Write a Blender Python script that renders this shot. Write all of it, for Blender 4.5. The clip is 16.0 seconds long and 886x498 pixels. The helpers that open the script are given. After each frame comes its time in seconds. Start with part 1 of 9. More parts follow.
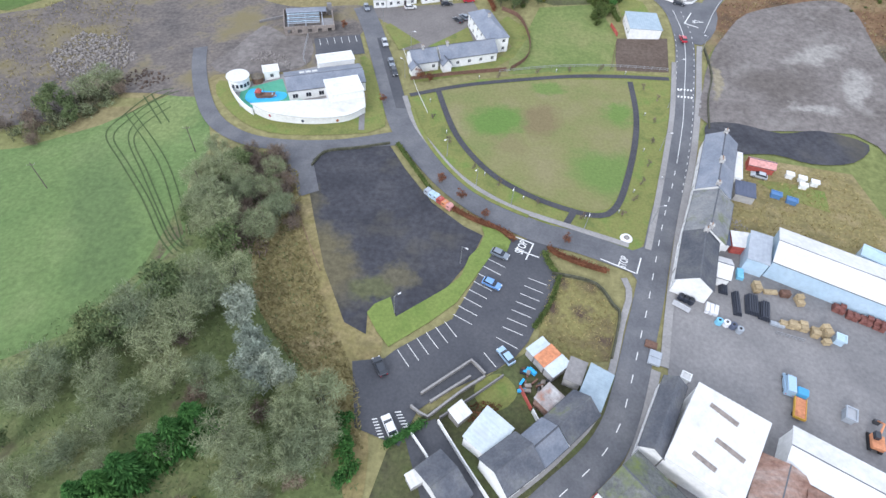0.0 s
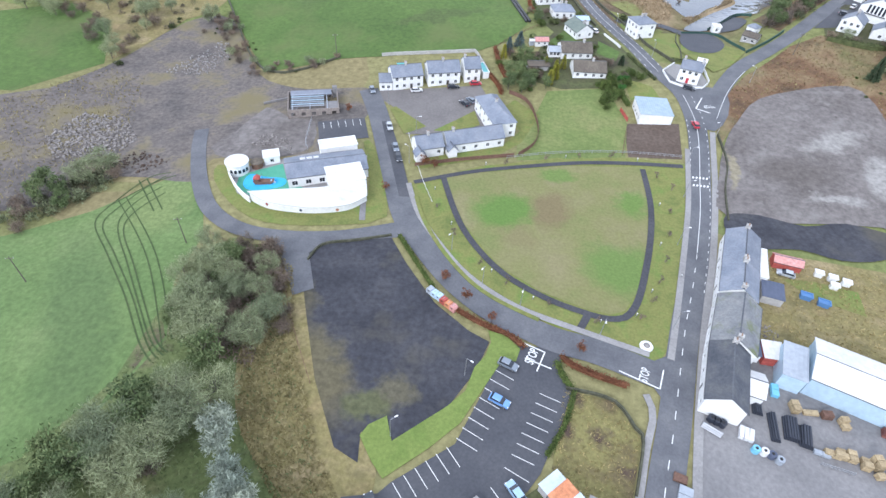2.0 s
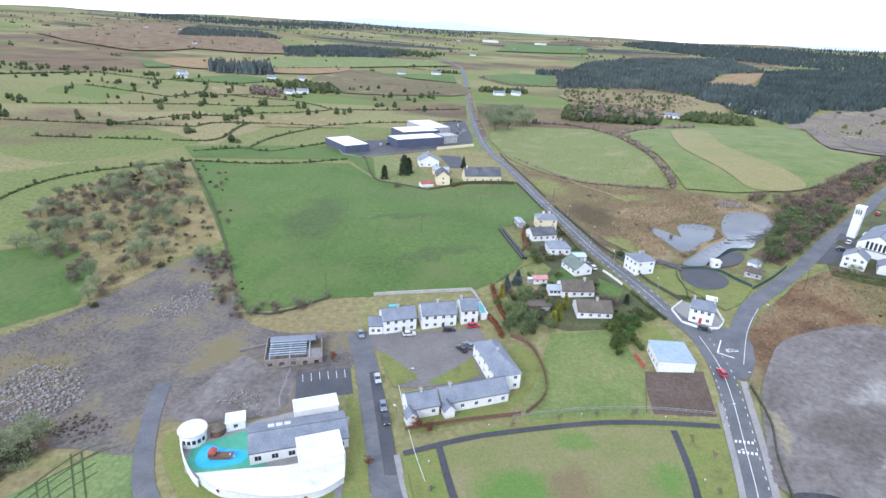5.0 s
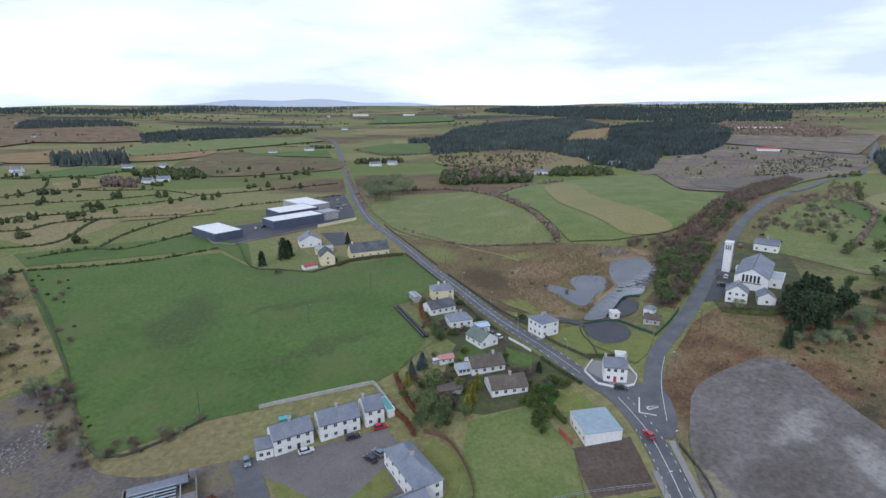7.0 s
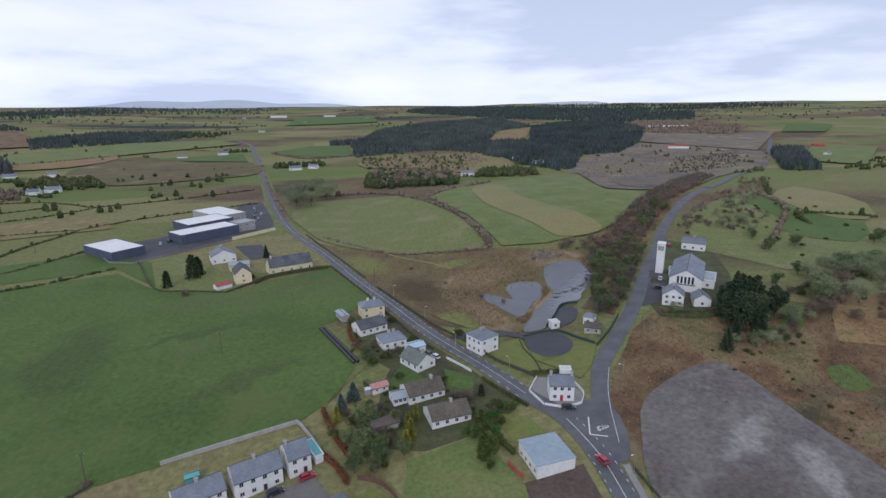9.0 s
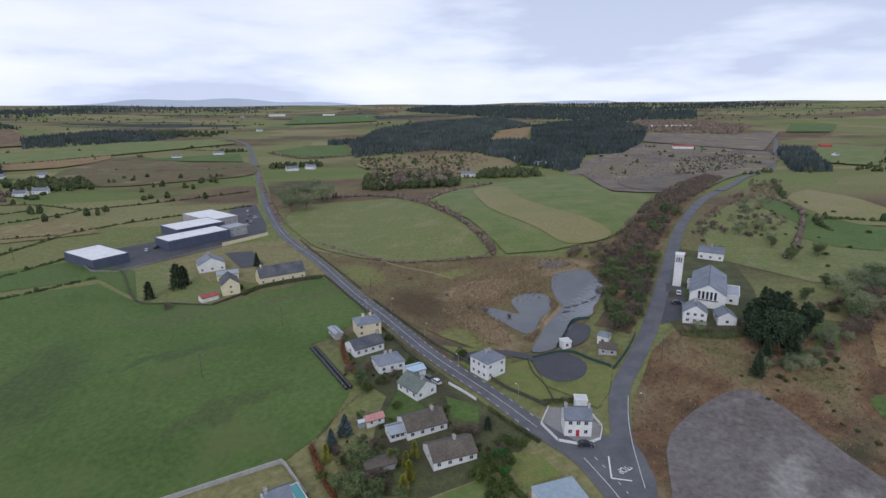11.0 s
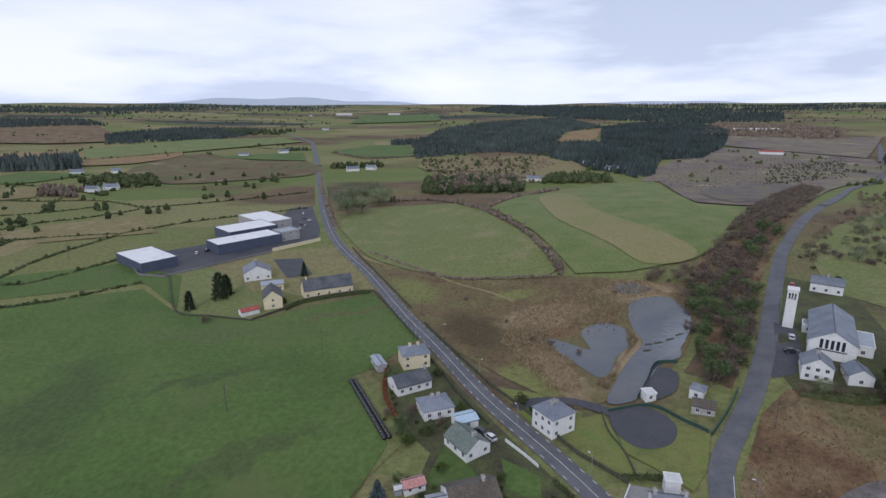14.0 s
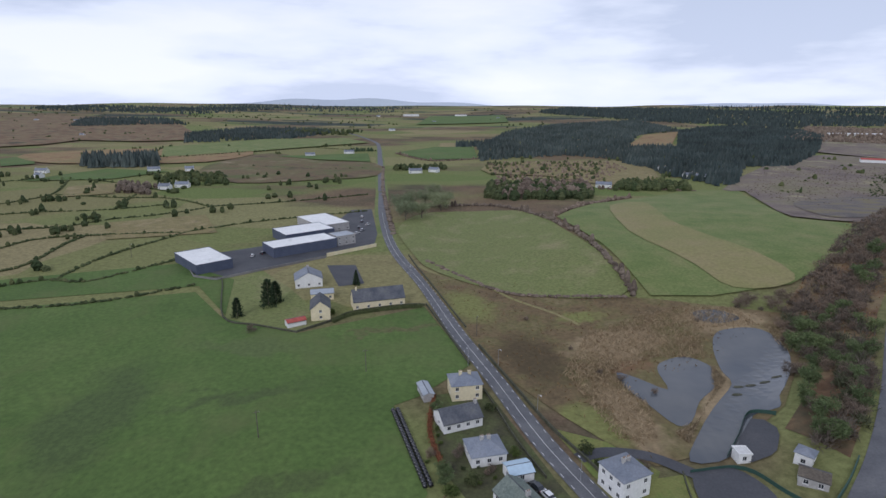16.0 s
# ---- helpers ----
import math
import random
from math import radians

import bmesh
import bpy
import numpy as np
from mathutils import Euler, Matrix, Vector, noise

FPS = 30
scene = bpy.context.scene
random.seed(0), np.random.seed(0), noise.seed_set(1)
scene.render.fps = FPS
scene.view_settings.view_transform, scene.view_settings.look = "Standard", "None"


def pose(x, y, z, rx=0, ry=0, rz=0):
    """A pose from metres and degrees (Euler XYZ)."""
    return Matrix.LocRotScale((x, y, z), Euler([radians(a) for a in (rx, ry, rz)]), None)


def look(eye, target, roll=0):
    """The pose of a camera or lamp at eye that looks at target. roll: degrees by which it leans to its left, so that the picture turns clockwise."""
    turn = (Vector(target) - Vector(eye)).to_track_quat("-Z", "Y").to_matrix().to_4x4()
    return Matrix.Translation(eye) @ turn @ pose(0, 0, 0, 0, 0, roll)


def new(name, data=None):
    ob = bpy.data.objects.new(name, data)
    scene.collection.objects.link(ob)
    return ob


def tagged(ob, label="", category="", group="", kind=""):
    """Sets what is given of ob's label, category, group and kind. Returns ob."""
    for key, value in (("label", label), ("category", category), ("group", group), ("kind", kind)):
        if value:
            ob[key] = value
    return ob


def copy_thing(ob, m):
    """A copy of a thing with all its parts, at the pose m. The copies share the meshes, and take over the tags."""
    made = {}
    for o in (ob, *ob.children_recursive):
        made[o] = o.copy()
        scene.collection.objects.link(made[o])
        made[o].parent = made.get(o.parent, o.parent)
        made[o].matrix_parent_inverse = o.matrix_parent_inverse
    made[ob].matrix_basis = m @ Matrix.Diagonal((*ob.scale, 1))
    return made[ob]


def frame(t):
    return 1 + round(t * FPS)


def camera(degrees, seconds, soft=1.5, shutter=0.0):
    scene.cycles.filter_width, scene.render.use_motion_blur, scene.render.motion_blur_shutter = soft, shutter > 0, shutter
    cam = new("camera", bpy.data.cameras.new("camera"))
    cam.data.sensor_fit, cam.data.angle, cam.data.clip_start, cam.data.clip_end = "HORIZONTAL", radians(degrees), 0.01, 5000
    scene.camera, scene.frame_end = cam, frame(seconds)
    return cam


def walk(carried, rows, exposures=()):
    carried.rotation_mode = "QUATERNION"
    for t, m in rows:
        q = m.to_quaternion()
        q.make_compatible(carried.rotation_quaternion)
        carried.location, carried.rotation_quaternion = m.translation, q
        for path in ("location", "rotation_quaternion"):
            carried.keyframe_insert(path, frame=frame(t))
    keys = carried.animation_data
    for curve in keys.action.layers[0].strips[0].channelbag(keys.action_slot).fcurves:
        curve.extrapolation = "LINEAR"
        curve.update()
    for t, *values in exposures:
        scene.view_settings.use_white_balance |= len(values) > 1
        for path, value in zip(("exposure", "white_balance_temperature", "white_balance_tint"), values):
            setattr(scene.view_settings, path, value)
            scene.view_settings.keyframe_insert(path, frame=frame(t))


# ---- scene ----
cam = camera(78.4, 16.0)
PATH = [
    (0, (7.646, -6.161, 95.139), (7.539, -4.872, 93.613), 4.7),
    (0.5, (7.175, -2.853, 95.164), (7.064, -1.562, 93.641), 4.8),
    (1, (6.753, 0.656, 95.211), (6.631, 1.977, 93.715), 4.6),
    (1.5, (6.396, 4.255, 95.262), (6.256, 5.634, 93.82), 4.4),
    (2, (5.999, 7.945, 95.322), (5.841, 9.378, 93.936), 4.2),
    (2.5, (5.554, 11.761, 95.372), (5.382, 13.239, 94.036), 4.0),
    (3, (5.031, 15.748, 95.4), (4.843, 17.28, 94.128), 3.7),
    (3.5, (4.336, 19.778, 95.395), (4.129, 21.388, 94.226), 3.3),
    (4, (3.555, 23.846, 95.35), (3.328, 25.541, 94.312), 3.0),
    (4.2, (3.302, 25.528, 95.32), (3.065, 27.252, 94.333), 2.9),
    (6.3, (1.422, 43.961, 94.143), (1.297, 45.888, 93.624), 0.0),
    (6.5, (1.258, 45.756, 94.115), (1.207, 47.686, 93.594), -0.0),
    (7, (0.969, 50.29, 94.081), (1.118, 52.216, 93.562), -0.3),
    (7.5, (0.9, 54.725, 94.094), (1.189, 56.635, 93.576), -0.3),
    (8, (1.112, 59.073, 94.132), (1.489, 60.967, 93.613), -0.3),
    (8.2, (1.285, 60.829, 94.147), (1.688, 62.718, 93.629), -0.5),
    (10.5, (4.472, 81.241, 94.588), (4.888, 83.126, 94.066), -0.5),
    (11, (5.311, 85.764, 94.638), (5.725, 87.65, 94.115), -0.4),
    (11.5, (6.283, 90.327, 94.683), (6.693, 92.214, 94.16), -0.4),
    (12, (7.261, 94.948, 94.738), (7.665, 96.836, 94.216), -0.4),
    (12.5, (8.151, 99.628, 94.803), (8.527, 101.521, 94.279), -0.3),
    (13, (9.04, 104.399, 94.851), (9.318, 106.309, 94.326), -0.1),
    (13.5, (10.098, 109.26, 94.876), (10.298, 111.179, 94.352), -0.1),
    (14, (11.217, 114.234, 94.893), (11.411, 116.155, 94.37), -0.1),
    (14.5, (12.267, 119.214, 94.909), (12.464, 121.135, 94.386), -0.2),
    (15, (13.149, 124.109, 94.95), (13.313, 126.033, 94.427), -0.1),
    (15.5, (13.79, 128.935, 94.977), (13.86, 130.865, 94.456), 0.1),
    (16, (14.456, 133.728, 94.983), (14.42, 135.66, 94.464), 0.1),
]
walk(cam, [(t, look(eye, target, roll)) for t, eye, target, roll in PATH],
     exposures=[(0, 0.92, 5850, 12), (2, 1.06, 5700, 12), (4.2, 1.18, 5500, 13), (6.3, 0.28, 5600, 12), (7, 0.02, 5600, 12), (8.2, -0.22, 5700, 14), (11, -0.26, 5800, 15), (16, -0.26, 5800, 15)])

# ---------- sky and light ----------
SUN_ELEVATION, SUN_ROTATION = radians(32), radians(205)
world = bpy.data.worlds.new("overcast_sky")
scene.world = world
world.use_nodes = True
wn, wl = world.node_tree.nodes, world.node_tree.links
wn.clear()
sky = wn.new("ShaderNodeTexSky")
sky.sky_type, sky.sun_disc = "NISHITA", False
sky.sun_elevation, sky.sun_rotation = SUN_ELEVATION, SUN_ROTATION
sky.air_density, sky.dust_density = 1.2, 2.0
blue = wn.new("ShaderNodeBackground")
blue.inputs["Strength"].default_value = 0.10
wl.new(sky.outputs[0], blue.inputs["Color"])
coord = wn.new("ShaderNodeTexCoord")
stretch = wn.new("ShaderNodeMapping")
stretch.inputs["Scale"].default_value = (1.3, 1.3, 6.0)
stretch.inputs["Location"].default_value = (0.35, 0.1, 0.2)
wl.new(coord.outputs["Generated"], stretch.inputs["Vector"])
puffs = wn.new("ShaderNodeTexNoise")
puffs.inputs["Scale"].default_value, puffs.inputs["Detail"].default_value, puffs.inputs["Roughness"].default_value = 1.5, 6, 0.52
wl.new(stretch.outputs[0], puffs.inputs["Vector"])
shade = wn.new("ShaderNodeValToRGB")
shade.color_ramp.elements[0].position, shade.color_ramp.elements[0].color = 0.41, (0.64, 0.69, 0.79, 1)
shade.color_ramp.elements[1].position, shade.color_ramp.elements[1].color = 0.62, (1.0, 1.0, 1.0, 1)
mid = shade.color_ramp.elements.new(0.51)
mid.color = (0.88, 0.91, 0.97, 1)
wl.new(puffs.outputs["Fac"], shade.inputs["Fac"])
cloud = wn.new("ShaderNodeBackground")
cloud.inputs["Strength"].default_value = 1.0
wl.new(shade.outputs[0], cloud.inputs["Color"])
cover = wn.new("ShaderNodeMixShader")
cover.inputs[0].default_value = 0.93
wl.new(blue.outputs[0], cover.inputs[1])
wl.new(cloud.outputs[0], cover.inputs[2])
low = wn.new("ShaderNodeSeparateXYZ")
wl.new(coord.outputs["Generated"], low.inputs[0])
glow = wn.new("ShaderNodeMapRange")
glow.inputs["From Min"].default_value, glow.inputs["From Max"].default_value = 0.0, 0.4
glow.inputs["To Min"].default_value, glow.inputs["To Max"].default_value = 1.28, 0.92
wl.new(low.outputs["Z"], glow.inputs["Value"])
wl.new(glow.outputs[0], cloud.inputs["Strength"])
wout = wn.new("ShaderNodeOutputWorld")
wl.new(cover.outputs[0], wout.inputs["Surface"])

sun = new("sun", bpy.data.lights.new("sun", "SUN"))
sun.data.energy, sun.data.angle, sun.data.color = 1.1, radians(18), (1.0, 0.96, 0.9)
sun_from = Vector((math.sin(SUN_ROTATION) * math.cos(SUN_ELEVATION), math.cos(SUN_ROTATION) * math.cos(SUN_ELEVATION), math.sin(SUN_ELEVATION)))
sun.matrix_world = look(sun_from * 400, (0, 0, 0))

# ---------- materials ----------
def nodes_of(name):
    m = bpy.data.materials.new(name)
    m.use_nodes = True
    t = m.node_tree
    return m, t.nodes, t.links, t.nodes["Principled BSDF"]


def ramp(n, l, source, stops):
    r = n.new("ShaderNodeValToRGB")
    e = r.color_ramp.elements
    while len(e) < len(stops):
        e.new(0.5)
    for k, (p, c) in zip(e, stops):
        k.position, k.color = p, (*c, 1)
    l.new(source, r.inputs["Fac"])
    return r.outputs["Color"]


def noise_of(n, l, vector, scale, detail=4, rough=0.55, squash=None):
    v = vector
    if squash:
        mp = n.new("ShaderNodeMapping")
        mp.inputs["Scale"].default_value = squash
        l.new(v, mp.inputs["Vector"])
        v = mp.outputs[0]
    t = n.new("ShaderNodeTexNoise")
    t.inputs["Scale"].default_value, t.inputs["Detail"].default_value, t.inputs["Roughness"].default_value = scale, detail, rough
    l.new(v, t.inputs["Vector"])
    return t.outputs["Fac"]


def mixed(n, l, a, b, fac, kind="MIX"):
    x = n.new("ShaderNodeMix")
    x.data_type, x.blend_type = "RGBA", kind
    for sock, val in ((x.inputs[0], fac), (x.inputs[6], a), (x.inputs[7], b)):
        if isinstance(val, (int, float)):
            sock.default_value = val
        elif isinstance(val, tuple):
            sock.default_value = (*val, 1)
        else:
            l.new(val, sock)
    return x.outputs[2]


def surf(name, stops, large=0.05, fine=1.5, rough=0.85, bump=0.3, depth=0.05, metal=0.0, grain=0.35, per_object=0.0, squash=None, third=None, spec=0.3, zones=(), wander=10.0):
    """A weathered surface: colours by a large noise, darker and lighter grain by a fine one, fine relief."""
    m, n, l, b = nodes_of(name)
    g = n.new("ShaderNodeNewGeometry").outputs["Position"]
    if len(stops) == 1:
        c = stops[0]
        stops = [tuple(v * 0.82 for v in c), c, tuple(min(1, v * 1.12) for v in c)]
    k = len(stops)
    col = ramp(n, l, noise_of(n, l, g, large, 6, 0.6, squash), [(0.32 + 0.36 * i / max(1, k - 1), s) for i, s in enumerate(stops)])
    f = noise_of(n, l, g, fine, 6, 0.65)
    gr = ramp(n, l, f, [(0.3, (1 - grain,) * 3), (0.7, (1 + grain * 0.6,) * 3)])
    col = mixed(n, l, col, gr, 1.0, "MULTIPLY")
    if third:
        colour, scale, lo, hi = third
        fac = ramp(n, l, noise_of(n, l, g, scale, 5, 0.6), [(lo, (0, 0, 0)), (hi, (1, 1, 1))])
        col = mixed(n, l, col, colour, fac)
    if zones:
        bend = n.new("ShaderNodeTexNoise")
        bend.inputs["Scale"].default_value, bend.inputs["Detail"].default_value, bend.inputs["Roughness"].default_value = 0.9 / wander, 6, 0.62
        l.new(g, bend.inputs["Vector"])
        shifted = n.new("ShaderNodeVectorMath")
        shifted.operation = "MULTIPLY_ADD"
        shifted.inputs[1].default_value = (2.4 * wander, 2.4 * wander, 0)
        l.new(bend.outputs["Color"], shifted.inputs[0])
        l.new(g, shifted.inputs[2])
    for colour, x, y, rx, ry, turn in zones:
        mp = n.new("ShaderNodeMapping")
        mp.vector_type = "TEXTURE"
        mp.inputs["Location"].default_value = (x + 1.2 * wander, y + 1.2 * wander, 0)
        mp.inputs["Rotation"].default_value = (0, 0, radians(turn))
        mp.inputs["Scale"].default_value = (rx, ry, 1e5)
        l.new(shifted.outputs[0], mp.inputs["Vector"])
        away = n.new("ShaderNodeVectorMath")
        away.operation = "LENGTH"
        l.new(mp.outputs[0], away.inputs[0])
        inside = ramp(n, l, away.outputs["Value"], [(0.5, (0.92,) * 3), (1.15, (0, 0, 0))])
        tone = mixed(n, l, colour, gr, 1.0, "MULTIPLY")
        col = mixed(n, l, col, tone, inside)
    if per_object:
        r = n.new("ShaderNodeObjectInfo").outputs["Random"]
        col = mixed(n, l, col, ramp(n, l, r, [(0, (1 - per_object,) * 3), (1, (1 + per_object,) * 3)]), 1.0, "MULTIPLY")
    l.new(col, b.inputs["Base Color"])
    b.inputs["Roughness"].default_value, b.inputs["Metallic"].default_value = rough, metal
    b.inputs["Specular IOR Level"].default_value = spec
    if bump:
        bp = n.new("ShaderNodeBump")
        bp.inputs["Strength"].default_value, bp.inputs["Distance"].default_value = bump, depth
        l.new(f, bp.inputs["Height"])
        l.new(bp.outputs[0], b.inputs["Normal"])
    return m


def foliage(name, a, b_, scale=0.6):
    m, n, l, b = nodes_of(name)
    geo = n.new("ShaderNodeNewGeometry")
    isl = ramp(n, l, geo.outputs["Random Per Island"], [(0, a), (1, b_)])
    big = ramp(n, l, noise_of(n, l, geo.outputs["Position"], scale, 3), [(0.3, (0.65,) * 3), (0.7, (1.25,) * 3)])
    c = mixed(n, l, isl, big, 1.0, "MULTIPLY")
    r = n.new("ShaderNodeObjectInfo").outputs["Random"]
    c = mixed(n, l, c, ramp(n, l, r, [(0, (0.75, 0.78, 0.8)), (1, (1.2, 1.15, 1.1))]), 1.0, "MULTIPLY")
    l.new(c, b.inputs["Base Color"])
    b.inputs["Roughness"].default_value, b.inputs["Specular IOR Level"].default_value = 0.9, 0.15
    return m


def paint(name, c, rough=0.35, metal=0.0, coat=0.0):
    m, n, l, b = nodes_of(name)
    g = n.new("ShaderNodeNewGeometry").outputs["Position"]
    col = ramp(n, l, noise_of(n, l, g, 3.0, 4), [(0.3, tuple(v * 0.88 for v in c)), (0.7, c)])
    l.new(col, b.inputs["Base Color"])
    b.inputs["Roughness"].default_value, b.inputs["Metallic"].default_value = rough, metal
    b.inputs["Coat Weight"].default_value = coat
    return m


# ground covers
M_GRASS = surf("field_grass", [(0.070, 0.116, 0.029), (0.088, 0.142, 0.035), (0.108, 0.158, 0.044)], 0.02, 0.6, 0.95, 0.6, 0.2, grain=0.3, third=((0.112, 0.135, 0.047), 0.03, 0.50, 0.74),
               zones=(((0.072, 0.105, 0.034), -95, 280, 16, 40, 10), ((0.075, 0.105, 0.035), -52, 285, 30, 5, 12), ((0.08, 0.11, 0.036), -30, 240, 26, 5, 25), ((0.12, 0.12, 0.05), -8, 335, 24, 3, 20), ((0.10, 0.135, 0.045), -60, 320, 30, 6, -12)), wander=14.0)
M_PALEGRASS = surf("pale_field_grass", [(0.105, 0.165, 0.055), (0.13, 0.19, 0.066), (0.165, 0.215, 0.085)], 0.05, 0.9, 0.95, 0.6, 0.2, grain=0.3, zones=(((0.10, 0.15, 0.055), -80, 70, 10, 40, 35), ((0.17, 0.215, 0.08), -85, 112, 12, 16, 20)), wander=6.0)
M_LAWN = surf("mown_lawn", [(0.215, 0.195, 0.098), (0.19, 0.187, 0.076), (0.16, 0.183, 0.063)], 0.07, 1.3, 0.95, 0.3, 0.05, grain=0.2,
              zones=(((0.105, 0.185, 0.04), 9, 125, 11, 9, 20), ((0.125, 0.19, 0.05), 40, 109, 13, 11, 0), ((0.12, 0.19, 0.045), 45, 136, 6, 7, 0), ((0.13, 0.19, 0.05), 24, 145, 7, 4, 20), ((0.175, 0.14, 0.072), 22, 128, 7, 10, 0), ((0.19, 0.17, 0.08), 14, 115, 6, 5, 0)), wander=4.0)
M_PADDOCK = surf("paddock_grass", [(0.12, 0.165, 0.048), (0.155, 0.19, 0.062), (0.20, 0.205, 0.082)], 0.05, 0.8, 0.95, 0.5, 0.1, grain=0.25)
M_PLOT = surf("overgrown_plot", [(0.13, 0.10, 0.055), (0.20, 0.18, 0.07), (0.24, 0.22, 0.085)], 0.12, 1.2, 0.95, 0.7, 0.2, third=((0.085, 0.06, 0.045), 0.1, 0.52, 0.62))
M_FENCEGREEN = paint("dark_green_mesh", (0.03, 0.075, 0.06), 0.6)
M_VERGE = surf("verge_grass", [(0.12, 0.148, 0.042), (0.185, 0.192, 0.06), (0.14, 0.192, 0.047)], 0.15, 1.5, 0.95, 0.4, 0.08, grain=0.22)
M_PASTURE = surf("rough_pasture", [(0.175, 0.19, 0.07), (0.165, 0.19, 0.065), (0.235, 0.22, 0.105)], 0.05, 0.7, 0.95, 0.6, 0.2)
M_TAN = surf("dry_rough_grass", [(0.26, 0.20, 0.10), (0.21, 0.18, 0.075), (0.30, 0.24, 0.13)], 0.08, 1.1, 0.95, 0.7, 0.25, third=((0.12, 0.105, 0.05), 0.12, 0.56, 0.72))
M_BOG = surf("rushy_bog", [(0.075, 0.060, 0.035), (0.15, 0.105, 0.058), (0.135, 0.115, 0.05), (0.24, 0.185, 0.115)], 0.035, 0.45, 0.95, 0.6, 0.3, grain=0.28, third=((0.10, 0.115, 0.038), 0.02, 0.50, 0.66))
M_BRACKEN = surf("bracken_slope", [(0.085, 0.055, 0.035), (0.16, 0.095, 0.052), (0.21, 0.155, 0.085), (0.14, 0.13, 0.055)], 0.045, 0.5, 0.95, 0.7, 0.4, grain=0.3, third=((0.065, 0.06, 0.035), 0.03, 0.56, 0.68))
M_WASTE = surf("waste_ground", [(0.10, 0.09, 0.085), (0.15, 0.13, 0.115), (0.20, 0.17, 0.11)], 0.05, 0.8, 0.95, 0.7, 0.2, third=((0.165, 0.14, 0.075), 0.05, 0.50, 0.66))
M_GRAVEL = surf("grey_crushed_stone", [(0.125, 0.11, 0.10), (0.158, 0.141, 0.132), (0.19, 0.172, 0.16)], 0.07, 0.6, 0.95, 0.7, 0.2, grain=0.36, third=((0.215, 0.2, 0.185), 0.16, 0.55, 0.72),
                zones=(((0.30, 0.285, 0.265), 121, 163, 5, 13, -20), ((0.28, 0.265, 0.245), 112, 178, 16, 5, 30), ((0.29, 0.275, 0.255), 105, 149, 12, 3, 5), ((0.12, 0.105, 0.095), 95, 160, 18, 8, 10), ((0.25, 0.22, 0.15), 76, 158, 2, 12, 0)), wander=5.0)
M_BLACK = surf("black_cinder_yard", [(0.036, 0.037, 0.045), (0.05, 0.051, 0.06), (0.066, 0.066, 0.073)], 0.09, 0.8, 0.9, 0.5, 0.06, third=((0.085, 0.078, 0.06), 0.05, 0.52, 0.72),
               zones=(((0.12, 0.105, 0.06), -25, 66, 9, 16, 38), ((0.10, 0.09, 0.06), -36, 88, 4, 12, 35), ((0.11, 0.10, 0.065), -8, 64, 6, 5, 0), ((0.10, 0.105, 0.05), -12, 60, 6, 4, 0)), wander=4.0)
M_TARMAC = surf("road_tarmac", [(0.095, 0.097, 0.107), (0.122, 0.124, 0.134), (0.15, 0.15, 0.156)], 0.14, 2.0, 0.75, 0.3, 0.02, grain=0.18)
M_NEWTAR = surf("car_park_tarmac", [(0.058, 0.06, 0.07), (0.072, 0.074, 0.083), (0.09, 0.09, 0.098)], 0.08, 1.8, 0.75, 0.3, 0.02, grain=0.2)
M_PATHTAR = surf("path_tarmac", [(0.05, 0.05, 0.058), (0.07, 0.07, 0.078)], 0.1, 2.0, 0.8, 0.3, 0.02)
M_CONC = surf("worn_concrete", [(0.17, 0.165, 0.165), (0.215, 0.207, 0.205), (0.25, 0.24, 0.235)], 0.06, 1.2, 0.85, 0.3, 0.02, grain=0.2)
M_GARDEN = surf("winter_garden", [(0.06, 0.055, 0.035), (0.085, 0.09, 0.04), (0.10, 0.125, 0.045)], 0.12, 1.2, 0.95, 0.6, 0.15)
M_PAVE = surf("pavement_concrete", [(0.24, 0.23, 0.225), (0.30, 0.29, 0.28)], 0.15, 2.0, 0.85, 0.3, 0.02, grain=0.2)
M_PAINTLINE = surf("road_paint", [(0.68, 0.68, 0.66), (0.78, 0.78, 0.76)], 0.4, 3.0, 0.6, 0.1, 0.01, grain=0.25)
M_SOIL = surf("bare_soil", [(0.09, 0.065, 0.05), (0.13, 0.10, 0.08)], 0.1, 1.0, 0.95, 0.7, 0.15)
M_DRYBAND = surf("tawny_field_grass", [(0.26, 0.22, 0.11), (0.235, 0.215, 0.09), (0.20, 0.205, 0.075)], 0.03, 0.6, 0.95, 0.5, 0.2, grain=0.22)
M_HEATH = surf("heather_moor", [(0.115, 0.092, 0.085), (0.17, 0.135, 0.115), (0.20, 0.17, 0.12), (0.15, 0.14, 0.075)], 0.018, 0.3, 0.95, 0.6, 0.3, grain=0.3, third=((0.30, 0.27, 0.16), 0.03, 0.58, 0.70))
TANREED, DARKRUSH, WETGREEN = (0.33, 0.25, 0.15), (0.085, 0.062, 0.032), (0.19, 0.20, 0.065)
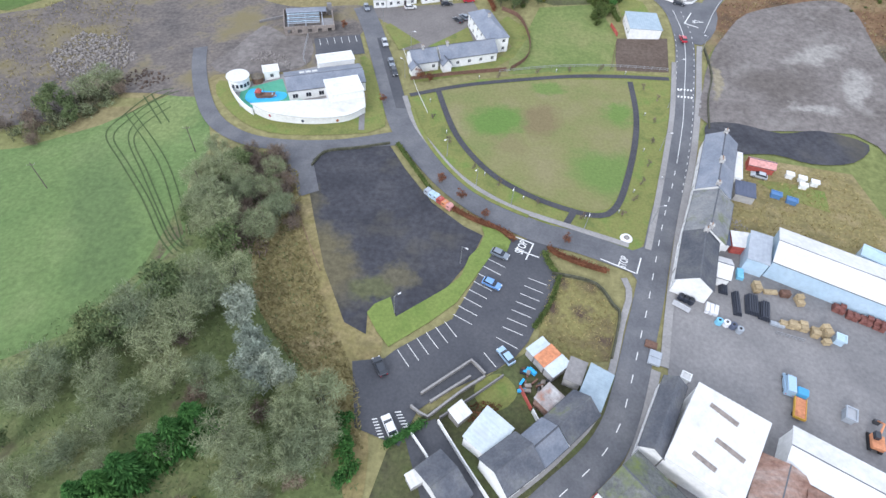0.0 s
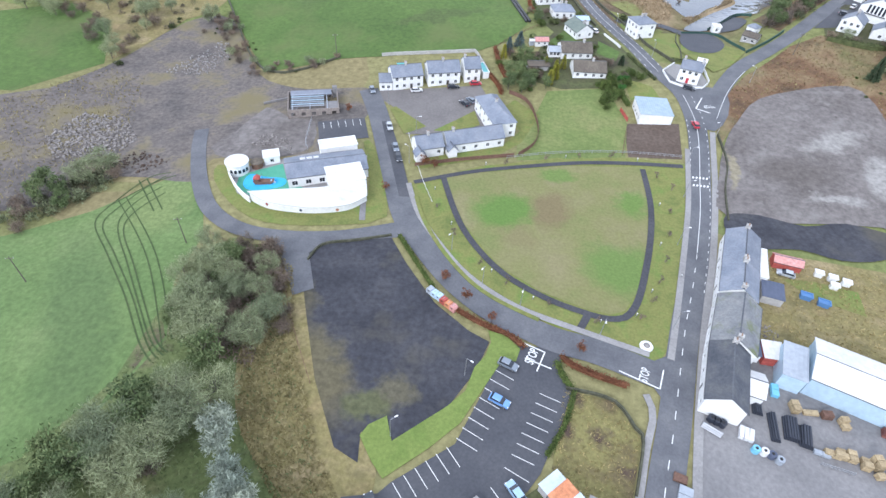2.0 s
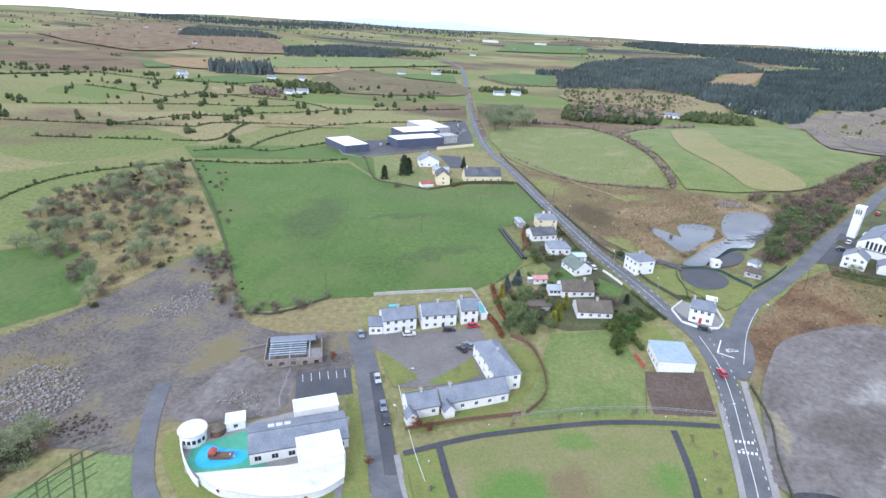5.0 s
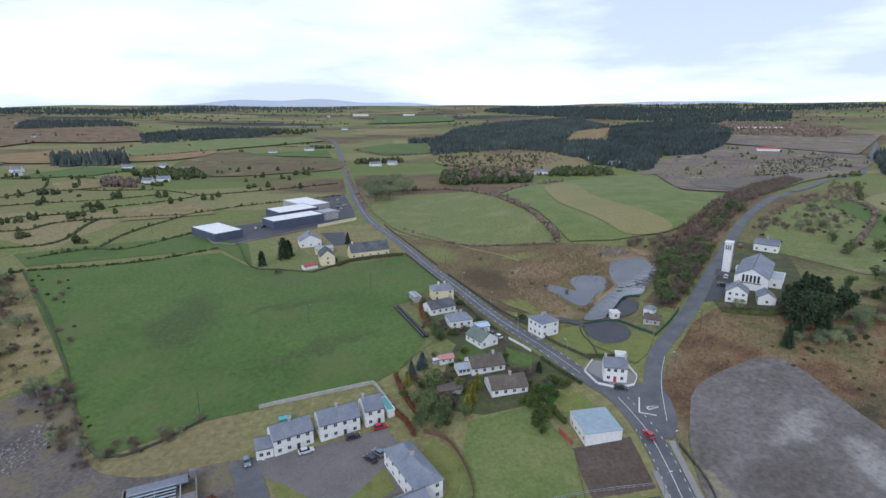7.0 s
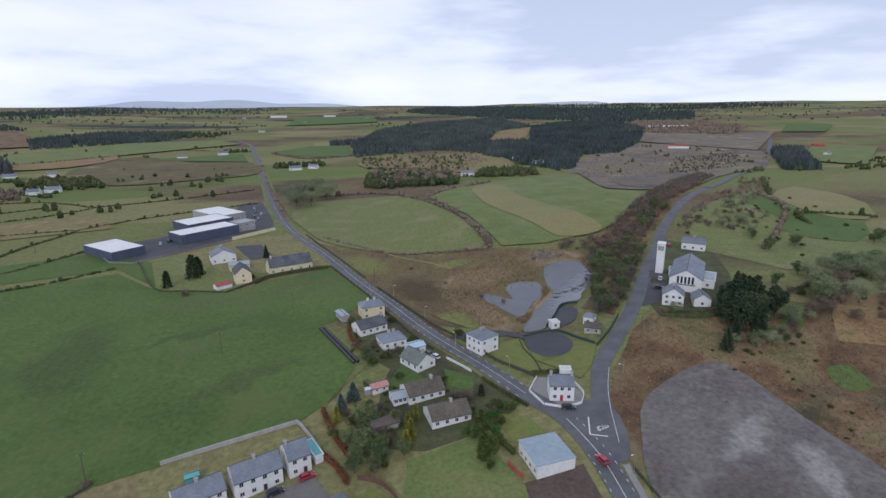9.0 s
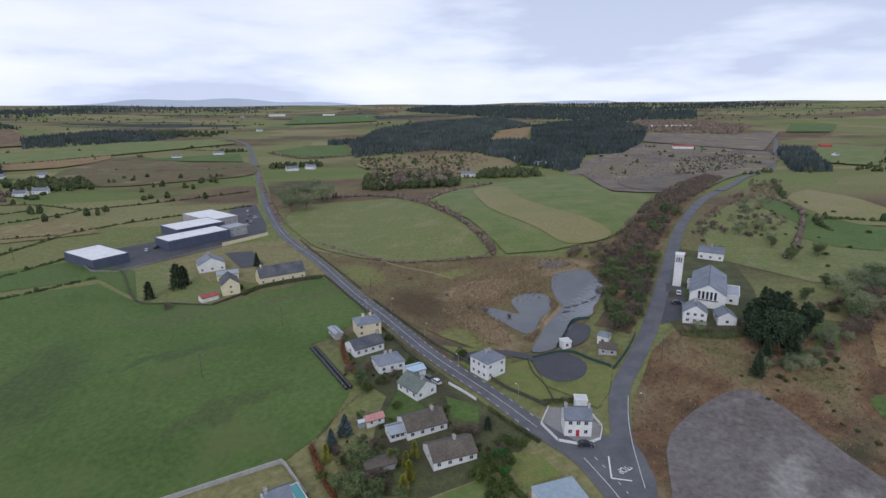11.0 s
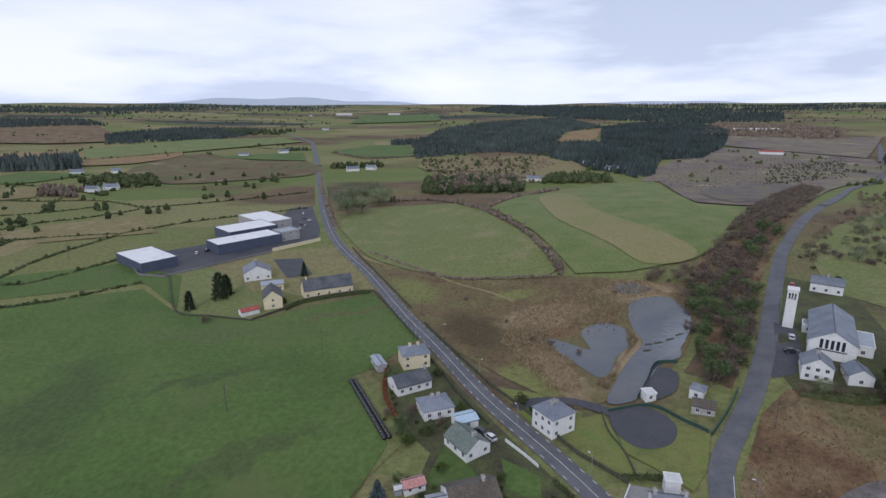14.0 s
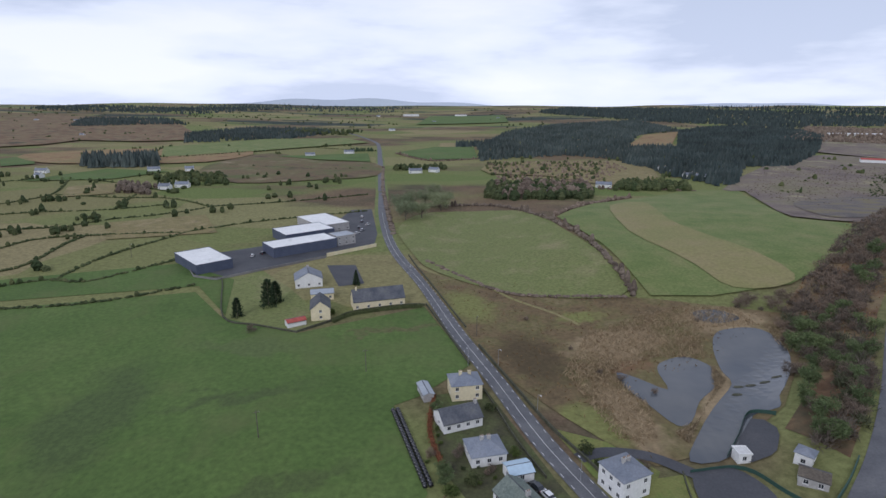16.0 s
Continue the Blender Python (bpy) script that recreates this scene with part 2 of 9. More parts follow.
M_VALLEY = surf("rushy_valley_floor", [(0.115, 0.085, 0.045), (0.16, 0.115, 0.06), (0.15, 0.13, 0.055), (0.20, 0.155, 0.085)], 0.06, 0.55, 0.95, 0.7, 0.3, grain=0.32,
                zones=((WETGREEN, 22, 362, 12, 24, 15), (WETGREEN, 55, 270, 15, 11, -40), (DARKRUSH, 43, 312, 14, 26, 12), (DARKRUSH, 30, 408, 28, 9, -32), (DARKRUSH, 75, 367, 24, 8, -18),
                       (TANREED, 76, 322, 24, 13, 25), (TANREED, 125, 342, 22, 13, 10), (TANREED, 66, 275, 7, 22, 10), (TANREED, 98, 288, 6, 26, -35), ((0.19, 0.11, 0.06), 76, 306, 9, 6, 20), (WETGREEN, 68, 346, 12, 6, 0)), wander=7.0)
M_BRIGHTVERGE = surf("bright_mown_grass", [(0.135, 0.19, 0.045), (0.165, 0.215, 0.055), (0.15, 0.20, 0.05)], 0.15, 1.5, 0.95, 0.4, 0.08, grain=0.22)
M_WOODFLOOR = surf("woodland_floor", [(0.095, 0.125, 0.045), (0.13, 0.16, 0.06), (0.18, 0.185, 0.085)], 0.09, 1.0, 0.95, 0.7, 0.3, grain=0.35, third=((0.10, 0.08, 0.055), 0.11, 0.56, 0.70))
M_COURT = surf("worn_brown_paving", [(0.15, 0.138, 0.132), (0.19, 0.175, 0.165)], 0.12, 1.5, 0.9, 0.3, 0.03, grain=0.2)
M_RUSTGRASS = surf("rust_tan_grass", [(0.20, 0.115, 0.06), (0.27, 0.185, 0.09), (0.20, 0.17, 0.07)], 0.04, 0.5, 0.95, 0.6, 0.3, grain=0.25)
# buildings
M_SHEDROOF = surf("dull_blue_sheet", [(0.27, 0.34, 0.39), (0.33, 0.40, 0.45)], 0.2, 1.0, 0.55, 0.1, 0.02, grain=0.15)
M_STACK = surf("weathered_chimney_render", [(0.36, 0.35, 0.34), (0.50, 0.49, 0.47)], 0.8, 3.0, 0.85, 0.2, 0.02)
M_POT = surf("clay_chimney_pot", [(0.30, 0.20, 0.14)], 0.8, 3.0, 0.8, 0.2, 0.01)
M_WHITE = surf("white_render", [(0.69, 0.69, 0.67), (0.78, 0.78, 0.77)], 0.25, 1.2, 0.8, 0.15, 0.02, grain=0.12)
M_CREAM = surf("cream_render", [(0.66, 0.58, 0.38), (0.74, 0.66, 0.46)], 0.25, 1.2, 0.8, 0.15, 0.02, grain=0.12)
M_GREYWALL = surf("grey_render", [(0.34, 0.33, 0.32), (0.42, 0.41, 0.40)], 0.25, 1.2, 0.85, 0.2, 0.02, grain=0.2)
M_BLOCK = surf("bare_blockwork", [(0.22, 0.19, 0.17), (0.30, 0.26, 0.23)], 0.3, 1.5, 0.9, 0.4, 0.03)
M_DRYSTONE = surf("dark_mossy_stone", [(0.06, 0.062, 0.04), (0.10, 0.10, 0.07)], 0.5, 2.0, 0.95, 0.6, 0.06)
M_STONE = surf("grey_stone_wall", [(0.20, 0.19, 0.18), (0.32, 0.30, 0.28)], 0.5, 2.0, 0.9, 0.6, 0.06)
M_SLATE = surf("blue_grey_slate", [(0.15, 0.17, 0.21), (0.19, 0.21, 0.25), (0.23, 0.245, 0.28)], 0.25, 2.2, 0.6, 0.3, 0.03, grain=0.2, per_object=0.12)
M_OLDSLATE = surf("old_mossy_slate", [(0.065, 0.072, 0.088), (0.10, 0.105, 0.12), (0.145, 0.148, 0.15)], 0.2, 2.0, 0.75, 0.4, 0.04, grain=0.25, per_object=0.15, third=((0.13, 0.15, 0.05), 0.2, 0.64, 0.78))
M_MOSSY = surf("moss_covered_slate", [(0.07, 0.078, 0.075), (0.12, 0.125, 0.12), (0.16, 0.165, 0.155)], 0.3, 2.0, 0.85, 0.5, 0.05, grain=0.35, third=((0.14, 0.17, 0.055), 0.16, 0.48, 0.62))
M_MOSSSLATE = surf("grey_tile_with_moss", [(0.15, 0.155, 0.165), (0.20, 0.205, 0.21), (0.24, 0.24, 0.235)], 0.3, 2.0, 0.8, 0.4, 0.04, grain=0.25, third=((0.14, 0.16, 0.07), 0.22, 0.52, 0.68))
M_BROWNTILE = surf("brown_concrete_tile", [(0.095, 0.08, 0.065), (0.15, 0.128, 0.10)], 0.25, 2.0, 0.8, 0.4, 0.04, per_object=0.1)
M_MOSSROOF = surf("green_grey_tile", [(0.14, 0.17, 0.15), (0.19, 0.22, 0.19)], 0.25, 2.0, 0.8, 0.4, 0.04)
M_WHITEROOF = surf("white_roof_sheet", [(0.56, 0.555, 0.54), (0.66, 0.655, 0.645)], 0.10, 0.9, 0.55, 0.15, 0.02, grain=0.14, third=((0.42, 0.41, 0.38), 0.25, 0.60, 0.80))
M_MEMBRANE = surf("white_roof_membrane", [(0.74, 0.74, 0.73), (0.82, 0.82, 0.81)], 0.08, 0.6, 0.55, 0.1, 0.02, grain=0.12, third=((0.50, 0.51, 0.50), 0.12, 0.60, 0.74))
M_BLUEROOF = surf("pale_blue_sheet", [(0.38, 0.50, 0.60), (0.46, 0.58, 0.68)], 0.15, 1.0, 0.5, 0.1, 0.02, grain=0.12)
M_GREYSHEET = surf("grey_metal_sheet", [(0.30, 0.33, 0.37), (0.38, 0.41, 0.45)], 0.15, 1.0, 0.5, 0.1, 0.02, grain=0.15)
M_RUST = surf("rusty_corrugated_sheet", [(0.20, 0.105, 0.075), (0.30, 0.20, 0.16), (0.36, 0.30, 0.27)], 0.3, 1.4, 0.8, 0.3, 0.03, squash=(0.3, 1.6, 1))
M_PALESHEET = surf("pale_blue_white_sheet", [(0.44, 0.50, 0.53), (0.54, 0.59, 0.61)], 0.25, 1.2, 0.5, 0.1, 0.02, grain=0.15, third=((0.36, 0.37, 0.36), 0.3, 0.58, 0.75))
M_PATCHROOF = surf("patched_old_sheet", [(0.24, 0.20, 0.19), (0.34, 0.31, 0.30), (0.46, 0.45, 0.44)], 0.35, 1.6, 0.8, 0.3, 0.02, grain=0.25, third=((0.30, 0.15, 0.10), 0.4, 0.56, 0.70))
M_ORANGE = surf("orange_sheet", [(0.50, 0.20, 0.10), (0.60, 0.27, 0.14)], 0.3, 1.4, 0.8, 0.2, 0.02)
M_NAVY = surf("slate_blue_cladding", [(0.075, 0.09, 0.135), (0.095, 0.11, 0.16)], 0.2, 1.0, 0.55, 0.1, 0.02, grain=0.15)
M_GLASS = paint("window_glass", (0.03, 0.035, 0.045), 0.08)
M_FRAME = paint("white_window_frame", (0.75, 0.75, 0.75), 0.5)
M_DARKFRAME = paint("dark_frame", (0.05, 0.05, 0.055), 0.5)
M_REDDOOR = paint("red_painted_door", (0.45, 0.03, 0.05), 0.4)
M_DARKDOOR = paint("dark_door", (0.06, 0.05, 0.05), 0.4)
M_TEAL = paint("teal_sheet", (0.12, 0.42, 0.42), 0.5)
M_REDSHEET = surf("red_sheet", [(0.34, 0.07, 0.055), (0.45, 0.11, 0.09)], 0.3, 1.4, 0.7, 0.2, 0.02)
M_PINKSHEET = surf("faded_red_sheet", [(0.50, 0.24, 0.22), (0.58, 0.30, 0.27)], 0.3, 1.4, 0.7, 0.2, 0.02)
M_METAL = paint("galvanised_steel", (0.42, 0.43, 0.45), 0.45, 0.6)
M_RUBBER = paint("black_rubber", (0.02, 0.02, 0.022), 0.8)
M_BLACKWRAP = paint("black_silage_wrap", (0.03, 0.03, 0.035), 0.3)
M_TIMBER = surf("pale_timber", [(0.34, 0.26, 0.15), (0.45, 0.36, 0.22)], 0.6, 3.0, 0.85, 0.3, 0.02, per_object=0.15)
M_BROWNWOOD = surf("brown_timber", [(0.13, 0.075, 0.055), (0.19, 0.11, 0.08)], 0.6, 3.0, 0.85, 0.3, 0.02, per_object=0.1)
M_GREENPLAY = surf("green_safety_surface", [(0.08, 0.30, 0.20), (0.11, 0.35, 0.24)], 0.4, 2.0, 0.9, 0.1, 0.01, grain=0.1)
M_BLUEPLAY = surf("blue_safety_surface", [(0.05, 0.36, 0.68), (0.08, 0.43, 0.75)], 0.4, 2.0, 0.9, 0.1, 0.01, grain=0.1)
# plants
M_BARK = surf("bark", [(0.10, 0.085, 0.065), (0.16, 0.145, 0.12)], 1.0, 4.0, 0.95, 0.5, 0.03)
M_TWIG = foliage("bare_twigs", (0.165, 0.195, 0.105), (0.31, 0.35, 0.205))
M_GREYTWIG = foliage("grey_willow_twigs", (0.20, 0.24, 0.185), (0.37, 0.41, 0.335))
M_BROWNTWIG = foliage("brown_twigs", (0.13, 0.10, 0.08), (0.25, 0.20, 0.155))
M_GREYBROWN = foliage("grey_brown_twigs", (0.10, 0.084, 0.07), (0.18, 0.155, 0.128))
M_SCRUBGREEN = foliage("dull_green_scrub", (0.062, 0.072, 0.042), (0.125, 0.135, 0.08))
M_IVY = foliage("ivy_green", (0.08, 0.12, 0.05), (0.18, 0.22, 0.10))
M_EVERGREEN = foliage("evergreen_needles", (0.034, 0.058, 0.034), (0.075, 0.105, 0.058))
M_GOLD = foliage("golden_conifer", (0.20, 0.21, 0.03), (0.34, 0.33, 0.06))
M_BRIGHT = foliage("bright_shrub_leaves", (0.04, 0.115, 0.028), (0.085, 0.20, 0.05))
M_SHRUB = foliage("shrub_leaves", (0.05, 0.085, 0.022), (0.13, 0.16, 0.05))
M_REDLEAF = foliage("red_brown_hedge_leaves", (0.12, 0.045, 0.025), (0.24, 0.11, 0.06))
M_BLUESPRUCE = foliage("blue_spruce", (0.05, 0.08, 0.085), (0.10, 0.14, 0.14))
M_HEDGE = foliage("hedge_leaves", (0.045, 0.065, 0.028), (0.105, 0.118, 0.052))
# far conifers: needle green lifted and blued, a little distance haze in the colour
M_FARWOOD = foliage("hazed_plantation_needles", (0.042, 0.060, 0.060), (0.080, 0.098, 0.092), 0.02)
M_REED = foliage("dry_reeds", (0.20, 0.155, 0.095), (0.36, 0.29, 0.19))


def water_material():
    m, n, l, b = nodes_of("still_water")
    g = n.new("ShaderNodeNewGeometry").outputs["Position"]
    l.new(ramp(n, l, noise_of(n, l, g, 0.06, 4), [(0.35, (0.055, 0.065, 0.08)), (0.7, (0.10, 0.105, 0.11))]), b.inputs["Base Color"])
    b.inputs["Roughness"].default_value = 0.08
    b.inputs["Specular IOR Level"].default_value = 0.5
    bp = n.new("ShaderNodeBump")
    bp.inputs["Strength"].default_value, bp.inputs["Distance"].default_value = 0.15, 0.02
    l.new(noise_of(n, l, g, 1.2, 3), bp.inputs["Height"])
    l.new(bp.outputs[0], b.inputs["Normal"])
    return m


M_WATER = water_material()


def land_material():
    """Open country: small fields in greens and tans, moor and dark woodland in broad patches."""
    m, n, l, b = nodes_of("open_country")
    g = n.new("ShaderNodeNewGeometry").outputs["Position"]
    warp = n.new("ShaderNodeTexNoise")
    warp.inputs["Scale"].default_value, warp.inputs["Detail"].default_value = 0.006, 3
    l.new(g, warp.inputs["Vector"])
    off = n.new("ShaderNodeVectorMath")
    off.operation = "MULTIPLY_ADD"
    off.inputs[1].default_value = (90, 90, 0)
    l.new(warp.outputs["Color"], off.inputs[0])
    l.new(g, off.inputs[2])
    flat = n.new("ShaderNodeMapping")
    flat.inputs["Scale"].default_value = (0.0065, 0.010, 0.0)
    l.new(off.outputs[0], flat.inputs["Vector"])
    cell = n.new("ShaderNodeTexVoronoi")
    cell.feature, cell.inputs["Scale"].default_value = "F1", 1.0
    l.new(flat.outputs[0], cell.inputs["Vector"])
    sep = n.new("ShaderNodeSeparateColor")
    l.new(cell.outputs["Color"], sep.inputs[0])
    fields = ramp(n, l, sep.outputs[0], [(0.0, (0.14, 0.185, 0.058)), (0.3, (0.21, 0.21, 0.088)), (0.5, (0.28, 0.235, 0.125)), (0.68, (0.165, 0.205, 0.068)), (0.85, (0.24, 0.20, 0.105)), (1.0, (0.185, 0.205, 0.075))])
    moor = ramp(n, l, noise_of(n, l, g, 0.012, 7, 0.65), [(0.3, (0.085, 0.085, 0.05)), (0.5, (0.16, 0.115, 0.075)), (0.68, (0.21, 0.165, 0.09))])
    zone = ramp(n, l, noise_of(n, l, g, 0.0016, 5, 0.6, (1.0, 1.7, 0)), [(0.50, (0, 0, 0)), (0.56, (1, 1, 1))])
    c = mixed(n, l, fields, moor, zone)
    split = n.new("ShaderNodeSeparateXYZ")
    l.new(g, split.inputs[0])
    north = n.new("ShaderNodeMapRange")
    north.inputs["From Min"].default_value, north.inputs["From Max"].default_value, north.inputs["To Max"].default_value = 900, 2400, 0.08
    l.new(split.outputs["Y"], north.inputs["Value"])
    add = n.new("ShaderNodeMath")
    l.new(noise_of(n, l, g, 0.0023, 6, 0.62, (0.5, 1.5, 0)), add.inputs[0])
    l.new(north.outputs[0], add.inputs[1])
    wood = ramp(n, l, add.outputs[0], [(0.63, (0, 0, 0)), (0.655, (1, 1, 1))])
    c = mixed(n, l, c, ramp(n, l, noise_of(n, l, g, 0.05, 4), [(0.3, (0.03, 0.045, 0.04)), (0.7, (0.07, 0.085, 0.07))]), wood)
    f = noise_of(n, l, g, 0.5, 7, 0.7)
    c = mixed(n, l, c, ramp(n, l, f, [(0.3, (0.6,) * 3), (0.7, (1.2,) * 3)]), 1.0, "MULTIPLY")
    l.new(c, b.inputs["Base Color"])
    b.inputs["Roughness"].default_value, b.inputs["Specular IOR Level"].default_value = 0.95, 0.1
    bp = n.new("ShaderNodeBump")
    bp.inputs["Strength"].default_value, bp.inputs["Distance"].default_value = 0.6, 0.4
    l.new(f, bp.inputs["Height"])
    l.new(bp.outputs[0], b.inputs["Normal"])
    return m


M_LAND = land_material()
M_RUSTLEAF = foliage("dead_bracken", (0.13, 0.075, 0.04), (0.26, 0.18, 0.09))
M_TUFT = foliage("dry_grass_tufts", (0.20, 0.17, 0.07), (0.36, 0.30, 0.15))

# ---------- the lie of the land ----------
def ease(a, b, v):
    v = max(0.0, min(1.0, (v - a) / (b - a)))
    return v * v * (3 - 2 * v)


def land(x, y):
    """Height of the ground."""
    z = 7 * ease(150, 250, y + 0.4 * max(-80, min(80, x)))
    z += 62 * ease(350, 4300, math.hypot(x - 10, y - 100))
    z += 12 * ease(300, 430, y) * ease(20, 110, x) * ease(700, 480, y)
    z -= 6 * ease(35, 120, -x) * ease(420, 230, y)
    a, c = 0.66 * (x - 88) + 0.75 * (y - 218), 0.75 * (x - 88) - 0.66 * (y - 218)
    z += 12 * ease(0, 75, a) * ease(-36, 2, c) * ease(420, 170, a)
    d = math.hypot(x, y - 100)
    if d > 700:
        z += noise.noise((x * 0.0016, y * 0.0016, 0)) * 14 * ease(700, 2200, d)
        z += max(0.0, noise.noise((x * 0.0009, y * 0.0004, 7.3)) + 0.15) * 26 * ease(2600, 4300, d)
    return z


def mesh_object(name, bm, material, parent=None, smooth=False):
    me = bpy.data.meshes.new(name)
    bm.to_mesh(me)
    bm.free()
    for m in (material if isinstance(material, (list, tuple)) else [material]):
        me.materials.append(m)
    if smooth:
        me.polygons.foreach_set("use_smooth", [True] * len(me.polygons))
    ob = new(name, me)
    if parent:
        ob.parent = parent
    return ob


def part(name, bm, material, parent, label=""):
    ob = mesh_object(name, bm, material, parent)
    if label:
        ob["label"] = label
    return ob


def from_lists(name, verts, faces, material, parent=None):
    me = bpy.data.meshes.new(name)
    me.from_pydata(verts, [], faces)
    me.materials.append(material)
    ob = new(name, me)
    if parent:
        ob.parent = parent
    return ob


def axis_steps(lo, hi, a, b, step):
    out = [a + step * i for i in range(int((b - a) / step) + 1)]
    s, v = step, out[0]
    while v > lo:
        s *= 1.05
        v -= s
        out.insert(0, v)
    s, v = step, out[-1]
    while v < hi:
        s *= 1.03
        v += s
        out.append(v)
    return out


def build_ground():
    xs, ys = axis_steps(-4600, 4600, -180, 240, 4), axis_steps(-1500, 4700, -30, 480, 4)
    verts = []
    for y in ys:
        for x in xs:
            verts.append((x, y, land(x, y)))
    w = len(xs)
    faces = [(j * w + i, j * w + i + 1, (j + 1) * w + i + 1, (j + 1) * w + i) for j in range(len(ys) - 1) for i in range(w - 1)]
    ob = from_lists("ground", verts, faces, M_LAND)
    ob.data.polygons.foreach_set("use_smooth", [True] * len(faces))
    tagged(ob, "rolling winter farmland with small fields and moor", "ground", kind="structure")


build_ground()


def curve_through(points, per=6, closed=False):
    """A smooth line through plan points."""
    p, n, out = points, len(points), []
    last = n if closed else n - 1
    for i in range(last):
        a = p[(i - 1) % n] if closed or i > 0 else p[0]
        b, c = p[i], p[(i + 1) % n]
        d = p[(i + 2) % n] if closed or i + 2 < n else p[-1]
        for k in range(per):
            t = k / per
            out.append(tuple(0.5 * (2 * b[j] + (c[j] - a[j]) * t + (2 * a[j] - 5 * b[j] + 4 * c[j] - d[j]) * t * t + (3 * b[j] - a[j] - 3 * c[j] + d[j]) * t ** 3) for j in (0, 1)))
    if not closed:
        out.append(tuple(p[-1]))
    return out


def patch(name, outline, material, lift, label, category="ground", step=8.0, rounded=0, thick=0.0):
    """A sheet of another ground cover that follows the land."""
    pts = curve_through(outline, rounded, True) if rounded else outline
    bm = bmesh.new()
    face = bm.faces.new([bm.verts.new((x, y, 0)) for x, y in pts])
    if face.normal.z < 0 or sum(a[0] * b[1] - b[0] * a[1] for a, b in zip(pts, pts[1:] + pts[:1])) < 0:
        bmesh.ops.reverse_faces(bm, faces=[face])
    bmesh.ops.triangulate(bm, faces=bm.faces[:])
    for k in (0, 1):
        lo, hi = min(p[k] for p in pts), max(p[k] for p in pts)
        v = math.ceil(lo / step) * step
        while v < hi:
            co, no = ((v, 0, 0), (1, 0, 0)) if k == 0 else ((0, v, 0), (0, 1, 0))
            bmesh.ops.bisect_plane(bm, geom=bm.verts[:] + bm.edges[:] + bm.faces[:], plane_co=co, plane_no=no)
            v += step
    if thick:
        r = bmesh.ops.extrude_face_region(bm, geom=bm.faces[:])
        for v in r["geom"]:
            if isinstance(v, bmesh.types.BMVert):
                v.co.z += thick
    for v in bm.verts:
        v.co.z += land(v.co.x, v.co.y) + lift
    return tagged(mesh_object(name, bm, material), label, category, kind="structure")


def sides(line, i):
    a, b = line[max(0, i - 1)], line[min(len(line) - 1, i + 1)]
    dx, dy = b[0] - a[0], b[1] - a[1]
    d = math.hypot(dx, dy) or 1
    return -dy / d, dx / d


def resample(line, gap):
    out, rest = [line[0]], gap
    for a, b in zip(line, line[1:]):
        d = math.hypot(b[0] - a[0], b[1] - a[1])
        pos = rest
        while pos <= d:
            out.append((a[0] + (b[0] - a[0]) * pos / d, a[1] + (b[1] - a[1]) * pos / d))
            pos += gap
        rest = pos - d
    return out


def strip_into(verts, faces, line, left, right, lift, height=0.0):
    """A band between two offsets of a line, flat or raised with upright sides."""
    base = len(verts)
    rows = 2 if not height else 4
    for i, (x, y) in enumerate(line):
        nx, ny = sides(line, i)
        l, r = (x + nx * left, y + ny * left), (x + nx * right, y + ny * right)
        zl, zr = land(*l) + lift, land(*r) + lift
        if not height:
            verts += [(*l, zl), (*r, zr)]
        else:
            verts += [(*l, zl), (*l, zl + height), (*r, zr + height), (*r, zr)]
    for i in range(len(line) - 1):
        for k in range(rows - 1):
            a = base + i * rows + k
            faces.append((a, a + 1, a + rows + 1, a + rows))
    if height:
        a = base
        b = base + (len(line) - 1) * rows
        faces += [(a, a + 3, a + 2, a + 1), (b, b + 1, b + 2, b + 3)]


def ribbon(name, line, left, right, lift, material, label, category="road", height=0.0, per=6, kind="structure", gap=0):
    pts = curve_through(line, per) if per else line
    if gap:
        pts = resample(pts, gap)
    v, f = [], []
    strip_into(v, f, pts, left, right, lift, height)
    return tagged(from_lists(name, v, f, material), label, category, kind=kind)


def dashes(name, line, on, off, width, lift, material, label, shift=0.0, per=8):
    pts = resample(curve_through(line, per), 0.5)
    v, f = [], []
    i, a, b = 0, int(on * 2), int(off * 2)
    while i + a < len(pts):
        seg = pts[i:i + a + 1]
        strip_into(v, f, seg, shift + width / 2, shift - width / 2, lift)
        i += a + b
    return tagged(from_lists(name, v, f, material), label, "road marking", kind="structure")


def scatter(outline, count, rng, apart=0.0):
    xs, ys = [p[0] for p in outline], [p[1] for p in outline]
    out, tries = [], 0
    while len(out) < count and tries < count * 40:
        tries += 1
        x, y = rng.uniform(min(xs), max(xs)), rng.uniform(min(ys), max(ys))
        odd, j = False, len(outline) - 1
        for i in range(len(outline)):
            (xi, yi), (xj, yj) = outline[i], outline[j]
            if (yi > y) != (yj > y) and x < (xj - xi) * (y - yi) / (yj - yi) + xi:
                odd = not odd
            j = i
        if odd and (not apart or all((x - a) ** 2 + (y - b) ** 2 > apart * apart for a, b in out)):
            out.append((x, y))
    return out

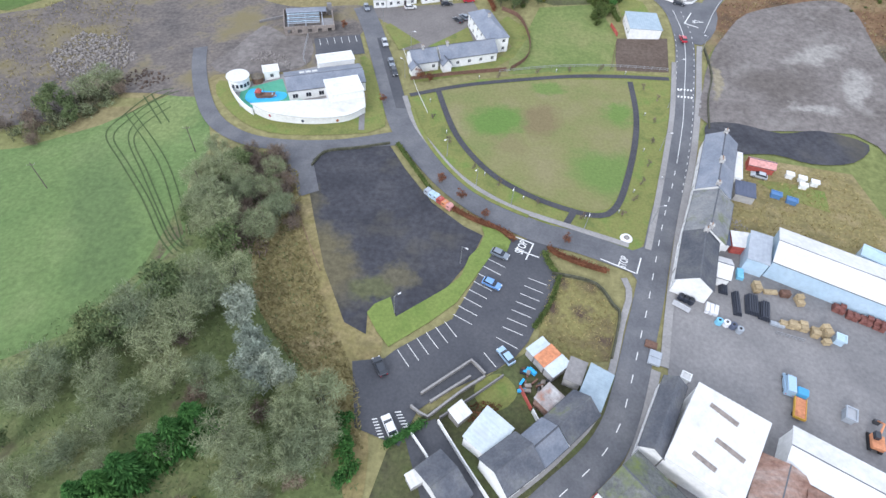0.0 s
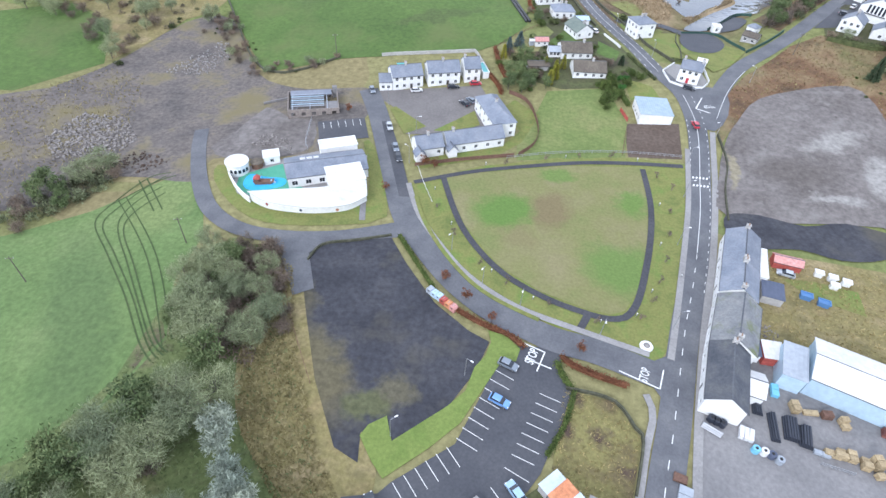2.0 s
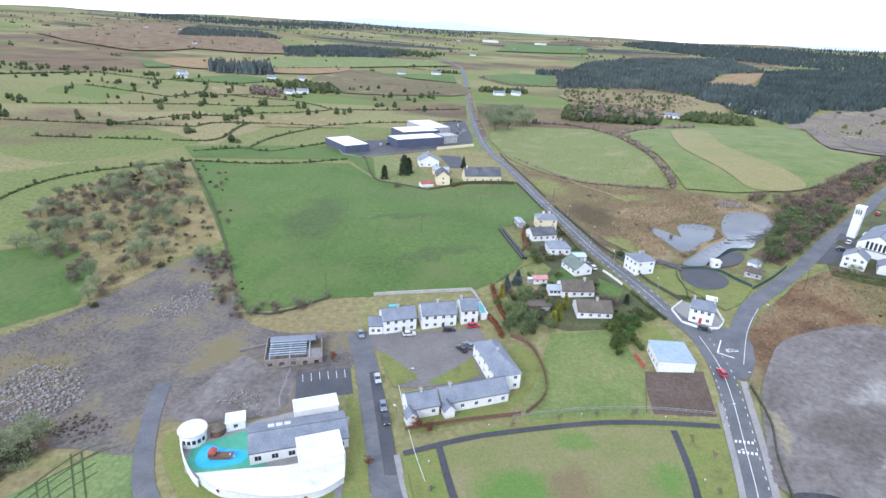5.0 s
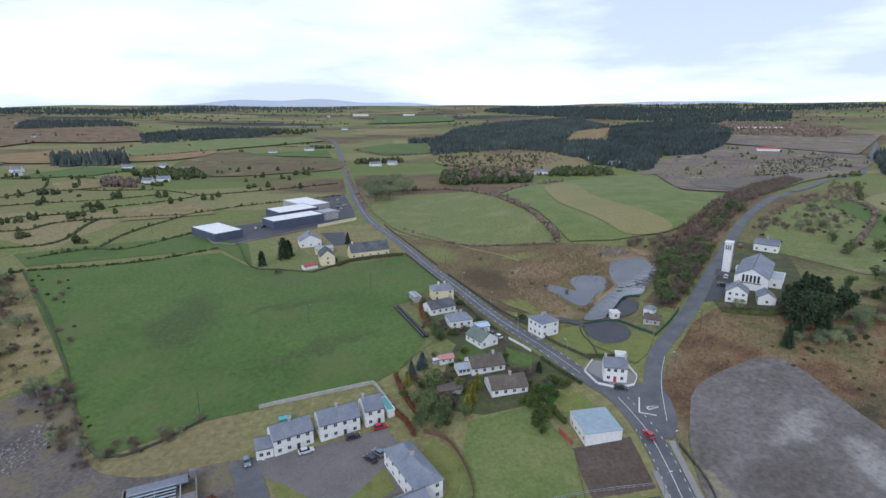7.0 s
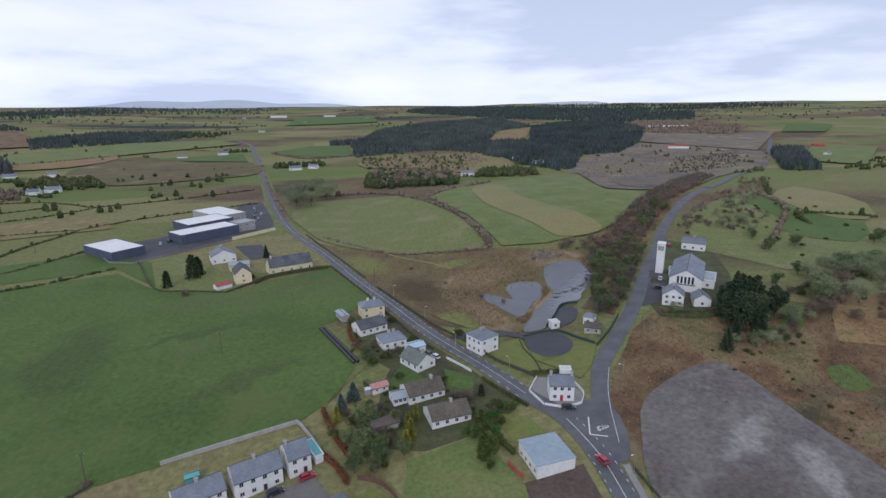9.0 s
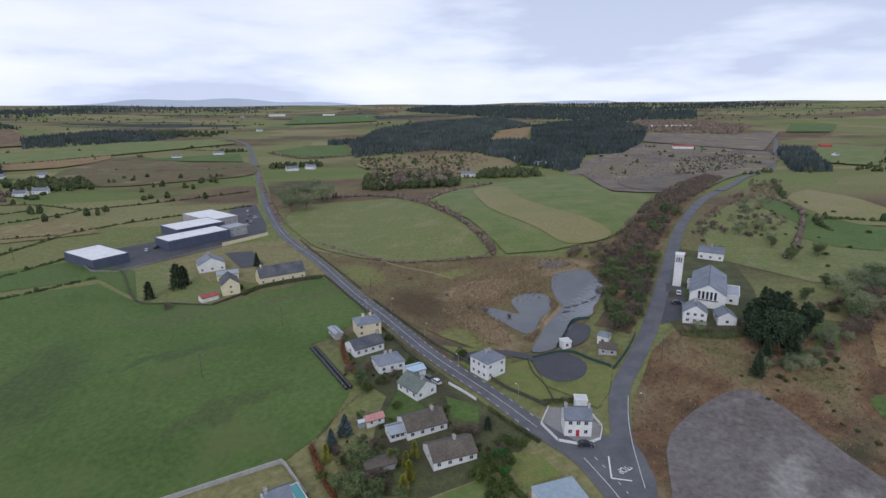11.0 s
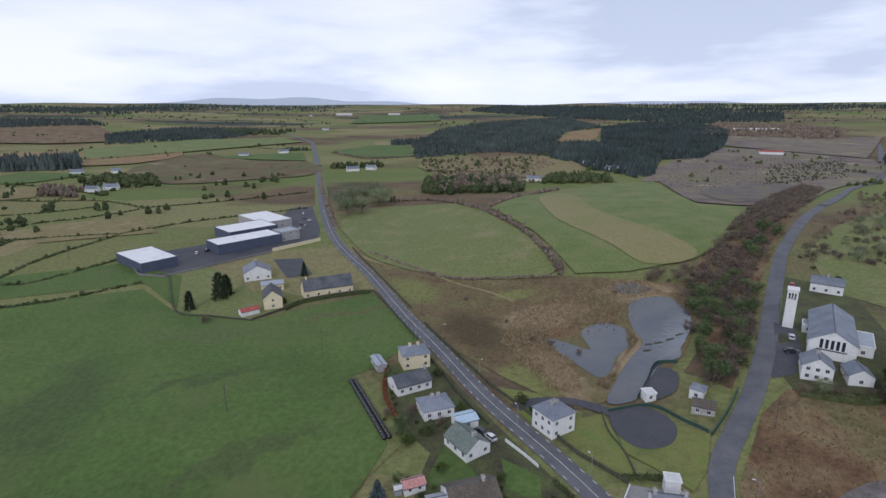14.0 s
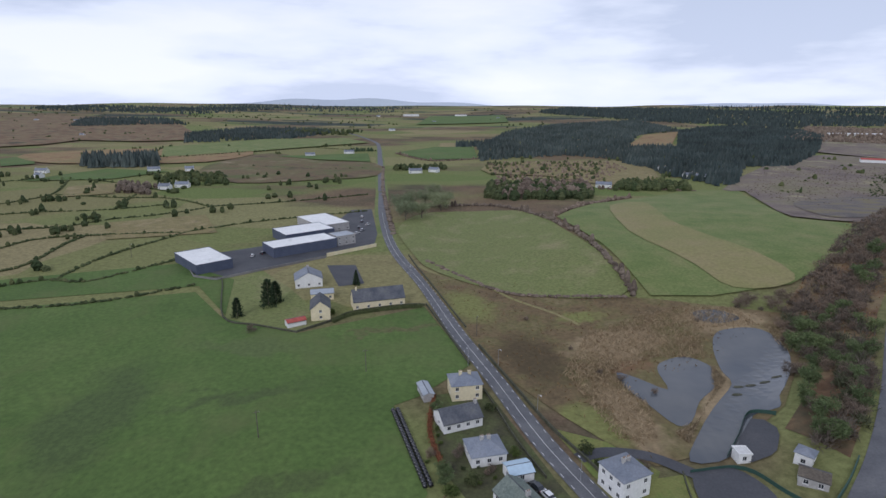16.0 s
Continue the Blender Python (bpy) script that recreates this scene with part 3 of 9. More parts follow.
# ---------- fields, yards and roads ----------
MAIN = [(10.0, 6.0), (20.5, 16.0), (28.0, 24.1), (32.5, 28.7), (36.1, 33.1), (39.0, 38.5), (40.8, 44.0), (42.4, 49.8), (43.9, 55.7), (45.3, 61.1), (47.0, 67.5),
        (52.8, 91.8), (56.7, 105.4), (60.1, 118.9), (63.7, 135.5), (65.7, 149.3), (68.0, 168.0), (68.4, 181.9), (66.2, 196.8), (59.2, 210.6), (51.1, 231.9),
        (39.1, 261.5), (28.1, 297.2), (15.9, 334.7), (-0.2, 391.8), (-17.7, 443.1), (-30.0, 493.5), (-44.5, 577.0), (-58, 681), (-75, 805), (-102, 1001), (-127, 1178), (-149, 1292), (-203, 1438), (-249, 1545), (-327, 1707)]
CHURCH_ROAD = [(73.5, 184.0), (79.0, 198.9), (84.4, 210.2), (92.2, 223.4), (104.5, 235.7), (117, 247.8), (134.4, 268.1), (175.8, 320.4), (203.4, 353.9), (238.4, 389.6),
               (280.0, 430.0), (325.4, 474.0), (386, 527), (430, 569), (477, 607), (539, 650), (611, 722), (750, 868), (892, 1020), (975, 1120)]
ESTATE = [(48.5, 77.5), (44.7, 78.5), (38.5, 80.4), (31.6, 82.2), (23.1, 83.5), (15.6, 86.3), (7.7, 89.9), (-1.2, 96.9), (-9.9, 106.8), (-17.3, 117.4), (-23.9, 134.0), (-31.6, 153.7), (-37.5, 168.3), (-44.4, 182.5)]
LOOP = [(-92.0, 150.0), (-87.0, 138.0), (-78.6, 122.6), (-69.3, 110.6), (-58.0, 103.8), (-45.3, 102.5), (-31.4, 105.3), (-17.0, 112.0)]

patch("big_field", [(-208, 353), (-110, 380), (-84, 349), (-47, 331), (2, 361), (21, 306), (4, 284), (-3, 279), (9, 241), (2, 224), (-9, 214), (-46, 205), (-60, 203), (-88, 192), (-126, 245)], M_GRASS, 0.16, "large green winter grass field", step=6)
patch("field_strip", [(-212, 362), (-112, 388), (-84, 352), (-98, 398), (-140, 425), (-235, 388)], M_GRASS, 0.2, "narrow green grass field", step=6)
patch("school_lawn", [(-84, 349), (-47, 331), (-38, 345), (-66, 386), (-98, 425), (-104, 398)], M_PASTURE, 0.07, "rough lawn behind the school")
patch("track_field", [(-118, 93), (-102, 106), (-85, 128), (-72, 112), (-66, 100), (-65, 84), (-58, 68), (-62, 50), (-71, 38), (-110, 10), (-190, 20), (-180, 70)], M_PALEGRASS, 0.05, "pale green field with tractor tracks")
patch("upper_field", [(-240, 205), (-192, 231), (-166, 215), (-151, 187), (-168, 160), (-240, 150)], M_GRASS, 0.05, "green field beyond the waste ground", step=12)
patch("scrub_hillside", [(-240, 285), (-209, 352), (-168, 300), (-128, 248), (-138, 228), (-150, 190), (-166, 217), (-198, 233), (-232, 250)], M_TAN, 0.1, "tan rough hillside with scrub", step=6, rounded=2)
patch("waste_ground", [(-190, 140), (-164, 156), (-149, 185), (-137, 226), (-118, 232), (-91, 192), (-72, 181), (-58, 181), (-42, 182), (-40, 165), (-50, 140), (-80, 134), (-79, 122), (-104, 122), (-116, 106), (-150, 100)], M_WASTE, 0.06, "bare waste ground with tracks and rubble", rounded=3)
patch("woodland_floor", [(-90, 22), (-79, 33), (-70, 40), (-63, 57), (-64, 84), (-61, 98), (-46, 99), (-33, 72), (-25, 51), (-7, 30), (-4, 12), (-20, -20), (-90, -30)], M_WOODFLOOR, 0.06, "rough grass under the trees")
patch("rough_strip", [(-44, 97), (-35, 92), (-18, 66), (-10, 56), (-7, 44), (-12, 42), (-9, 37), (-5, 26), (-5, 14), (-13, 30), (-22, 41), (-33, 50), (-41, 66)], M_TAN, 0.09, "strip of dry tan rough grass", rounded=3)
patch("black_yard", [(-38, 97), (-34, 103), (-19, 108.5), (-12.6, 99.2), (-3.8, 88.4), (4.8, 82.1), (9.6, 80), (8.6, 76), (7, 71), (3.2, 63), (-5.8, 53.8), (-8, 58.4), (-12, 54.6), (-11, 49), (-16, 51), (-24, 64), (-31, 79), (-35, 88)], M_BLACK, 0.12, "black cinder yard with mossy brown patches")
patch("yard_apron", [(-52, 104), (-31.4, 106), (-17, 112), (-16, 108.3), (-33.4, 102.8), (-37, 98), (-32, 87), (-36, 84), (-43, 95)], M_TARMAC, 0.21, "worn tarmac apron beside the yard", "tarmac")
patch("village_green", [(-18.5, 131), (0.4, 144.5), (25.7, 155), (43, 158), (63, 158), (57.5, 122), (51.5, 97), (48.3, 86), (46.5, 82.8), (43, 81.4), (40, 82.2), (28, 85.6), (12.9, 91), (2.6, 98.5), (-8, 110.8), (-15, 123)], M_VERGE, 0.08, "village green with mown grass", "lawn")
patch("green_centre", [(-9.5, 135.9), (0.7, 141.2), (25.7, 150.4), (48.8, 154), (49.6, 137.5), (47.6, 120.6), (43.2, 101.8), (39.7, 95), (36.4, 93.2), (30.7, 93.8), (20.3, 97), (9.5, 103.5), (-0.6, 116.6)], M_LAWN, 0.13, "patchy tan and green mown lawn", "lawn")
patch("car_park", [(15.5, 80), (24.5, 81.5), (25, 77.5), (27.2, 71), (25, 63), (21.5, 53), (19.4, 49.5), (15.5, 45.5), (6, 39), (2, 35), (0, 28), (-8.5, 30), (-12.2, 42.7), (-6.2, 44.4), (-4.5, 46.6), (5.6, 55.7), (9.6, 67.7), (11.2, 75)], M_NEWTAR, 0.15, "dark tarmac car park with white bays", "car park")
patch("car_park_verge", [(-12, 54), (-11, 56.4), (-8, 58.8), (-6, 54), (-2, 58), (3, 63), (6, 67), (7.2, 73), (9, 76), (10, 80), (9, 83), (13, 82.3), (16.3, 79.4), (15.6, 76), (13, 76), (12, 74), (9.4, 68), (6, 60), (1, 54), (-6, 47), (-9, 50)], M_BRIGHTVERGE, 0.14, "strip of bright mown grass beside the car park", "lawn", thick=0.12)
patch("small_field", [(13, 172), (16, 178), (19, 191), (40, 196), (46, 176), (44.5, 158), (22, 153), (11, 150), (10.5, 160)], M_PADDOCK, 0.08, "small pale green paddock")
patch("soil_plot", [(45, 176), (63, 178.5), (62, 160), (45.4, 158.5)], M_SOIL, 0.08, "bare soil plot beside the white shed")
patch("hill_field", [(-25, 520), (-4.4, 575), (66, 566), (86, 471), (95, 392), (89, 363), (49, 372), (6, 412), (-10, 450)], M_PASTURE, 0.5, "domed pasture field", step=8, rounded=3)
patch("far_field", [(88, 514), (131, 582), (195, 640), (258, 696), (308, 696), (262, 560), (246, 505), (282, 477), (215, 407), (170, 374), (129, 362), (102, 362), (101, 382), (98, 435)], M_PADDOCK, 0.7, "wide green field with a tan band", step=10)
patch("far_field_band", [(140, 565), (176, 596), (166, 530), (160, 478), (178, 397), (169, 374), (142, 370), (135, 396), (122, 461)], M_DRYBAND, 1.0, "tan band of dry grass across a field", step=10, rounded=3)
patch("moor", [(292, 697), (439, 891), (631, 1057), (719, 849), (554, 672), (470, 615), (398, 557), (310, 478), (285, 487), (250, 509), (268, 570), (312, 690)], M_HEATH, 1.0, "brown and purple scrubby moor", step=14, rounded=2)
patch("moor", [(-329, 915), (-294, 1060), (-193, 958), (-100, 927), (-79, 799), (-144, 758), (-226, 732), (-302, 808)], M_BOG, 1.0, "brown rushy moor beside the road", step=10, rounded=3)
patch("moor", [(-1503, 1971), (-1565, 2296), (-1201, 2103), (-802, 1785), (-548, 1288), (-759, 1261), (-805, 1114), (-1300, 1400)], M_BRACKEN, 2.4, "rust-brown moor", step=24, rounded=2)
patch("moor", [(-680, 1010), (-540, 1120), (-330, 1075), (-345, 925), (-480, 900), (-570, 900)], M_RUSTGRASS, 1.6, "tawny moor grass", step=14, rounded=3)
patch("moor", [(346, 1200), (432, 1200), (584, 1552), (470, 1470)], M_RUSTGRASS, 2.0, "bare brown clearing in the plantation", step=14)
patch("moor", [(640, 1090), (815, 1350), (930, 1160), (1050, 1180), (719, 860)], M_HEATH, 2.0, "brown moor beyond the lane", step=20)
patch("scrub_hill", [(60, 900), (136, 945), (259, 964), (280, 860), (235, 746), (175, 733), (130, 800), (60, 820)], M_TAN, 1.2, "tan scrubby hillside", step=12, rounded=2)
patch("green_field", [(-442, 982), (-317, 1097), (-158, 1273), (-232, 1384), (-395, 1332), (-524, 1147)], M_PADDOCK, 2.0, "long pale green field", step=14)
patch("green_field", [(-270, 1010), (-130, 1060), (-108, 940), (-190, 965)], M_GRASS, 1.4, "green field round a farmhouse", step=12)
patch("green_field", [(-666, 943), (-657, 1001), (-569, 885), (-595, 857)], M_GRASS, 1.4, "green winter field", step=12)
patch("green_field", [(-467, 731), (-380, 755), (-348, 822), (-441, 844), (-462, 778)], M_GRASS, 1.0, "green winter field", step=12)
patch("green_field", [(-84, 1070), (-22, 965), (52, 990), (53, 1182), (-20, 1179)], M_GRASS, 1.8, "green winter field", step=12)
patch("green_field", [(-110, 1946), (203, 2048), (235, 2646), (-83, 2383)], M_GRASS, 3.0, "distant green field", step=30)
patch("green_field", [(1054, 1166), (1150, 1138), (1382, 1337), (1290, 1394)], M_GRASS, 2.4, "distant green field", step=24)
patch("green_field", [(672, 725), (690, 640), (955, 847), (891, 918)], M_PADDOCK, 1.8, "pale green field beyond the lane", step=16)
patch("tan_field", [(-356, 636), (-320, 657), (-355, 726), (-392, 696)], M_TAN, 0.9, "tan field of dry grass", step=10)
patch("tan_field", [(-215, 478), (-150, 500), (-185, 560), (-245, 530)], M_TAN, 0.5, "tan field of dry grass", step=8)
patch("wet_flat", [(272, 512), (300, 505), (345, 548), (420, 620), (380, 640), (300, 590)], M_WASTE, 1.4, "grey bare flat on the moor", step=10, rounded=3)
patch("bog", [(2, 412), (46, 374), (92, 362), (151, 348), (140, 315), (110.7, 275.4), (92, 262), (66, 252), (56, 262), (47, 274), (33, 296), (20, 335), (6, 380), (-8, 425)], M_VALLEY, 0.2, "brown rushy bog with tan reeds and green hollows", step=3)
patch("roadside_lawn", [(42.5, 268), (56, 262), (66, 250), (62, 243), (57, 234), (49, 248)], M_VERGE, 0.2, "grass bank beside the road", "lawn", step=3)
patch("scrub_bank", [(133.4, 293.3), (151, 348), (273, 486), (440, 640), (432, 600), (321, 487.9), (237.2, 397.4), (174.8, 328.4), (130.6, 270.4), (110.3, 248.6), (104.1, 264.1)], M_BRACKEN, 0.14, "scrubby bank beside the lane", step=4)
patch("east_pasture", [(354.8, 453.6), (307.1, 341.2), (341.4, 321.4), (258.9, 253.9), (207.1, 266.8), (191.1, 308.6), (216.9, 353.5), (263.8, 391.8)], M_PASTURE, 0.2, "rough pasture with gorse", step=6)
patch("east_green", [(292, 392), (285, 352), (262, 330), (284, 300), (337, 341), (314, 367), (328, 425)], M_GRASS, 0.42, "green field above the church", step=6, rounded=2)
patch("east_tan", [(338, 418), (318, 364), (343, 345), (391, 386), (410, 470)], M_DRYBAND, 0.6, "tan field of dry grass", step=8, rounded=2)
patch("bracken_slope", [(92, 216), (112.1, 237.6), (124.4, 244.5), (148.5, 230.8), (173.2, 234.6), (198.8, 215.3), (185.3, 189.6), (165, 160), (136, 152), (131, 183), (129.9, 208.4), (114.9, 210.6), (93, 199), (79, 177), (75, 170), (74.5, 182), (83.5, 202)], M_BRACKEN, 0.14, "rough slope of rusty bracken and dry grass", step=4)
patch("rust_field", [(181, 219), (197, 231), (238, 245), (300, 246), (262, 205), (184, 197.5), (170, 205.8)], M_RUSTGRASS, 0.24, "rust-tan field of dry grass", step=5)
patch("green_patch", [(154.4, 187.8), (156.4, 196.6), (163.9, 195.4), (163.3, 186.3)], M_GRASS, 0.24, "small bright green patch on the slope", step=4, rounded=3)
patch("quarry_floor", [(93, 199), (114.9, 210.6), (129.8, 208.8), (134, 182), (137, 155), (124, 128), (114, 140), (72, 135), (72, 154), (77, 172), (82, 182)], M_GRAVEL, 0.28, "bare grey crushed-stone floor of an old quarry", rounded=3)
patch("dark_yard", [(71, 136.5), (80, 138), (92, 136), (104, 139.5), (117, 136), (110, 127), (98, 124), (88, 126), (75, 124), (69.8, 129)], M_BLACK, 0.32, "dark cinder strip behind the houses", rounded=3)
patch("back_gardens", [(71, 124), (108, 122), (112, 100), (98, 82), (76, 84), (64, 92), (66, 104), (70, 118)], M_TAN, 0.09, "overgrown back gardens")
patch("builders_yard", [(49, 49), (51.5, 68), (56, 92), (66, 92), (76, 82), (100, 70), (112, 60), (104, 20), (76, 10), (60, 14), (48, 26)], M_CONC, 0.13, "worn concrete yard of a builders merchant", "yard")
patch("courtyard", [(-41.3, 181), (-5, 191), (0, 181), (0, 166), (-18, 158), (-25, 156.5), (-32, 171.5), (-36.7, 175)], M_COURT, 0.14, "paved courtyard between the houses", "paving")
patch("court_lawn", [(-33.6, 170.5), (-32, 172.4), (-19.5, 162.5), (-25.7, 156.3)], M_VERGE, 0.2, "triangular lawn in the courtyard", "lawn")
patch("court_lawn", [(-16.8, 160.6), (-5.1, 175), (-2.2, 167), (-9, 161)], M_VERGE, 0.2, "triangular lawn in the courtyard", "lawn")
patch("row_gardens", [(-20, 143), (6, 157), (11, 166), (4, 178), (8, 184), (17, 176), (12, 160), (4, 150), (-18, 138.5)], M_VERGE, 0.1, "small grass back gardens", "lawn")
patch("school_verge", [(-77, 131), (-75, 124), (-66, 114.5), (-57, 108.5), (-47, 106.8), (-33, 109.5), (-21.5, 115.5), (-27, 133), (-33.5, 148), (-37, 149), (-31.5, 134), (-29, 124), (-33, 116), (-44, 113), (-60, 116), (-70, 128)], M_VERGE, 0.12, "curved grass verge round the school", "lawn", rounded=2)
patch("school_court", [(-72, 128), (-65, 118), (-54, 113.5), (-43, 113), (-33, 116), (-29, 122), (-34, 142), (-48, 142), (-58, 136)], M_PAVE, 0.16, "paved school court", "paving")
patch("play_surface", [(-66.5, 120.5), (-68, 126.3), (-57.4, 133.2), (-53.1, 125.3), (-47, 122.6), (-59, 116.4)], M_GREENPLAY, 0.2, "green rubber play surface", "play surface")
patch("splash_surface", [(-65, 122), (-65, 127), (-60, 126.2), (-54, 126), (-53.6, 122.4), (-61, 119.6)], M_BLUEPLAY, 0.24, "bright blue rubber play surface", "play surface", rounded=3)
patch("school_car_park", [(-55, 158), (-40.5, 163), (-36, 151.5), (-50.4, 145.8)], M_NEWTAR, 0.16, "small dark tarmac car park beside the ruin", "car park")
patch("allotment", [(25.5, 71), (35.5, 70.5), (40.2, 63), (37.6, 51.4), (30, 50), (23.5, 54.3)], M_PLOT, 0.1, "overgrown plot with bare soil")
patch("cottage_yard", [(3, 34), (15, 45), (24, 53), (31, 50), (39, 49), (37, 38), (29, 28), (17, 19), (5, 8), (-4, 14), (-2, 27)], M_GARDEN, 0.08, "muddy back yards of the cottages")
patch("cottage_garden", [(12, 42), (16.5, 45), (20, 41.5), (17, 37.5), (13, 38)], M_VERGE, 0.12, "small bright lawn behind a cottage", "lawn", rounded=3)
patch("lane", [(0, 31), (5.5, 34), (17.5, 20), (12, 12), (8, 14)], M_NEWTAR, 0.14, "narrow dark tarmac lane beside a cottage", "lane")
patch("corner_lawn", [(70, 231), (74, 247), (87.5, 240.8), (95.4, 234.1), (87.5, 222), (80, 215), (75, 224)], M_VERGE, 0.28, "grass round the turning circle", "lawn", step=3)
patch("corner_lawn", [(57, 233), (63, 247), (71.8, 249), (70.4, 233), (68.8, 219)], M_VERGE, 0.28, "grass bank between road and turning circle", "lawn", step=3)
patch("turning_circle", [(74, 249), (84, 251), (88.8, 240.5), (83.8, 232.6), (75, 232), (71.5, 239)], M_NEWTAR, 0.36, "dark tarmac turning circle", "tarmac", rounded=4, step=3)
patch("bungalow_lawn", [(46, 204), (56, 200), (58.5, 192), (48, 190)], M_VERGE, 0.1, "small lawn beside the road", "lawn")
patch("bungalow_lawn", [(18, 226), (25, 240), (31, 226), (26, 220)], M_GRASS, 0.1, "green lawn between bungalows", "lawn")
patch("bungalow_lawn", [(37, 221), (38, 232), (46, 224), (44, 216)], M_GRASS, 0.1, "green lawn between bungalows", "lawn")
patch("bungalow_gardens", [(10, 198), (16, 225), (20, 236), (12, 250), (8, 285), (25, 290), (40, 246), (56, 206), (44, 197), (24, 193)], M_GARDEN, 0.06, "dark winter gardens round the bungalows")
patch("house_court", [(61, 203.5), (60.5, 212), (66, 219), (75, 216), (76.5, 206), (72, 199)], M_PAVE, 0.14, "concrete court round the corner house", "paving")
patch("factory_yard", [(-143, 437), (-120.5, 402), (-108, 398), (-36, 470), (-38, 500), (-55, 590), (-72, 585), (-75, 530), (-100, 470)], M_NEWTAR, 0.12, "dark tarmac factory yard", "tarmac", step=14)
patch("school_playground", [(-56, 424), (-40, 425), (-30, 393), (-42, 388)], M_NEWTAR, 0.12, "dark tarmac school playground", "tarmac")
patch("church_yard", [(125.9, 244.1), (127, 252.9), (160, 297.1), (184.1, 325.5), (200, 308.6), (177, 266.8), (158.6, 241), (143.7, 235.8)], M_GARDEN, 0.16, "church grounds with grass and paths", "lawn", step=4)
patch("church_tarmac", [(123, 249.5), (133, 262), (146, 281), (150, 276), (139.3, 257.6), (131, 249.5)], M_NEWTAR, 0.2, "tarmac strip beside the church", "tarmac")
patch("garden_plot", [(172.6, 233.2), (179.9, 230.1), (165.6, 215.6), (156.4, 216.2)], M_GRASS, 0.14, "bright green plot beside the conifers", "lawn", step=4)
patch("pond", [(70, 301), (76, 297), (83, 290), (84, 301), (87, 308), (97, 313), (103, 308), (104, 299), (97, 290), (90, 283), (83, 272), (78, 270), (74, 280), (70, 291)], M_WATER, 0.34, "shallow flooded pond among reeds", "water", rounded=3, step=3)
patch("pond", [(116, 330), (124, 334.5), (134, 335), (138, 329), (136, 317), (129, 303), (119, 289), (113, 282), (109, 275), (101, 273.5), (87, 256), (75, 254), (83, 267), (93, 280), (105, 294), (106, 303), (110, 318)], M_WATER, 0.34, "long flooded pond over old hardstanding", "water", rounded=3, step=3)
patch("pond", [(114, 347), (125, 350), (132, 344), (127, 340), (117, 339)], M_WATER, 0.34, "small flooded pool in the bog", "water", rounded=3, step=3)
patch("hardstanding", [(99.5, 272), (102.5, 265), (99, 258), (95, 254), (86, 253.5)], M_NEWTAR, 0.38, "wet grey hardstanding inside the mesh fence", "tarmac", rounded=2, step=3)
ribbon("lane", [(47.0, 254.6), (51, 256.6), (57, 257.4), (66, 255.5), (73, 250), (79, 245)], 2.0, -2.0, 0.36, M_NEWTAR, "dark lane to the turning circle", "road", gap=2)
ribbon("footpath", [(8, 398), (24, 400), (42, 369), (58, 350), (66, 338)], 0.8, -0.8, 0.32, M_DRYBAND, "worn tan track across the bog", "path", gap=2)
for x, y in ((106, 292), (110, 292.5), (115, 293.5), (120, 296), (103, 287)):
    patch("mud_bank", [(x - 1.6, y - 0.4), (x - 0.5, y + 0.7), (x + 1.5, y + 0.6), (x + 1.8, y - 0.3), (x + 0.2, y - 0.8)], M_DRYSTONE, 0.44, "dark mud and dead rushes in the water", "mud", rounded=3, step=3)

# roads and footways
ribbon("road", MAIN[:29], 3.2, -3.2, 0.17, M_TARMAC, "grey tarmac village road", gap=3)
ribbon("road", MAIN[28:], 3.7, -3.7, 0.5, M_TARMAC, "grey tarmac country road running on to the horizon", gap=6)
ribbon("road_verge", MAIN[26:32], 6.2, -6.2, 0.12, M_PADDOCK, "grass verge along the country road", "verge", gap=3)
ribbon("road", CHURCH_ROAD[:12], 2.9, -2.9, 0.19, M_TARMAC, "grey tarmac side road climbing past the church", gap=3)
ribbon("road", CHURCH_ROAD[11:], 3.3, -3.3, 0.5, M_TARMAC, "straight grey lane beyond the crest", gap=5)
ribbon("road", ESTATE, 3.4, -3.4, 0.20, M_TARMAC, "grey tarmac estate road", gap=2)
ribbon("road", LOOP, 2.3, -2.3, 0.18, M_TARMAC, "worn curved service lane round the school", gap=2)
patch("junction", [(60, 205), (66, 190), (68, 180), (74, 176), (80, 186), (82, 200), (76, 203), (70, 200.5), (64, 203)], M_TARMAC, 0.215, "wide tarmac road junction", "road", rounded=2)
patch("junction", [(44, 75), (47, 70), (51, 78), (51.5, 86), (48, 84), (44, 81.5)], M_TARMAC, 0.215, "tarmac mouth of the estate road", "road")
EAST_WALK = [(48.5, 52), (52, 70), (56.5, 90), (60.4, 105), (64, 118.5), (67.5, 135), (70, 150), (72.2, 168), (73.5, 178)]
ribbon("pavement", EAST_WALK, 0.75, -1.0, 0.14, M_PAVE, "grey concrete footway beside the road", "pavement", 0.14, gap=3)
WEST_WALK = [(48.6, 83), (51.5, 95), (54.5, 108), (57.2, 120), (60.6, 136), (62.6, 150), (64.5, 168)]
ribbon("pavement", WEST_WALK, 0.9, -0.6, 0.14, M_PAVE, "grey concrete footway beside the green", "pavement", 0.14, gap=3)
ribbon("pavement", [(14, 2), (24, 13.5), (31.5, 21.5), (37, 27), (41, 33.5), (44.2, 42), (47, 52)], 0.7, -1.1, 0.14, M_PAVE, "grey concrete footway beside the road", "pavement", 0.14, gap=3)
ribbon("pavement", [(16, 19), (25, 27.5), (29.5, 32.5), (33.5, 37.5), (36, 43), (38.4, 50), (41, 61), (43.2, 69), (42, 74)], 0.8, -0.6, 0.14, M_PAVE, "grey concrete footway beside the cottages", "pavement", 0.14, gap=3)
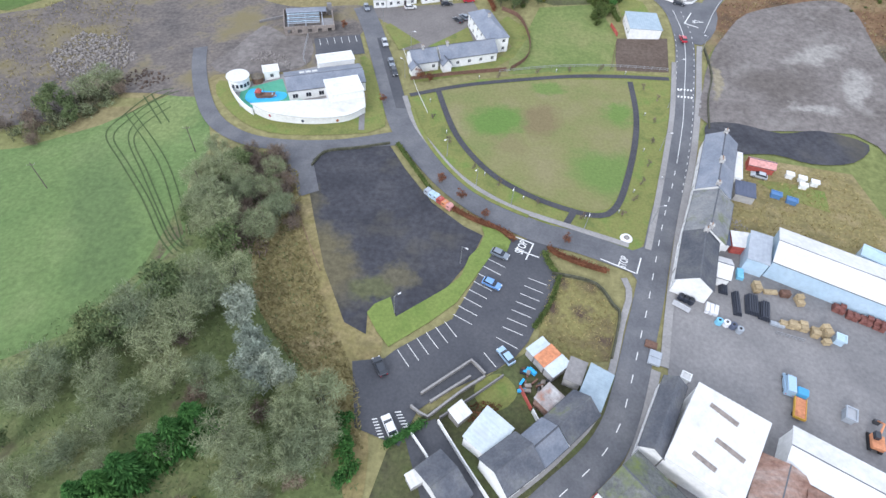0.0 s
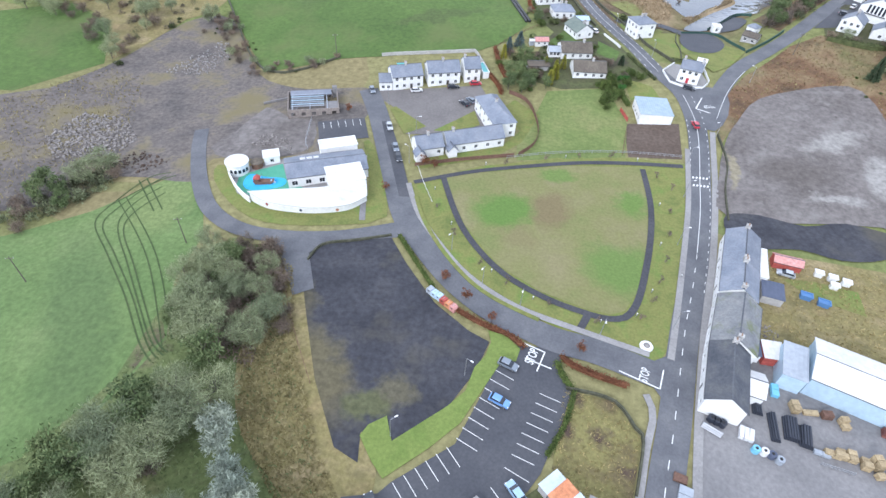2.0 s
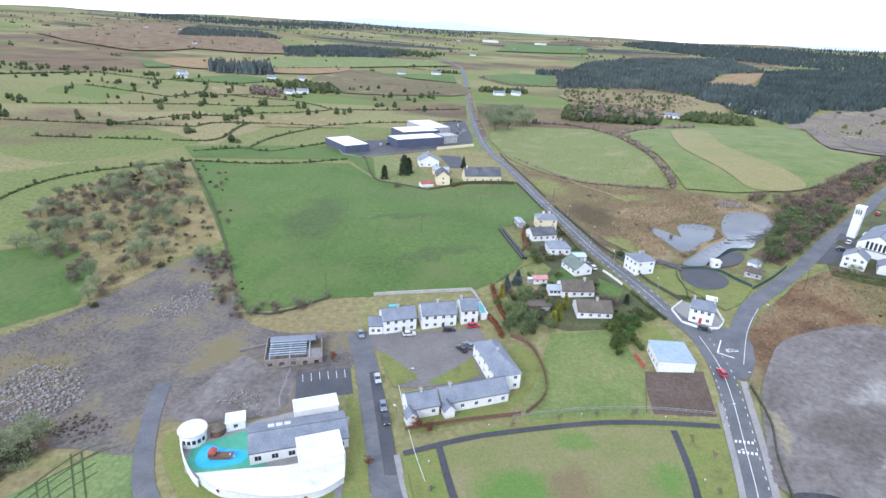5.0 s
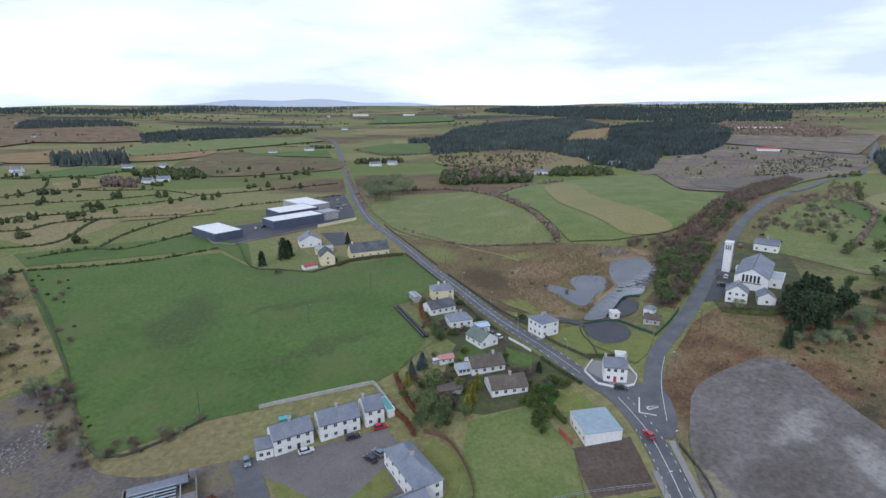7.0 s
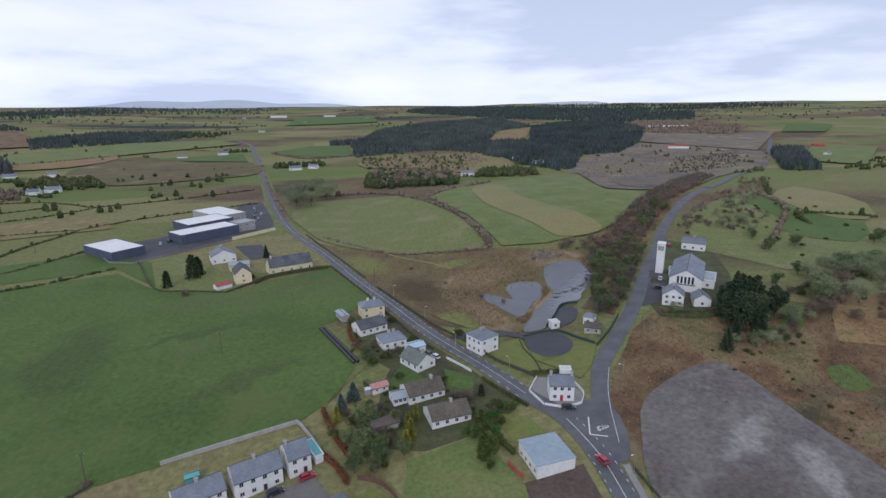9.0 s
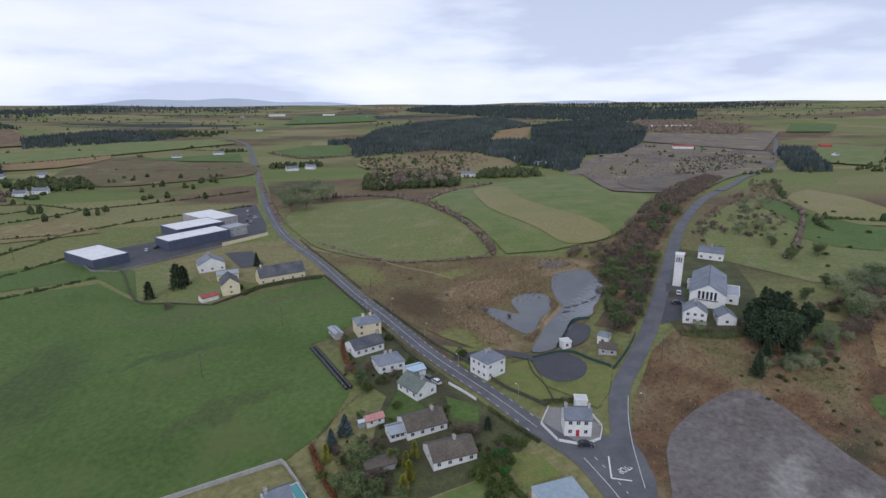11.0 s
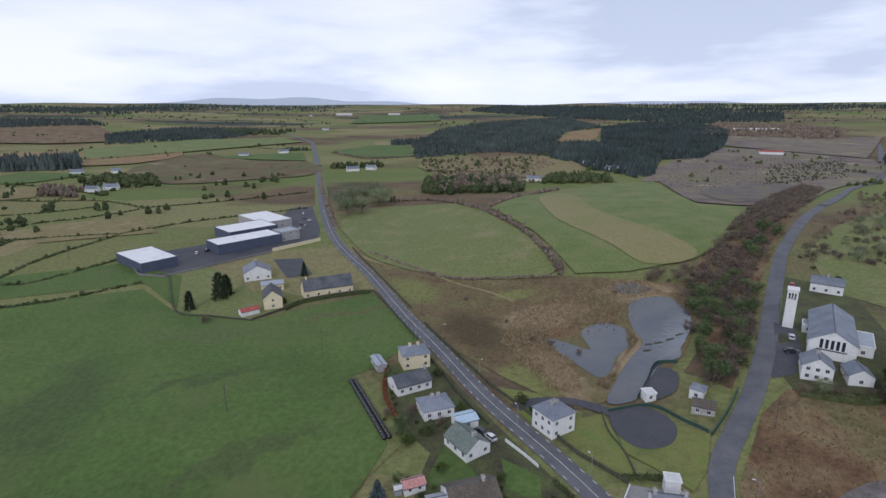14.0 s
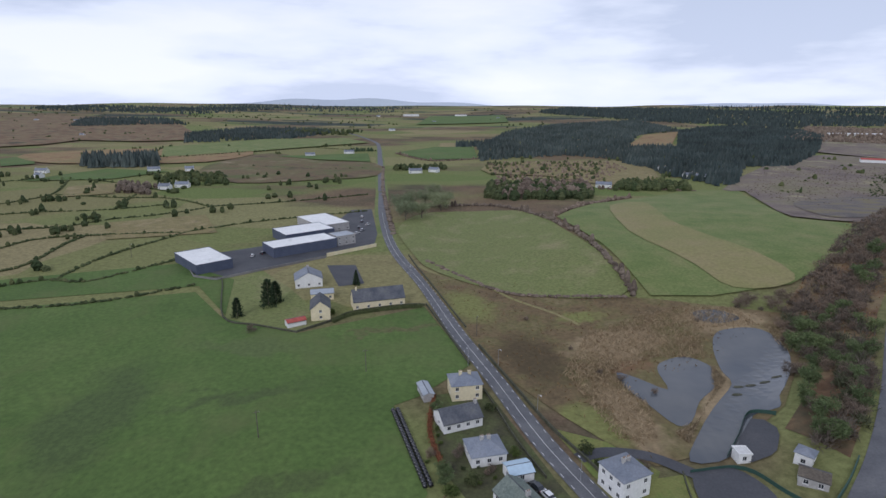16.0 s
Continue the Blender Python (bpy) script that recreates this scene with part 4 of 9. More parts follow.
ribbon("pavement", [(44, 83.5), (28, 87.4), (17, 90.3), (9.5, 93.8), (1.5, 99.5), (-6.5, 108.7), (-13.7, 119), (-19.6, 133)], 0.8, -0.7, 0.15, M_PAVE, "grey footway beside the estate road", "pavement", 0.12, gap=3)
ribbon("kerb_verge", [(20, 88.2), (10.5, 92), (3, 97), (-5, 106), (-12, 117), (-16.5, 128)], 0.55, -0.55, 0.16, M_VERGE, "narrow grass strip beside the estate road", "verge", 0.13, gap=3)
INNER = [(-12.5, 132.5), (-9.8, 136.2), (0.7, 141.8), (25.7, 151.2), (49.4, 155.0), (50.4, 137.5), (48.4, 120.6), (44.2, 101.8), (40.6, 94.2), (36.4, 92.0), (30.7, 92.4), (20.3, 95.4), (9.0, 102.4), (-1.4, 116), (-9.8, 136.2)]
ribbon("footpath", [(-17.5, 132), (0.5, 142), (25.7, 151.4), (43.5, 155), (63, 156.6)], 0.85, -0.85, 0.2, M_PATHTAR, "dark tarmac path across the green", "path", gap=2)
ribbon("footpath", [(-9.5, 136), (-1.5, 116.2), (9, 102.6), (20.3, 95.6), (30.7, 92.4), (36.6, 91.9), (40.6, 94), (44, 101.8), (48.3, 120.6), (50.2, 137.5), (49.2, 155)], 0.85, -0.85, 0.21, M_PATHTAR, "dark tarmac path round the green", "path", gap=2)
ribbon("footpath", [(31.2, 92.4), (30, 89.3), (28.7, 86.5)], 0.85, -0.85, 0.22, M_PATHTAR, "short dark tarmac path to the road", "path", gap=1)
ribbon("footpath", [(-29.5, 121), (-27.6, 112.6)], 0.8, -0.8, 0.2, M_CONC, "pale concrete path to the school gate", "path", per=0)

# markings
dashes("centre_line", MAIN[1:14], 2.0, 3.8, 0.16, 0.26, M_PAINTLINE, "broken white centre line")
dashes("centre_line", MAIN[13:19], 6.0, 0.0, 0.16, 0.26, M_PAINTLINE, "solid white centre line")
dashes("centre_line", MAIN[19:28], 6.0, 0.0, 0.13, 0.28, M_PAINTLINE, "broken white centre line")
dashes("edge_line", MAIN[11:18], 1.0, 2.0, 0.14, 0.26, M_PAINTLINE, "broken white edge line", 2.7)
dashes("edge_line", MAIN[12:19], 1.0, 2.0, 0.14, 0.26, M_PAINTLINE, "broken white edge line", -2.7)
dashes("edge_line", MAIN[19:27], 1.5, 3.0, 0.16, 0.28, M_PAINTLINE, "broken white edge line", 2.7)
dashes("edge_line", MAIN[19:27], 1.5, 3.0, 0.16, 0.28, M_PAINTLINE, "broken white edge line", -2.7)
dashes("zigzag_line", CHURCH_ROAD[0:4], 8, 0.0, 0.14, 0.29, M_PAINTLINE, "white edge line", -2.4)


def bar(v, f, a, b, width, lift):
    strip_into(v, f, [a, b], width / 2, -width / 2, lift)


def marks(name, segments, width, lift, label):
    v, f = [], []
    for a, b in segments:
        bar(v, f, a, b, width, lift)
    return tagged(from_lists(name, v, f, M_PAINTLINE), label, "road marking", kind="structure")


def bays(name, start, end, count, run, label):
    segs = []
    for i in range(count):
        t = i / (count - 1)
        p = (start[0] + (end[0] - start[0]) * t, start[1] + (end[1] - start[1]) * t)
        segs.append((p, (p[0] + run[0], p[1] + run[1])))
    return marks(name, segs, 0.13, 0.24, label)


def word(text, x, y, turn, size, stretch_y, label):
    """Painted letters on the road."""
    cu = bpy.data.curves.new("letters", "FONT")
    cu.body, cu.size, cu.align_x, cu.align_y, cu.offset = text, size, "CENTER", "CENTER", 0.02
    ob = bpy.data.objects.new("letters", cu)
    scene.collection.objects.link(ob)
    me = bpy.data.meshes.new_from_object(ob.evaluated_get(bpy.context.evaluated_depsgraph_get()))
    bpy.data.objects.remove(ob)
    me.materials.clear()
    me.materials.append(M_PAINTLINE)
    w = new("stop_lettering", me)
    w.matrix_world = pose(x, y, land(x, y) + 0.30, 0, 0, turn) @ Matrix.Diagonal((1, stretch_y, 1, 1))
    return tagged(w, label, "road marking", kind="structure")

# ---------- buildings ----------
def box_into(bm, x0, x1, y0, y1, z0, z1, bevel=0.0):
    r = bmesh.ops.create_cube(bm, size=1)
    for v in r["verts"]:
        v.co = Vector(((x0 + x1) / 2 + v.co.x * (x1 - x0), (y0 + y1) / 2 + v.co.y * (y1 - y0), (z0 + z1) / 2 + v.co.z * (z1 - z0)))
    if bevel:
        bmesh.ops.bevel(bm, geom=list({e for v in r["verts"] for e in v.link_edges}), offset=bevel, segments=1, affect="EDGES")


def tube_into(bm, a, b, r0, r1, n=6):
    a, b = Vector(a), Vector(b)
    q = (b - a).to_track_quat("Z", "Y")
    rings = []
    for p, r in ((a, r0), (b, r1)):
        rings.append([bm.verts.new(p + q @ Vector((r * math.cos(6.2832 * i / n), r * math.sin(6.2832 * i / n), 0))) for i in range(n)])
    for i in range(n):
        bm.faces.new((rings[0][i], rings[0][(i + 1) % n], rings[1][(i + 1) % n], rings[1][i]))
    bm.faces.new(rings[0][::-1])
    bm.faces.new(rings[1])


def prism_into(bm, profile, y0, y1, axis="y"):
    """Extrude a closed profile of (u, z) along an axis."""
    mk = (lambda u, z, w: (u, w, z)) if axis == "y" else (lambda u, z, w: (w, u, z))
    a = [bm.verts.new(mk(u, z, y0)) for u, z in profile]
    b = [bm.verts.new(mk(u, z, y1)) for u, z in profile]
    n = len(profile)
    bm.faces.new(a)
    bm.faces.new(b[::-1])
    for i in range(n):
        bm.faces.new((a[i], b[i], b[(i + 1) % n], a[(i + 1) % n]))


def tidy(bm):
    bmesh.ops.recalc_face_normals(bm, faces=bm.faces[:])
    return bm


def facade(bm, origin, ux, out, length, height, holes, reveal=0.14, foot=1.2):
    """One wall face with real openings and their reveals."""
    o, u, n = Vector(origin), Vector(ux), Vector(out)
    up = Vector((0, 0, 1))
    xs = sorted({0.0, length, *[h[0] for h in holes], *[h[0] + h[2] for h in holes]})
    zs = sorted({-foot, height, *[h[1] for h in holes], *[h[1] + h[3] for h in holes]})
    for xa, xb in zip(xs, xs[1:]):
        for za, zb in zip(zs, zs[1:]):
            mx, mz = (xa + xb) / 2, (za + zb) / 2
            if any(h[0] < mx < h[0] + h[2] and h[1] < mz < h[1] + h[3] for h in holes):
                continue
            bm.faces.new([bm.verts.new(o + u * x + up * z) for x, z in ((xa, za), (xb, za), (xb, zb), (xa, zb))])
    for x, z, w, h in holes:
        c = [(x, z), (x + w, z), (x + w, z + h), (x, z + h)]
        for (x1, z1), (x2, z2) in zip(c, c[1:] + c[:1]):
            p, q = o + u * x1 + up * z1, o + u * x2 + up * z2
            bm.faces.new([bm.verts.new(v) for v in (p, q, q - n * reveal, p - n * reveal)])


WINDOW_MESHES = {}


def window_mesh(w, h, bars):
    """Meshes of a frame, a pane, a mullion and a sill."""
    key = (round(w, 2), round(h, 2), bars)
    if key not in WINDOW_MESHES:
        f, g, b, s = bmesh.new(), bmesh.new(), bmesh.new(), bmesh.new()
        t = 0.08
        rings = []
        for y in (0.06, 0.13):
            for k in (0, t):
                rings.append([f.verts.new((x, y, z)) for x, z in ((k, k), (w - k, k), (w - k, h - k), (k, h - k))])
        o0, i0, o1, i1 = rings
        for p, q in ((o0, i0), (i0, i1), (i1, o1), (o1, o0)):
            for i in range(4):
                j = (i + 1) % 4
                f.faces.new((p[i], p[j], q[j], q[i]))
        bmesh.ops.recalc_face_normals(f, faces=f.faces[:])
        box_into(b, w / 2 - 0.03, w / 2 + 0.03, 0.07, 0.105, t, h - t)
        box_into(s, -0.08, w + 0.08, -0.08, 0.055, -0.09, -0.003)
        box_into(g, t - 0.02, w - t + 0.02, 0.11, 0.135, t - 0.02, h - t + 0.02)
        out = []
        for nm, bm, m in (("window_frame", f, M_FRAME), ("pane", g, M_GLASS), ("mullion", b, M_FRAME), ("sill", s, M_FRAME)):
            me = bpy.data.meshes.new(nm)
            bm.to_mesh(me)
            bm.free()
            me.materials.append(m)
            out.append(me)
        WINDOW_MESHES[key] = out
    return WINDOW_MESHES[key]


def wall_frame(origin, ux, out):
    u, n = Vector(ux), Vector(out)
    return Matrix(((u.x, -n.x, 0, origin[0]), (u.y, -n.y, 0, origin[1]), (0, 0, 1, origin[2]), (0, 0, 0, 1)))


def hang_window(name, parent, matrix, w, h, bars=1):
    fm, pm, bm_, sm = window_mesh(w, h, bars)
    win = new(name, fm)
    win.parent = parent
    win.matrix_local = matrix
    for nm, me in (("pane", pm), ("mullion", bm_), ("sill", sm)):
        if nm == "mullion" and not bars:
            continue
        new(nm, me).parent = win


def add_window(parent, origin, ux, out, hole, bars=1):
    hang_window("window", parent, wall_frame(origin, ux, out) @ pose(hole[0], 0, hole[1]), hole[2], hole[3], bars)


def add_door(parent, origin, ux, out, hole, material):
    bm = bmesh.new()
    w, h = hole[2], hole[3]
    box_into(bm, 0, w, 0.07, 0.12, 0, h)
    box_into(bm, 0.15, w - 0.15, 0.055, 0.07, 0.2, h * 0.45)
    box_into(bm, 0.15, w - 0.15, 0.055, 0.07, h * 0.55, h - 0.2)
    d = part("door", bm, material, parent)
    d.matrix_local = wall_frame(origin, ux, out) @ pose(hole[0], 0, hole[1])


def chimney(parent, x, y, z, top, wide=0.9, deep=0.6, material=None):
    bm = bmesh.new()
    box_into(bm, x - wide / 2, x + wide / 2, y - deep / 2, y + deep / 2, z, top - 0.18)
    box_into(bm, x - wide / 2 - 0.08, x + wide / 2 + 0.08, y - deep / 2 - 0.08, y + deep / 2 + 0.08, top - 0.18, top)
    c = part("chimney", bm, M_STACK if material in (None, M_WHITE) else material, parent)
    for k in (-0.22, 0.22):
        bm = bmesh.new()
        tube_into(bm, (x + k, y, top), (x + k, y, top + 0.4), 0.13, 0.11, 8)
        part("chimney_pot", bm, M_POT, c)


def place_house(name, p1, p2, label, category="house", group=""):
    """An Empty at the left front corner; local x runs along the front, local y away from it."""
    e = new(name)
    a = math.atan2(p2[1] - p1[1], p2[0] - p1[0])
    e.matrix_world = pose(p1[0], p1[1], min(land(*p1), land(*p2)) + 0.05, 0, 0, math.degrees(a))
    tagged(e, label, category, group)
    return e, math.hypot(p2[0] - p1[0], p2[1] - p1[1])


def even_holes(length, count, w, z, h, margin=1.0):
    if count == 0:
        return []
    if count == 1:
        return [((length - w) / 2, z, w, h)]
    gap = (length - 2 * margin - w) / (count - 1)
    return [(margin + gap * i, z, w, h) for i in range(count)]


def house(name, p1, p2, depth, eave, rise, label, wall=None, roof=None, front=2, storeys=1, back=2, side=1, door=None, chimneys=(0.03, 0.97), hip=False, cross=False, category="house", win=(1.1, 1.2), stack=None, roofkind="gable"):
    wall, roof = wall or M_WHITE, roof or M_SLATE
    e, length = place_house(name, p1, p2, label, category)
    L, D, H = length, depth, eave
    bm = bmesh.new()
    faces4 = [((0, 0, 0), (1, 0, 0), (0, -1, 0), L, front), ((L, D, 0), (-1, 0, 0), (0, 1, 0), L, back), ((0, D, 0), (0, -1, 0), (-1, 0, 0), D, side), ((L, 0, 0), (0, 1, 0), (1, 0, 0), D, side)]
    fittings = []
    for k, (o, u, n, run, count) in enumerate(faces4):
        holes, doors = [], []
        w, h = win
        if count and run > w * count + 0.8:
            for s in range(storeys):
                z = 0.9 + s * (H / storeys)
                hs = even_holes(run, count, w, z, min(h, H - z - 0.25), min(1.0, (run - w * count) / (count + 1)))
                if k == 0 and s == 0 and door:
                    i = count // 2
                    x = hs[i][0]
                    doors.append((x, 0.05, 0.95, 2.05))
                    hs = [q for j, q in enumerate(hs) if j != i]
                holes += hs
        facade(bm, o, u, n, run, H, holes + doors)
        fittings += [(o, u, n, q, None) for q in holes] + [(o, u, n, q, door) for q in doors]
    ridge_along_x = not cross
    if roofkind == "gable" and not hip:
        if ridge_along_x:
            for x in (0, L):
                bm.faces.new([bm.verts.new(v) for v in ((x, 0, H), (x, D, H), (x, D / 2, H + rise))])
        else:
            for y in (0, D):
                bm.faces.new([bm.verts.new(v) for v in ((0, y, H), (L, y, H), (L / 2, y, H + rise))])
    bmesh.ops.remove_doubles(bm, verts=bm.verts[:], dist=0.0005)
    part("wall", tidy(bm), wall, e)
    for o, u, n, q, d in fittings:
        if d:
            add_door(e, o, u, n, q, d)
        else:
            add_window(e, o, u, n, q, 1 if q[2] > 1 else 0)
    bm = bmesh.new()
    ov, th = 0.3, 0.16
    if roofkind == "flat":
        box_into(bm, -0.15, L + 0.15, -0.15, D + 0.15, H + 0.002, H + 0.2)
        part("roof", bm, roof, e)
        bm = bmesh.new()
        for x0, x1, y0, y1 in ((-0.2, L + 0.2, -0.2, 0.05), (-0.2, L + 0.2, D - 0.05, D + 0.2), (-0.2, 0.05, 0.05, D - 0.05), (L - 0.05, L + 0.2, 0.05, D - 0.05)):
            box_into(bm, x0, x1, y0, y1, H + 0.05, H + 0.42)
        part("parapet", bm, wall, e)
    elif roofkind == "sheet":
        head = bmesh.new()
        prism_into(head, [(0, H + 0.002), (D, H + 0.002), (D, H + rise)], 0, L, "x")
        part("wall_head", tidy(head), wall, e)
        g, c = rise / D, 0.22
        k = max(6, 2 * int(L / 0.7))
        cols = []
        for i in range(k + 1):
            x, top = -0.18 + (L + 0.36) * i / k, 0.1 + 0.05 * (i % 2)
            cols.append([bm.verts.new((x, y, H + g * y + dz)) for y, dz in ((-c, 0.01), (D + c, 0.01), (D + c, top), (-c, top))])
        for p, q in zip(cols, cols[1:]):
            for i in range(4):
                bm.faces.new((p[i], p[(i + 1) % 4], q[(i + 1) % 4], q[i]))
        bm.faces.new(cols[0])
        bm.faces.new(cols[-1])
        part("roof", tidy(bm), roof, e)
    elif hip:
        m = min(L, D) / 2
        base = [(-ov, -ov, H), (L + ov, -ov, H), (L + ov, D + ov, H), (-ov, D + ov, H)]
        top = [(m, D / 2, H + rise), (L - m, D / 2, H + rise)] if L >= D else [(L / 2, m, H + rise), (L / 2, D - m, H + rise)]
        vs = [bm.verts.new(v) for v in base] + [bm.verts.new((x, y, z + th)) for x, y, z in base] + [bm.verts.new((x, y, z + th)) for x, y, z in top]
        for i in range(4):
            bm.faces.new((vs[i], vs[(i + 1) % 4], vs[4 + (i + 1) % 4], vs[4 + i]))
        bm.faces.new(vs[3::-1])
        if L >= D:
            fs = ((4, 5, 9, 8), (5, 6, 9), (6, 7, 8, 9), (7, 4, 8))
        else:
            fs = ((4, 5, 8), (5, 6, 9, 8), (6, 7, 9), (7, 4, 8, 9))
        for f in fs:
            bm.faces.new([vs[i] for i in f])
        part("roof", tidy(bm), roof, e)
    else:
        run, span = (L, D) if ridge_along_x else (D, L)
        drop = rise * ov / (span / 2)
        for s in (0, 1):
            u0, u1 = (-ov, span / 2) if s == 0 else (span + ov, span / 2)
            prof = [(u0, H - drop + 0.02), (u1, H + rise + 0.02), (u1, H + rise + th), (u0, H - drop + th)]
            b2 = bmesh.new()
            prism_into(b2, prof, -0.22, run + 0.22, "x" if ridge_along_x else "y")
            part("roof_slope", tidy(b2), roof, e)
        prism_into(bm, [(span / 2 - 0.16, H + rise + th - 0.06), (span / 2 + 0.16, H + rise + th - 0.06), (span / 2, H + rise + th + 0.07)], -0.22, run + 0.22, "x" if ridge_along_x else "y")
        part("ridge_tiles", tidy(bm), M_OLDSLATE, e)
        for u in (-ov - 0.1, span + ov):
            gut = bmesh.new()
            a, b = (u, u + 0.1), (-0.2, run + 0.2)
            if ridge_along_x:
                box_into(gut, b[0], b[1], a[0], a[1], H - drop - 0.02, H - drop + 0.1)
            else:
                box_into(gut, a[0], a[1], b[0], b[1], H - drop - 0.02, H - drop + 0.1)
            part("gutter", gut, M_DARKFRAME, e)
    for c in chimneys:
        if hip:
            chimney(e, L * c, D / 2, H, H + rise + 1.0, material=stack or wall)
        elif ridge_along_x:
            chimney(e, min(max(L * c, 0.5), L - 0.5), D / 2, H + rise - 0.6, H + rise + 1.1, 0.7, 1.0, stack or wall)
        else:
            chimney(e, L / 2, min(max(D * c, 0.5), D - 0.5), H + rise - 0.6, H + rise + 1.1, 1.0, 0.7, stack or wall)
    return e


# estate houses
house("terraced_house", (-35.3, 182.4), (-25.4, 187.2), 7.5, 5.0, 2.6, "white rendered two-storey house with grey slate roof", front=4, storeys=2, back=3, chimneys=(0.5,), door=M_DARKDOOR)
house("house_extension", (-39.9, 181.4), (-35.6, 182.6), 6.0, 3.4, 1.8, "low white rendered end wing with slate roof", front=2, chimneys=(), side=1)
house("terraced_house", (-23.4, 187.2), (-12.6, 191.4), 7.5, 5.2, 2.7, "white rendered two-storey house with grey slate roof", front=4, storeys=2, back=3, chimneys=(0.5,), door=M_DARKDOOR)
house("terraced_house", (-11.0, 191.9), (-5.6, 193.9), 7.5, 5.3, 2.7, "narrow white rendered end-of-terrace house", front=2, storeys=2, back=2, chimneys=(0.05,), door=M_DARKDOOR)
house("row_house", (-18.7, 144.0), (-11.4, 147.8), 7.0, 3.2, 2.6, "white rendered single-storey row house with slate roof", front=2, chimneys=(0.5,))
house("row_house", (-10.4, 148.3), (6.4, 157.0), 7.0, 3.4, 2.6, "long white rendered row house with slate roof", front=5, chimneys=(0.15,))
house("porch_wing", (-18.6, 141.4), (-16.2, 142.7), 3.0, 2.6, 1.4, "small white gabled porch with slate roof", front=0, back=0, side=0, chimneys=(), cross=True, category="porch")
house("porch_wing", (-9.6, 146.3), (-7.2, 147.6), 3.0, 2.6, 1.4, "small white gabled porch with slate roof", front=0, back=0, side=0, chimneys=(), cross=True, category="porch")
house("corner_house", (2.6, 160.0), (9.4, 163.3), 18.0, 5.2, 2.8, "white rendered two-storey corner house with hipped slate roof", front=2, storeys=2, side=5, back=2, hip=True, chimneys=(0.5,))
house("white_shed", (49.5, 176.4), (60.2, 177.6), 10.5, 3.8, 0.6, "white rendered shed with pale blue sheet roof", front=0, back=0, side=4, roof=M_SHEDROOF, roofkind="sheet", chimneys=(), category="shed")
# the corner house at the road junction
house("corner_house", (65.0, 205.3), (72.0, 203.3), 6.0, 5.2, 2.2, "white rendered two-storey house with red door and slate roof", front=3, storeys=2, back=2, side=1, door=M_REDDOOR)
house("outhouse", (72.8, 215.0), (76.0, 214.0), 3.0, 3.6, 0.4, "small white flat-roofed outhouse", front=0, back=0, side=0, roof=M_WHITEROOF, roofkind="flat", chimneys=(), category="shed")
# the tall white house
house("square_house", (53.1, 238.2), (60.5, 241.8), 8.2, 5.8, 1.9, "white rendered two-storey house with hipped slate roof", front=2, storeys=2, side=3, hip=True, chimneys=(0.42, 0.58), roof=M_SLATE)
# bungalows
house("bungalow", (27.8, 201.0), (39.6, 202.6), 8.5, 2.7, 2.4, "white bungalow with brown tiled roof", front=4, roof=M_BROWNTILE, chimneys=(0.6,))
house("bungalow", (23.2, 213.7), (34.8, 216.1), 8.5, 2.7, 2.4, "white bungalow with grey-brown tiled roof", front=4, roof=M_BROWNTILE, chimneys=(0.75,))
house("conservatory", (18.6, 214.2), (22.8, 215.0), 5.0, 2.3, 1.2, "glazed lean-to with pale roof", front=3, roof=M_GREYSHEET, chimneys=(), category="conservatory")
house("garden_shed", (13.0, 221.6), (18.0, 223.0), 3.2, 2.2, 1.0, "garden shed with faded red roof", front=2, wall=M_WHITE, roof=M_PINKSHEET, chimneys=(), category="shed", win=(0.8, 0.8))
house("garden_shed", (10.8, 222.0), (12.4, 222.4), 1.6, 1.9, 0.5, "small pale garden shed", front=0, back=0, side=0, wall=M_GREYSHEET, roof=M_WHITEROOF, chimneys=(), category="shed")
house("garden_shed", (11.0, 203.0), (19.0, 204.5), 4.0, 2.3, 1.0, "low dark shed with brown roof", front=1, wall=M_GREYWALL, roof=M_BROWNTILE, chimneys=(), category="shed")
house("bungalow", (28.8, 231.1), (35.6, 234.9), 9.6, 2.8, 2.6, "white bungalow with green-grey tiled roof", front=2, side=3, roof=M_MOSSROOF, cross=True, chimneys=(0.2,))
house("garage", (28.6, 244.4), (34.4, 246.2), 5.0, 2.6, 0.8, "white garage with blue-grey roof", front=1, roof=M_BLUEROOF, chimneys=(), category="garage")
house("bungalow", (19.6, 250.4), (28.4, 252.6), 8.0, 2.9, 2.2, "white bungalow with hipped slate roof and dormer", front=3, hip=True, chimneys=(0.4, 0.6))
house("bungalow", (12.4, 264.6), (23.2, 269.2), 8.0, 2.9, 2.3, "cream-white bungalow with grey tiled roof", front=4, roof=M_OLDSLATE, chimneys=(0.95,))
house("villa", (14.6, 281.6), (23.8, 283.4), 8.0, 5.0, 2.0, "cream rendered two-storey house with hipped slate roof", wall=M_CREAM, front=2, storeys=2, hip=True, chimneys=(0.35, 0.65))
house("garden_shed", (6.0, 281.0), (9.0, 282.0), 8.0, 2.4, 0.5, "long grey garden shed", front=0, back=0, side=2, wall=M_GREYWALL, roof=M_GREYSHEET, cross=True, chimneys=(), category="shed")
